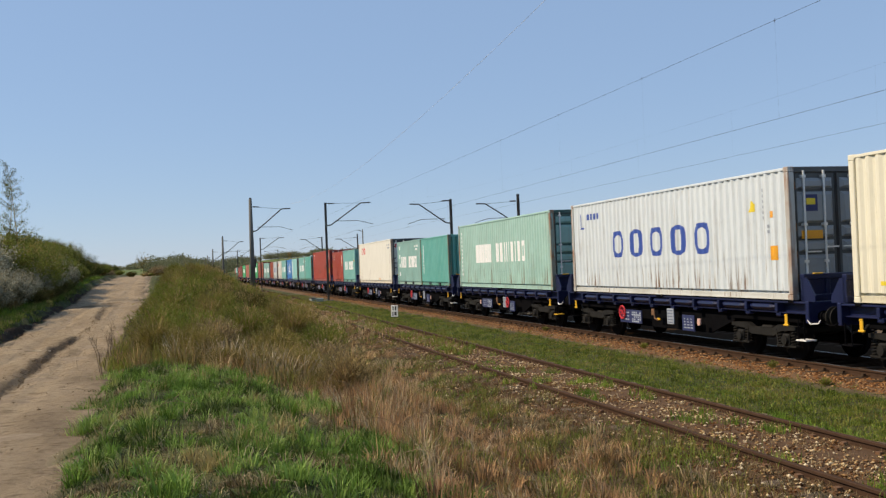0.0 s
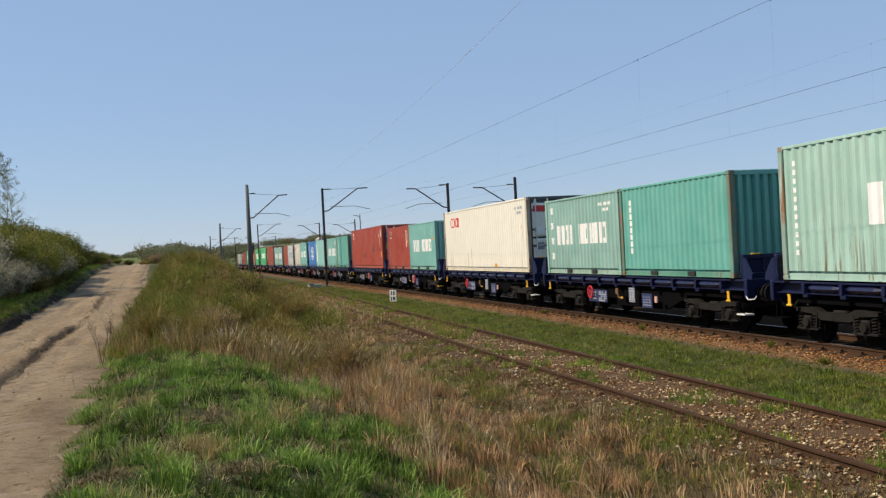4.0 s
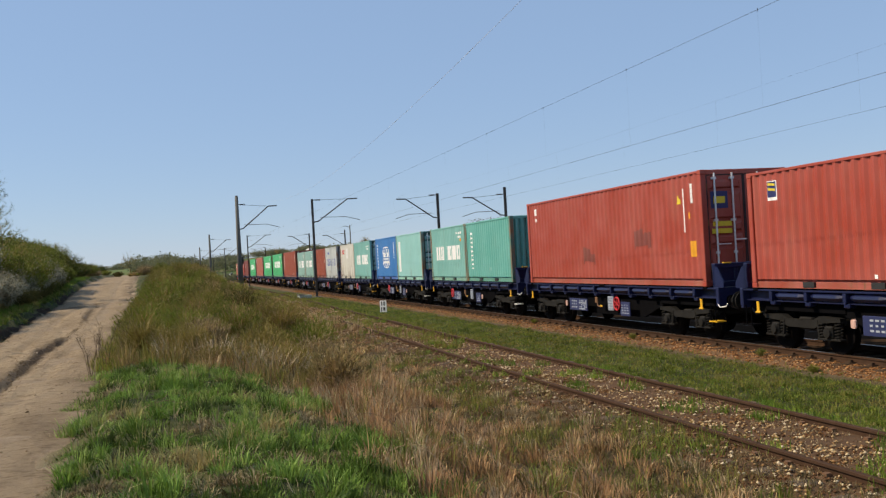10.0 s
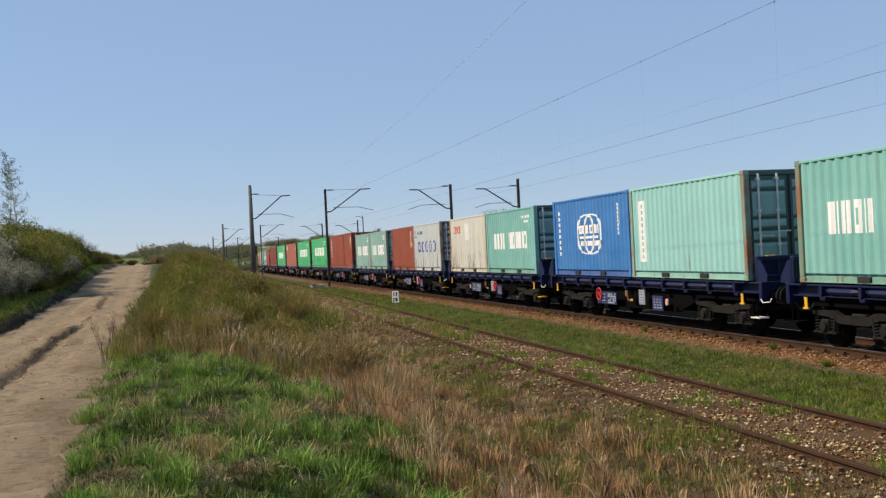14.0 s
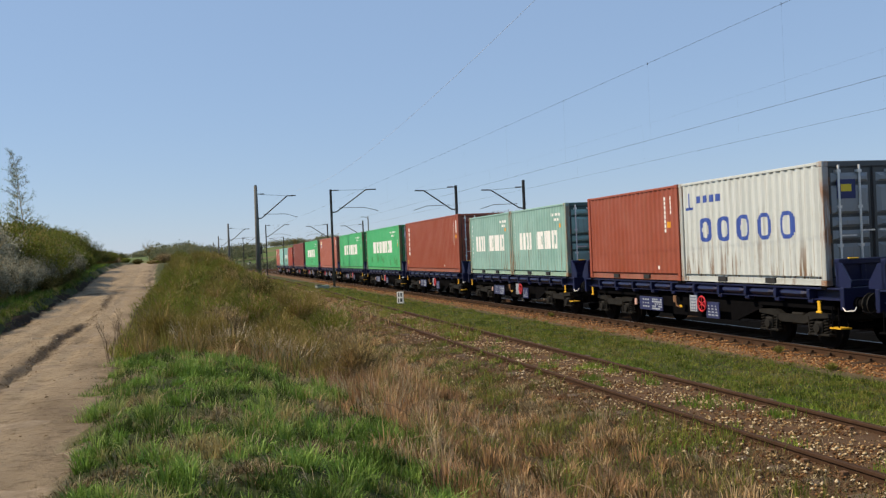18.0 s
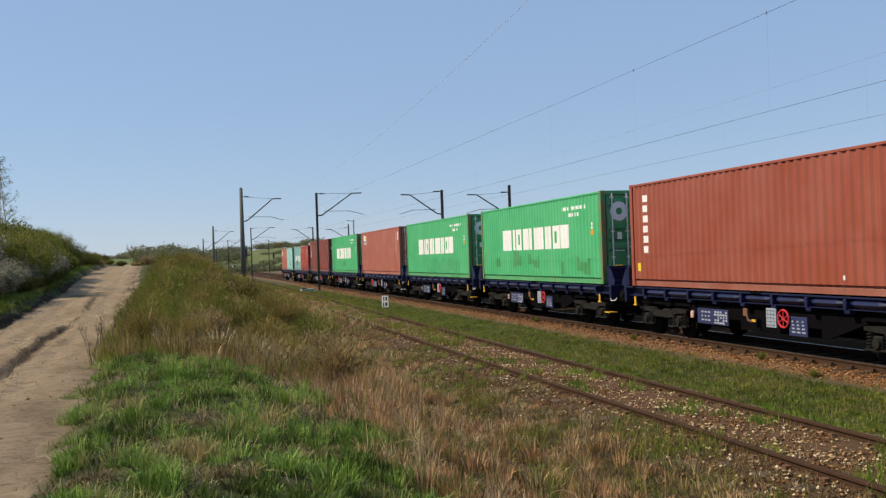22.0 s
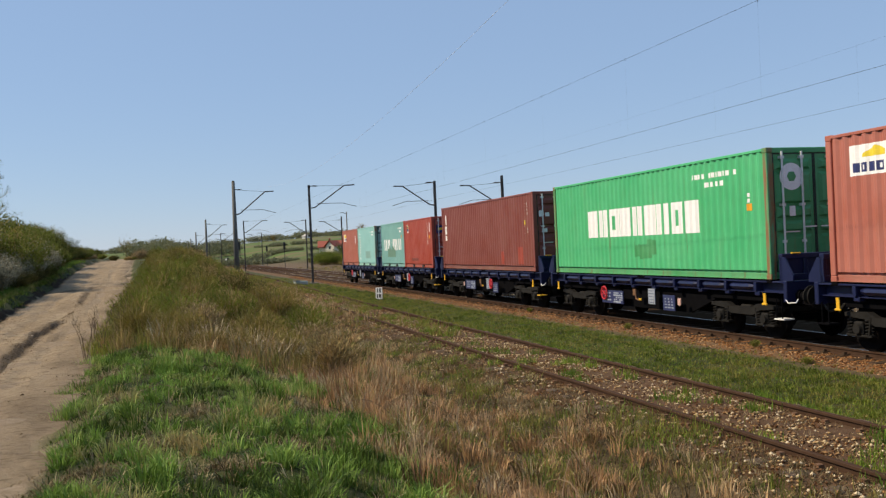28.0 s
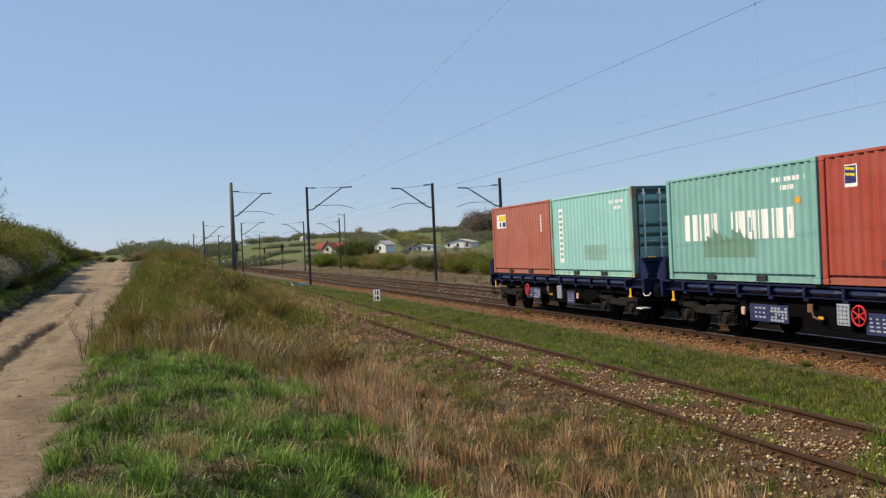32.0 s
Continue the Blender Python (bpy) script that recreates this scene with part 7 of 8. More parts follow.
# low olive scrub on the slope between the road and the siding
placed = []
tries = 0
while len(placed) < 150 and tries < 6000:
    tries += 1
    y = 15.5 + 80 * prng.random() ** 1.35
    lo = float(np.interp(y, [13, 16, 18, 21, 40, 95], [3.0, 1.9, -0.1, -0.85, -1.1, -1.6]))
    hi = float(np.interp(y, [13, 18, 22, 30, 45, 95], [2.6, 2.6, 2.9, 4.1, 4.8, 4.6]))
    x = prng.uniform(lo, hi)
    if any((x - a) ** 2 + (y - b) ** 2 < (0.42 + 0.012 * y) ** 2 for a, b in placed):
        continue
    placed.append((x, y))
    sx = prng.uniform(0.7, 1.15) * (0.80 if x > 3.6 else 1.0) * (0.6 if y < 20 else 0.85 if y < 26 else 1.0)
    mat = prng.choice([M_OCHRE, M_TWIG, M_OCHRE, M_DEAD] if y < 21 else [M_YELLOW_GREEN, M_OLIVE, M_OCHRE, M_OCHRE] if x < 1.0 else [M_OLIVE, M_OCHRE, M_OCHRE, M_OLIVE, M_BUSH, M_TWIG])
    plant(BROOM[prng.randrange(4)], x, y, sx, prng.uniform(0, 6.28), mat, "low olive-brown scrub shrub on the slope", "scrub on the slope", twig=prng.choice([M_TWIG, M_STRAW, M_TWIG]), sz=prng.uniform(0.75, 1.2))

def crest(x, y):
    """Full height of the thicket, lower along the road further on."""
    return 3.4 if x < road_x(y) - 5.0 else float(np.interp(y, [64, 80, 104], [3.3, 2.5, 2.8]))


# leafless tangles of pale twigs among the scrub
M_TUFT_SCRUB = tufted("olive_brown_scrub_grass", [(0.0, (0.10, 0.075, 0.03)), (0.3, (0.24, 0.20, 0.062)), (0.5, (0.33, 0.31, 0.075)), (0.66, (0.36, 0.25, 0.105)), (0.82, (0.52, 0.37, 0.175)), (1.0, (0.64, 0.46, 0.25))], 0.4, 0.7, 0.25)
tufts("scrub_grass", np.concatenate([spread_over(1150, -1.7, 3.2, 15.6, 46, 1.2), spread_over(350, 2.4, 4.6, 24, 60, 1.0)]), 26, (0.15, 0.40), (0.35, 0.85), 0.012, 0.42, M_TUFT_SCRUB, "tall olive and brown growth between the scrub", keep=lambda x, y: (x > road_edge(y) + 0.5) & (x > verge_edge(y) + 0.1) & (x < 2.7 + 0.09 * (y - 15)), tone=lambda x, y: 0.42 + 0.34 * (1 - smooth(19, 25, y)) + 0.2 * np.sin(x * 2.7 + y) * np.sin(y * 1.1))
TANGLE = shrub_mesh("tangle", 0.80, 0.80, 150, 500, 0.06, 91, 0.55, 0.1, 0.5)
for k, (x, y, sx) in enumerate(((1.36, 17.5, 1.05), (1.75, 17.2, 0.9), (0.85, 17.3, 0.8), (1.95, 18.1, 0.85), (1.1, 18.7, 0.9), (0.1, 19.6, 0.9), (2.9, 18.6, 0.8), (1.9, 21.5, 1.0))):
    plant(TANGLE, x, y, 0.9 * sx, 1.1 * k, M_OCHRE, "leafless tangle of brown twigs in the scrub", "dry tangles", "dry_shrub", "dry shrub", twig=M_TWIG)
# bleached bare twigs standing out of the tangle
BARE = shrub_mesh("bare_twigs", 0.78, 0.62, 46, 60, 0.05, 95, 0.25, 0.1, 0.5)
for k, (x, y) in enumerate(((1.45, 16.9), (1.8, 17.0), (1.1, 17.2), (0.5, 17.9), (2.15, 17.4), (-0.2, 18.6), (2.5, 18.3), (1.3, 18.4))):
    plant(BARE, x, y, 0.85, 0.8 * k, M_STICK, "bleached bare twigs at the front of the scrub", "bare twigs", "bare_twigs", "dry shrub", twig=M_STICK)
# arching bramble canes at the edge of the dry stems
for k, (x, y, a, l, top) in enumerate(((1.35, 9.6, 0.5, 1.1, 0.52), (2.3, 8.0, 2.2, 1.0, 0.45), (2.9, 7.2, 0.9, 0.9, 0.62), (3.3, 8.8, 2.7, 1.1, 0.50), (2.1, 11.0, 0.2, 1.2, 0.58), (3.9, 7.6, 1.3, 0.8, 0.52), (4.2, 9.4, 2.0, 0.9, 0.44), (2.6, 13.0, 2.9, 1.3, 0.60), (3.5, 11.5, 0.7, 1.1, 0.55), (2.9, 6.3, 1.8, 0.9, 0.5), (1.9, 14.6, 1.1, 1.2, 0.6), (-0.6, 11.7, 0.3, 0.7, 0.22))):
    g = random.Random(600 + k)
    cane = []
    for i in range(9):
        u = i / 8
        q = (x + l * u * math.cos(a) + g.uniform(-0.015, 0.015), y + l * u * math.sin(a) + g.uniform(-0.015, 0.015))
        cane.append((*q, float(siding_ground(*q)) - 0.02 + top * (math.sin(math.pi * min(1, 0.12 + 0.80 * u)) - 0.36 * (1 - u))))
    t = empty("bramble_cane", "long arching pale brown bramble cane in the dry stems", "bramble", "bramble canes")
    part("cane", Mesh().tube(cane, 0.0034, 5), M_CANE, t)
    twigs = Mesh()
    for i in range(2, 8):
        p = Vector(cane[i])
        twigs.rod(p, p + Vector((g.uniform(-0.09, 0.09), g.uniform(-0.09, 0.09), g.uniform(0.0, 0.10))), 0.003, 0.0015, 4, False)
    tagged(part("side_twigs", twigs, M_CANE, t), kind="stuff")
# thicket on the bank beyond the road
for k in range(84):
    row = k % 3
    y = 40 + 56 * (k / 84.0) ** 1.2 + prng.uniform(-0.8, 0.8) + 5 * row
    x = float(road_x(y)) - (float(np.interp(y, [42, 48, 58, 64], [3.9, 3.2, 3.2, 4.2])) if row == 0 else 4.0) - row * 1.9 + prng.uniform(-0.3, 0.3)
    mat = (M_BLOSSOM if prng.random() < 0.8 else M_BUSH) if row == 0 and y < 60 else M_BLOSSOM if row == 1 and y < 56 and prng.random() < 0.4 else prng.choice([M_BUSH, M_LEAF, M_OLIVE, M_OLIVE, M_OCHRE])
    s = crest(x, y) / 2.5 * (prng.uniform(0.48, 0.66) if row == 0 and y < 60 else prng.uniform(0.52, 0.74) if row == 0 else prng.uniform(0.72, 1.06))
    lab = {"off_white_blossom": "blackthorn bush in off-white blossom", "young_green_leaves": "dense green bush on the roadside bank"}.get(mat.name, "budding ochre-green bush on the roadside bank")
    plant(BUSH[prng.randrange(4)], x, y, s, prng.uniform(0, 6.28), mat, lab, "bushes on the bank", "bush", "bush")
for k, (x, y, tall_by) in enumerate(((-7.5, 50.5, 0.84), (-8.3, 53.0, 0.9), (-9.3, 58.0, 0.82), (-8.9, 66.0, 0.92), (-8.6, 78.0, 0.95), (-7.5, 59.5, 0.56), (-7.7, 63.5, 0.60), (-8.1, 68.0, 0.66))):
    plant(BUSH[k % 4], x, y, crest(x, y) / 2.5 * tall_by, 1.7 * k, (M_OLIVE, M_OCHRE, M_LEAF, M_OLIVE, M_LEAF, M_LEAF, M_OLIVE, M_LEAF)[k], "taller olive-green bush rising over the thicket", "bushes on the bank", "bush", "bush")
# dark low growth between the thicket and the road
for k in range(11):
    y = 46.5 + 1.55 * k + prng.uniform(-0.4, 0.4)
    plant(BUSH[prng.randrange(4)], float(road_x(y)) - prng.uniform(2.45, 2.75), y, prng.uniform(0.32, 0.44), prng.uniform(0, 6.28), prng.choice([M_BUSH, M_BUSH, M_LEAF]), "low dark olive bush at the edge of the dirt road", "bushes on the bank", "bush", "bush", sz=prng.uniform(0.8, 1.1))
# low scrub where the road dips out of sight
for k in range(80):
    y = prng.uniform(106, 165)
    x = float(road_x(y)) + (prng.uniform(2.6, 8.0) if k % 3 == 0 and y < 140 else prng.uniform(-8.0, -2.6) if y < 140 else prng.uniform(-9, 9))
    plant(BUSH[prng.randrange(4)], x, y, prng.uniform(0.34, 0.58), prng.uniform(0, 6.28), prng.choice([M_OCHRE, M_BUSH, M_OLIVE, M_DEAD, M_TWIG]), "low brownish scrub bush at the end of the dirt road", "scrub at the road's end", "bush", "bush", sz=prng.uniform(0.5, 0.8))
for k in range(16):
    y = 74 + 2.6 * k + prng.uniform(-0.8, 0.8)
    plant(BUSH[prng.randrange(4)], float(road_x(y)) - prng.uniform(2.9, 3.7), y, prng.uniform(0.5, 0.72), prng.uniform(0, 6.28), prng.choice([M_BUSH, M_OLIVE, M_LEAF]), "dark olive bush close to the edge of the road", "bushes on the bank", "bush", "bush", sz=0.9)
# the thicket goes on along the bank
for k, (x, y) in enumerate(((-9.6, 39.5), (-9.4, 37.0), (-9.9, 34.0), (-9.3, 31.0), (-9.6, 28.0), (-9.2, 25.0), (-9.7, 22.0), (-9.1, 19.0))):
    plant(BUSH[k % 4], x, y, 1.22, 0.9 * k, (M_BUSH, M_OLIVE, M_LEAF)[k % 3], "dense olive-green bush on the roadside bank", "bushes on the bank", "bush", "bush")
for k in range(14):
    y = 95 + 8 * k + prng.uniform(-3, 3)
    plant(BUSH[prng.randrange(4)], float(road_x(y)) - 4.5 - prng.uniform(0, 4), y, prng.uniform(0.5, 0.8), prng.uniform(0, 6.28), prng.choice([M_LEAF, M_OLIVE, M_OCHRE]), "bush beside the dirt road further on", "bushes on the bank", "bush", "bush")


def limb(m, p, d, length, r, depth, g, tips):
    n = 3
    for i in range(n):
        q = p + d * (length / n)
        m.rod(p, q, r * (1 - i / n * 0.45), r * (1 - (i + 1) / n * 0.45), 6 if depth else 5, False)
        p, d = q, (d + Vector((g.uniform(-1, 1), g.uniform(-1, 1), g.uniform(-0.2, 0.5))) * 0.13).normalized()
        tips.append(p.copy())
        if depth < 2:
            for _ in range(2 if depth == 0 else 1):
                e = (d * 0.7 + Vector((g.uniform(-1, 1), g.uniform(-1, 1), g.uniform(-0.1, 0.8))) * 0.8).normalized()
                limb(m, p, e, length * g.uniform(0.32, 0.5), r * 0.4, depth + 1, g, tips)


def slim_tree(x, y, h, seed, leafn, label, mat):
    g = random.Random(seed)
    t = empty("tree", label, "tree")
    t.matrix_basis = pose(x, y, float(land(x, y)))
    m, tips = Mesh(), []
    p, d = Vector((0, 0, -0.1)), Vector((0.03, 0, 1)).normalized()
    n = 24
    for i in range(n):
        q = p + d * (h / n)
        m.rod(p, q, 0.045 * (1 - i / n * 0.85), 0.045 * (1 - (i + 1) / n * 0.85), 6, False)
        p, d = q, (d + Vector((g.uniform(-0.06, 0.06), g.uniform(-0.06, 0.06), 0.03))).normalized()
        if i >= 4:
            for _ in range(g.choice((1, 2, 3))):
                e = Vector((g.uniform(-1, 1), g.uniform(-1, 1), g.uniform(0.3, 0.9))).normalized()
                limb(m, p, e, h * g.uniform(0.07, 0.19) * (1.15 - i / n * 0.8), 0.011, 1, g, tips)
    part("trunk", m, M_TWIG, t, "thin bare trunk and limbs")
    gg = np.random.default_rng(seed)
    lv, lf = [], []
    for _ in range(leafn):
        q = np.array(tips[gg.integers(len(tips))]) + gg.normal(0, 0.07, 3)
        dd = gg.normal(0, 1, 3)
        dd /= np.linalg.norm(dd)
        e = np.cross(dd, gg.normal(0, 1, 3))
        e /= np.linalg.norm(e) + 1e-6
        l = gg.uniform(0.03, 0.07)
        k = len(lv)
        lv += [q, q + dd * l * 0.5 + e * l * 0.35, q + dd * l, q + dd * l * 0.5 - e * l * 0.35]
        lf.append((k, k + 1, k + 2, k + 3))
    part("crown", soup("crown", lv, lf, mat), mat, t, "sparse young leaves")
    return t


slim_tree(-8.9, 56.0, 7.1, 3, 3200, "slender young tree with sparse spring leaves above the bushes", M_LEAF)
slim_tree(-9.9, 58.0, 6.4, 8, 2200, "slender young tree with sparse spring leaves above the bushes", M_OLIVE)

# tall dry stalks by the road
for k, (x, y) in enumerate(((-1.45, 20.5), (-1.75, 22.0), (-1.35, 23.2), (-1.6, 19.2), (-1.2, 21.6))):
    g = random.Random(40 + k)
    m = Mesh()
    for _ in range(4):
        h, a = g.uniform(0.5, 1.05), g.uniform(0, 6.28)
        p = Vector((g.uniform(-0.1, 0.1), g.uniform(-0.1, 0.1), -0.03))
        q = p + Vector((0.12 * math.cos(a), 0.12 * math.sin(a), h * 0.6))
        r = q + Vector((0.14 * math.cos(a + 0.5), 0.14 * math.sin(a + 0.5), h * 0.4))
        m.rod(p, q, 0.0065, 0.005, 5, False).rod(q, r, 0.005, 0.003, 5, False)
        for u in (0.1, 0.25, 0.4, 0.55, 0.7, 0.82, 0.93):
            b = q.lerp(r, u)
            m.rod(b, b + Vector((g.uniform(-0.12, 0.12), g.uniform(-0.12, 0.12), g.uniform(0.06, 0.18))), 0.0035, 0.002, 4, False)
    t = empty("dry_stalk", "tall dry brown stalks at the edge of the dirt road", "dry plant", "dry stalks")
    t.matrix_basis = pose(x, y, float(land(x, y)))
    part("stalk", m, M_STALK, t)
stick = empty("stick", "pale dry stick lying across the rut of the road", "stick")
part("shaft", Mesh().tube([(-4.05, 25.6, float(land(-3.6, 25.8)) + 0.16), (-3.8, 25.75, float(land(-3.6, 25.8)) + 0.15), (-3.45, 25.7, float(land(-3.6, 25.8)) + 0.13)], 0.012, 6), M_STICK, stick)
# weeds at the foot of the main line
for k, (x, y) in enumerate(((12.35, 18.6), (12.2, 24.5), (12.5, 33.0), (11.9, 16.2))):
    t = plant(BROOM[k % 4], x, y, 0.17, 1.3 * k, M_YELLOW_GREEN, "small green weed on the ballast shoulder", "weeds on the ballast", "weed", "weed", z=float(shoulder_z(np.array(x), y)))

# scrub beyond the far tracks
for k in range(90):
    y = 62 + 150 * (k / 90.0) ** 1.1 + prng.uniform(-2, 2)
    x = 29.0 + prng.uniform(-1.0, 6.5) + 0.01 * (y - 66)
    s = prng.uniform(0.4, 1.15)
    plant(HEDGE[prng.randrange(3)], x, y, s, prng.uniform(0, 6.28), prng.choice([M_OLIVE, M_OCHRE, M_BUSH, M_TWIG, M_LEAF] if y > 95 else [M_OLIVE, M_YELLOW_GREEN, M_OCHRE, M_TWIG]), "olive-green bush beyond the far tracks", "bushes beyond the tracks", "bush", "bush", sz=0.95)


def far_clumps(name, spots, label, material, leaf=0.9):
    """Crowns of distant trees, each a loose heap of small leaf clumps."""
    v, f = [], []
    g = np.random.default_rng(77)
    for x, y, h, r in spots:
        z0 = float(land(x, y))
        n = 700
        p = g.normal(0, 1, (n, 3))
        p /= np.linalg.norm(p, axis=1)[:, None] + 1e-6
        p *= g.uniform(0.5, 1.0, (n, 1)) * [r, r, h * 0.5]
        p += [x, y, z0 + h * 0.52]
        p += g.normal(0, 0.09 * r, (n, 3))
        d = g.normal(0, 1, (n, 3)) * leaf * r * 0.085
        e = g.normal(0, 1, (n, 3)) * leaf * r * 0.085
        k = len(v) * 1
        q = np.stack([p, p + d * 0.5 + e * 0.5, p + d, p + d * 0.5 - e * 0.5], 1).reshape(-1, 3)
        f += [(k + 4 * i, k + 4 * i + 1, k + 4 * i + 2, k + 4 * i + 3) for i in range(n)]
        v += q.tolist()
    return tagged(new(name, soup(name, v, f, material)), label, "trees", kind="stuff")


def polar(az, r):
    return r * math.sin(radians(az)), r * math.cos(radians(az))


spots = []
for k in range(150):                       # ridge line woods
    az = prng.uniform(-9, 26)
    x, y = polar(az, prng.uniform(560, 640))
    big = 1.0 if az < 4 else 1.25 if az < 9 else 1.0
    spots.append((x, y, prng.uniform(1.6, 3.6) * big, prng.uniform(2.5, 6)))
for k in range(40):                        # darker wood beyond the masts
    az = prng.uniform(-2.5, 3.0)
    x, y = polar(az, prng.uniform(380, 470))
    spots.append((x, y, prng.uniform(2.5, 5) * (1.45 if az < 0.8 else 1.0), prng.uniform(3, 6)))
for k in range(60):                        # low hedgerows across the fields
    az = prng.uniform(2.0, 11.5)
    x, y = polar(az, prng.choice((270, 345, 430)) + prng.uniform(-3, 3))
    spots.append((x, y, prng.uniform(0.5, 1.1) * (1.6 if az < 4 else 1.0), prng.uniform(2.0, 5.0)))
for k in range(9):                         # tall bushes before the red-roofed house and beside it
    az, y = (prng.uniform(8.4, 9.5), prng.uniform(185, 205)) if k < 5 else (prng.uniform(10.2, 11.4), prng.uniform(205, 225))
    plant(HEDGE[k % 3], y * math.tan(radians(az)), y, prng.uniform(1.0, 1.35) if k < 5 else prng.uniform(1.9, 2.6), prng.uniform(0, 6.28), M_YELLOW_GREEN if k < 5 else M_LEAF, "tall green bush near the red-roofed house", "bushes beyond the tracks", "bush", "bush")
gardens, dark = [], []
for k in range(64):                       # rise with gardens
    az = prng.uniform(9.9, 26)
    x, y = polar(az, prng.uniform(320, 470))
    (gardens if prng.random() < (0.75 if 13.5 < az < 16.5 else 0.3) else spots).append((x, y, prng.uniform(2.2, 5.0), prng.uniform(2.5, 5)))
for k in range(13):
    x, y = polar(prng.uniform(10.2, 20), prng.uniform(270, 282))
    (gardens if prng.random() < 0.3 else dark).append((x, y, prng.uniform(1.4, 3.0), prng.uniform(1.0, 1.9)))
for k in range(46):                        # wooded hump
    x, y = polar(prng.uniform(17.4, 21.5), prng.uniform(410, 450))
    dark.append((x, y, prng.uniform(8.5, 12.5) * (0.8 if x / y < 0.318 else 1.0), prng.uniform(3.5, 5.5)))
for az, h in ((17.05, 7.5), (17.2, 6.0)):
    x, y = polar(az, 345)
    dark.append((x, y, h, 1.6))
tufts("yard_grass", spread_over(900, 20.2, 30.0, 45, 170, 1.0), 12, (0.2, 0.6), (0.10, 0.36), 0.035, 0.8, M_TUFT_SCRUB, "dry and olive grass growing over the far yard")
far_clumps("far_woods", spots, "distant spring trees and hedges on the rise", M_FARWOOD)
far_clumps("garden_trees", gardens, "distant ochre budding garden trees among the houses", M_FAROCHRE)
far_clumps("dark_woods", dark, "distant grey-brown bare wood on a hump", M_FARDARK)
# lone bare trees on the skyline
for az, r, h in ((-2.6, 420, 7.6), (10.9, 560, 6.5), (5.7, 540, 4.0)):
    x, y = polar(az, r)
    t = empty("bare_tree", "distant leafless tree on the skyline", "tree", "lone trees")
    t.matrix_basis = pose(x, y, float(land(x, y)) - 0.2)
    m, tips = Mesh(), []
    g = random.Random(int(r))
    m.rod((0, 0, 0), (0, 0, h * 0.35), 0.28, 0.22, 7, False)
    for _ in range(38):
        e = Vector((g.uniform(-1, 1), g.uniform(-1, 1), g.uniform(0.1, 1.6))).normalized()
        limb(m, Vector((0, 0, h * g.uniform(0.22, 0.42))), e, h * g.uniform(0.36, 0.56) * (0.75 + 0.35 * e.z), 0.085, 0, g, tips)
    part("trunk", m, M_TWIG, t, "bare trunk and branches")
# ---- houses on the rise, posts and odds and ends ----
M_ROOF = plain("red_roof_tiles", (0.34, 0.085, 0.05), 0.8, 0, 0.2, 0.5)
M_PLASTER = plain("cream_house_plaster", (0.66, 0.60, 0.48), 0.85, 0, 0.08, 0.6)
M_GREYROOF = plain("grey_sheet_roof", (0.46, 0.44, 0.41), 0.7, 0, 0.15, 0.6)
M_GLASS = plain("dark_window_glass", (0.03, 0.035, 0.04), 0.15, 0, 0.1)


def house(x, y, w, d, h, rh, turn, wall, roof, label, windows=3, category="house", z=None):
    t = empty("house", label, category, "houses on the rise")
    t.matrix_basis = pose(x, y, float(land(x, y)) - 0.2 if z is None else z, 0, 0, turn)
    part("wall", Mesh().box(-w / 2, w / 2, -d / 2, d / 2, 0, h), wall, t)
    m = Mesh().prism([(-w / 2, h), (0, h + rh * 0.96), (w / 2, h)], -d / 2 + 0.02, d / 2 - 0.02)
    part("gable", m, wall, t)
    o = 0.4
    m = Mesh()
    for s in (-1, 1):
        m.face((s * (w / 2 + o), -d / 2 - o, h - 0.3), (0, -d / 2 - o, h + rh), (0, d / 2 + o, h + rh), (s * (w / 2 + o), d / 2 + o, h - 0.3))
        m.face((s * (w / 2 + o), -d / 2 - o, h - 0.1), (0, -d / 2 - o, h + rh + 0.2), (0, d / 2 + o, h + rh + 0.2), (s * (w / 2 + o), d / 2 + o, h - 0.1))
    roof_ob = part("roof", m, roof, t)
    if category == "house" and roof is M_ROOF:
        part("chimney", Mesh().box(0.4, 0.9, 0.5, 1.0, h + rh * 0.5, h + rh + 0.9), M_ROOF, roof_ob)
    for k in range(windows):
        a = -w / 2 + (k + 0.5) * w / windows
        wd = part("window", Mesh().box(a - 0.5, a + 0.5, -d / 2 - 0.04, -d / 2 + 0.02, 0.9, 2.1), M_WHITE, t, "white window frame")
        part("pane", Mesh().box(a - 0.42, a + 0.42, -d / 2 - 0.06, -d / 2 - 0.03, 0.98, 2.02), M_GLASS, wd)
    return t


house(46.2, 287, 5.0, 8.0, 1.8, 1.6, 81, M_PLASTER, M_ROOF, "cream house with a red tiled roof", 2, z=2.2)
house(45.8, 283.0, 3.2, 3.2, 2.0, 1.4, -48, M_PLASTER, M_ROOF, "cream gabled front of the red-roofed house", 1, "annexe", z=2.2)
house(63.6, 290, 4.6, 4, 2.6, 1.0, -55, M_WHITE, M_GREYROOF, "small white house among garden trees", 1, z=2.0)
house(75.8, 290, 9.5, 4, 2.3, 0.5, -42, M_WHITE, M_GREYROOF, "long low white building with a grey roof", 3, "shed", z=1.3)
house(91.6, 300, 10, 5, 2.4, 0.9, -45, M_WHITE, M_GREYROOF, "white building with a pale grey roof", 3, "shed", z=2.0)
house(73.0, 545, 3.6, 3.4, 1.5, 0.9, 20, M_WHITE, M_GREYROOF, "distant white house on the skyline", 2)
for k, (az, r) in enumerate(((2.2, 330), (3.0, 345))):
    x, y = polar(az, r)
    house(x, y, 2.4, 2.0, 1.2, 0.3, 10 * k, M_WHITE, M_GREYROOF, "small far pale building beyond the field", 1, "shed")

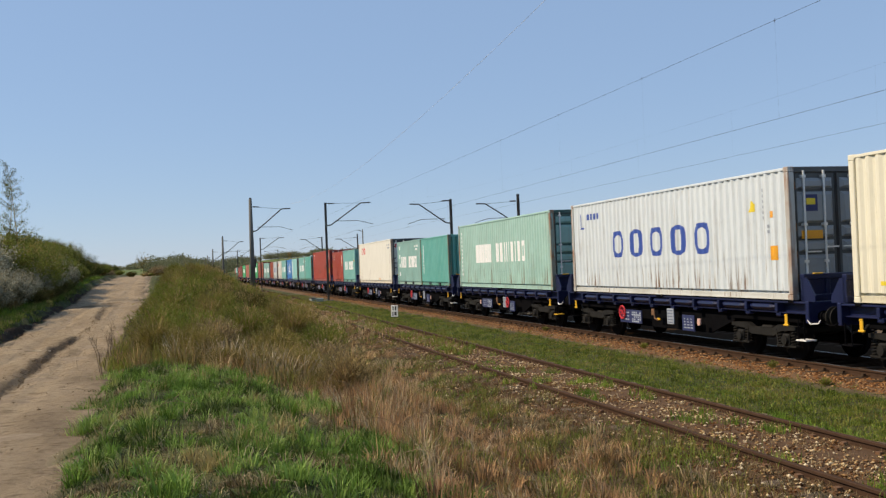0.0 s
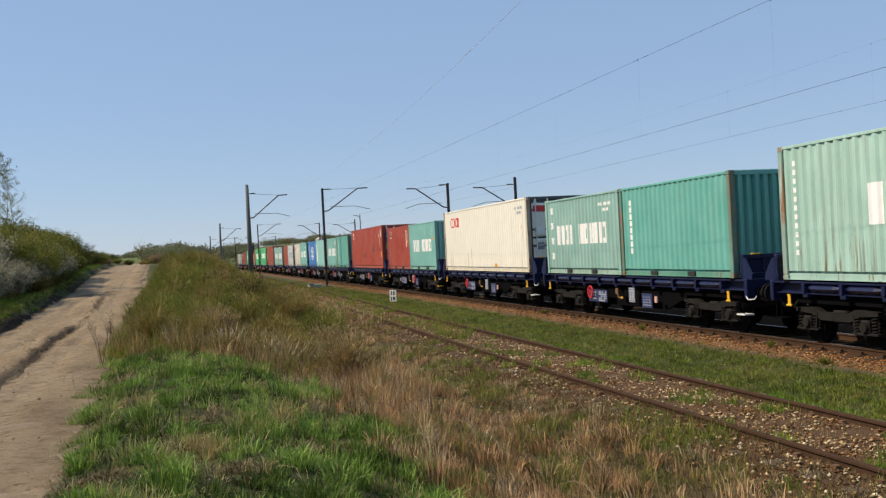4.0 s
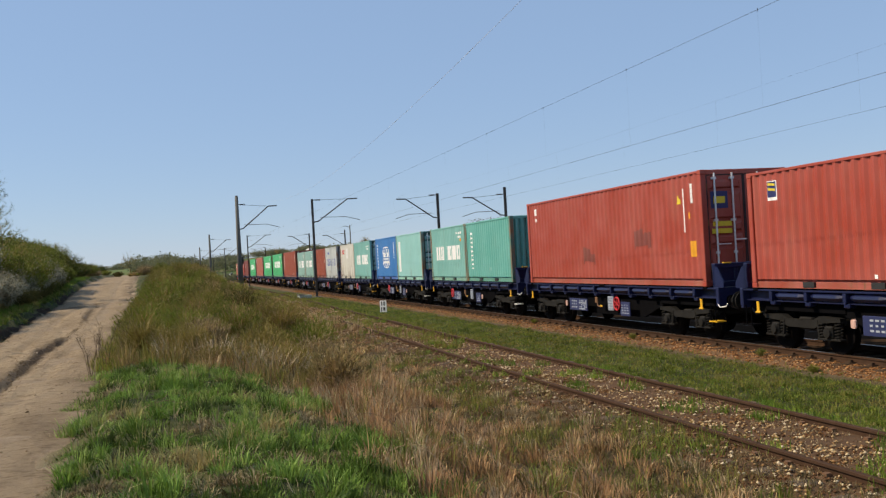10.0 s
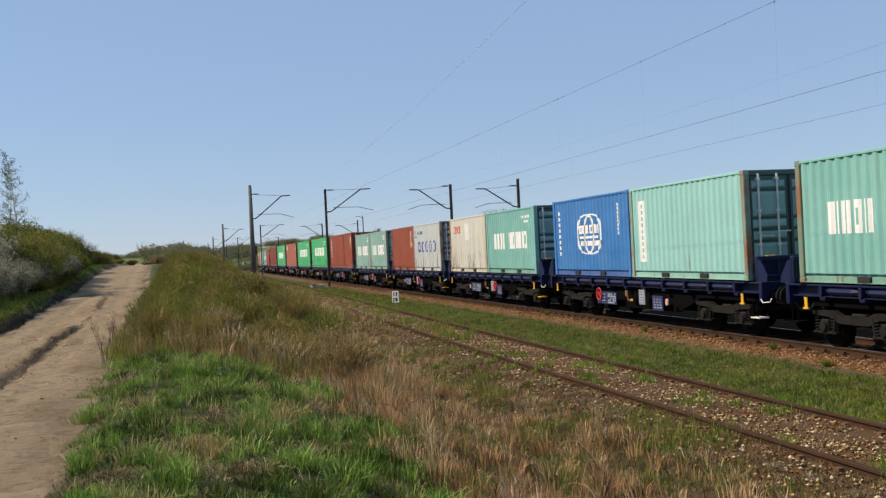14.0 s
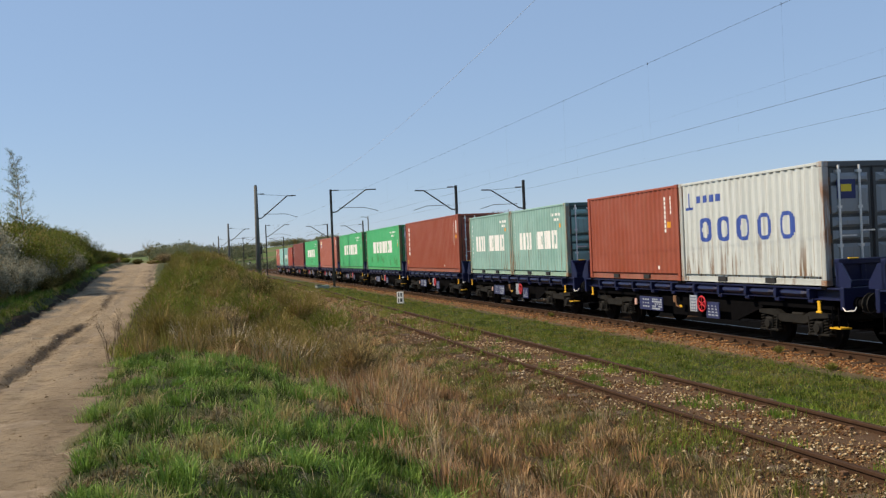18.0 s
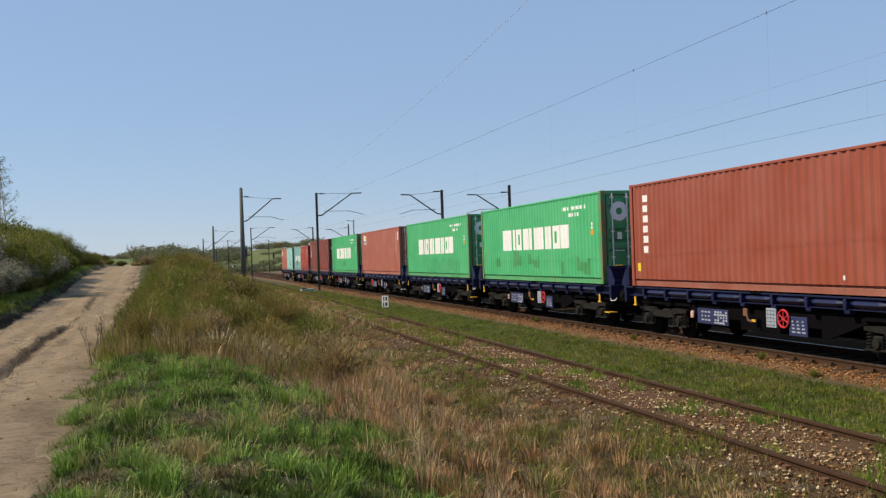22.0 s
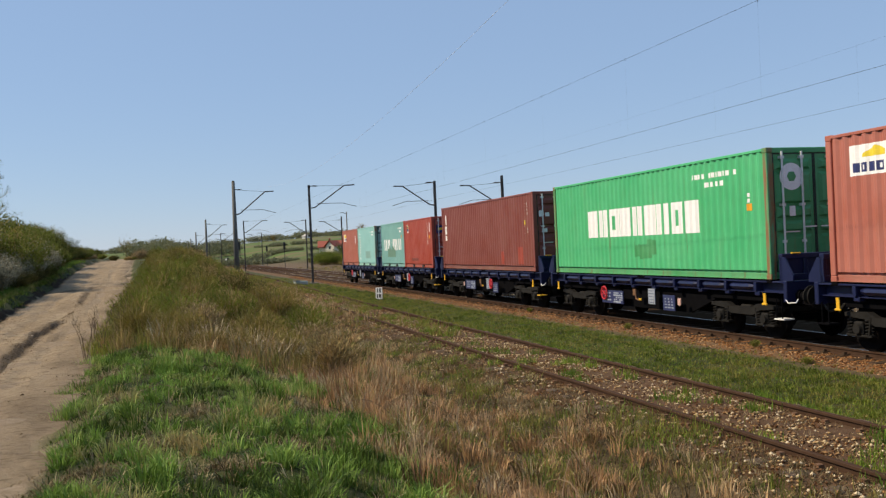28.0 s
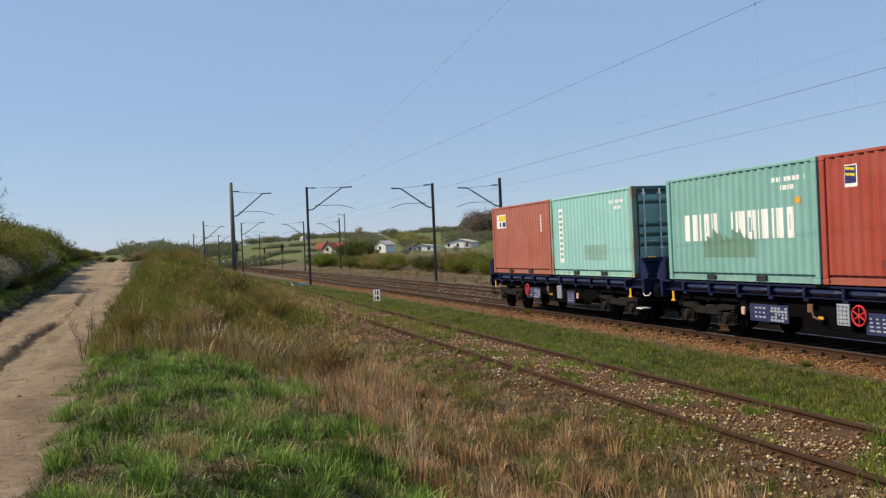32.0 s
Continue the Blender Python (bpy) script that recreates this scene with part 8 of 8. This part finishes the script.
sign = empty("distance_post", "small white distance post with dark bars", "marker post")
sign.matrix_basis = pose(10.15, 48.6, float(land(10.15, 48.6)), 0, 0, -38)
part("post", Mesh().box(-0.06, 0.06, 0.02, 0.10, -0.1, 0.62, 0.01), M_CONCRETE, sign)
part("plate", Mesh().box(-0.19, 0.19, -0.03, 0.02, 0.04, 0.64, 0.012), M_WHITE, sign, "white plate")
part("plate_bars", Mesh().box(-0.10, -0.04, -0.035, -0.029, 0.38, 0.60).box(0.03, 0.11, -0.035, -0.029, 0.38, 0.60).box(-0.12, -0.06, -0.035, -0.029, 0.08, 0.30).box(0.0, 0.12, -0.035, -0.029, 0.12, 0.30), M_BLACK, sign, "dark bars")
pipe = empty("concrete_trough", "pale grey-green concrete block lying by a mast", "concrete block")
pipe.matrix_basis = pose(10.1, 79.6, float(land(10.1, 79.6)) + 0.02, 0, 0, 12)
part("slab", Mesh().box(-0.6, 0.45, -0.3, 0.3, 0, 0.28, 0.03), plain("greenish_concrete", (0.36, 0.40, 0.37), 0.9, 0, 0.25, 3.0), pipe)
part("cap", Mesh().box(-0.65, -0.2, -0.33, 0.33, 0.28, 0.36, 0.02), M_CONCRETE, pipe)
for k, (x, y) in enumerate(((9.6, 150), (19.5, 176), (21.5, 232))):
    sg = empty("signal_post", "dark railway signal on a slim post", "railway signal", "signals")
    sg.matrix_basis = pose(x, y, -0.25)
    part("post", Mesh().rod((0, 0, 0), (0, 0, 4.6), 0.06, 0.06, 8), M_STEEL_DARK, sg)
    hd = part("signal_head", Mesh().box(-0.2, 0.2, -0.08, 0.08, 3.5, 4.8, 0.04), M_BLACK, sg)
    part("hood", Mesh().rod((0, -0.08, 4.4), (0, -0.28, 4.4), 0.10, 0.10, 10, False).rod((0, -0.08, 3.9), (0, -0.28, 3.9), 0.10, 0.10, 10, False), M_BLACK, hd)

# ---- what moves ----
def motions():
    times = [2.0 * k for k in range(17)]
    for k, w in enumerate(WAGONS):
        walk(w, [(t, pose(XC, FIRST + PITCH * k - run_on(t), 0)) for t in times])
    for c, y0, z in TRAIN:
        walk(c, [(t, pose(XC, y0 - run_on(t), z)) for t in times])
    # the wheels roll on the rails: the axles of one wagon are keyed, the other wagons' axles roll alike
    spin = [k / 15 for k in range(481)]
    for ax, y in WHEELS[:4]:
        walk(ax, [(t, pose(0, y, 0.46) @ Matrix.Rotation(run_on(t) / 0.46, 4, "X")) for t in spin])
    lead = [[a for a in b.children if a.name.startswith("wheelset")] for b in WAGON.children if b.name.startswith("bogie")]
    for w in WAGONS[1:]:
        for axles, b in zip(lead, [b for b in w.children if b.name.startswith("bogie")]):
            for a, o in zip(axles, [q for q in b.children if q.name.startswith("wheelset")]):
                o.rotation_mode = "QUATERNION"
                o.animation_data_create()
                o.animation_data.action = a.animation_data.action
                o.animation_data.action_slot = a.animation_data.action_slot


motions()
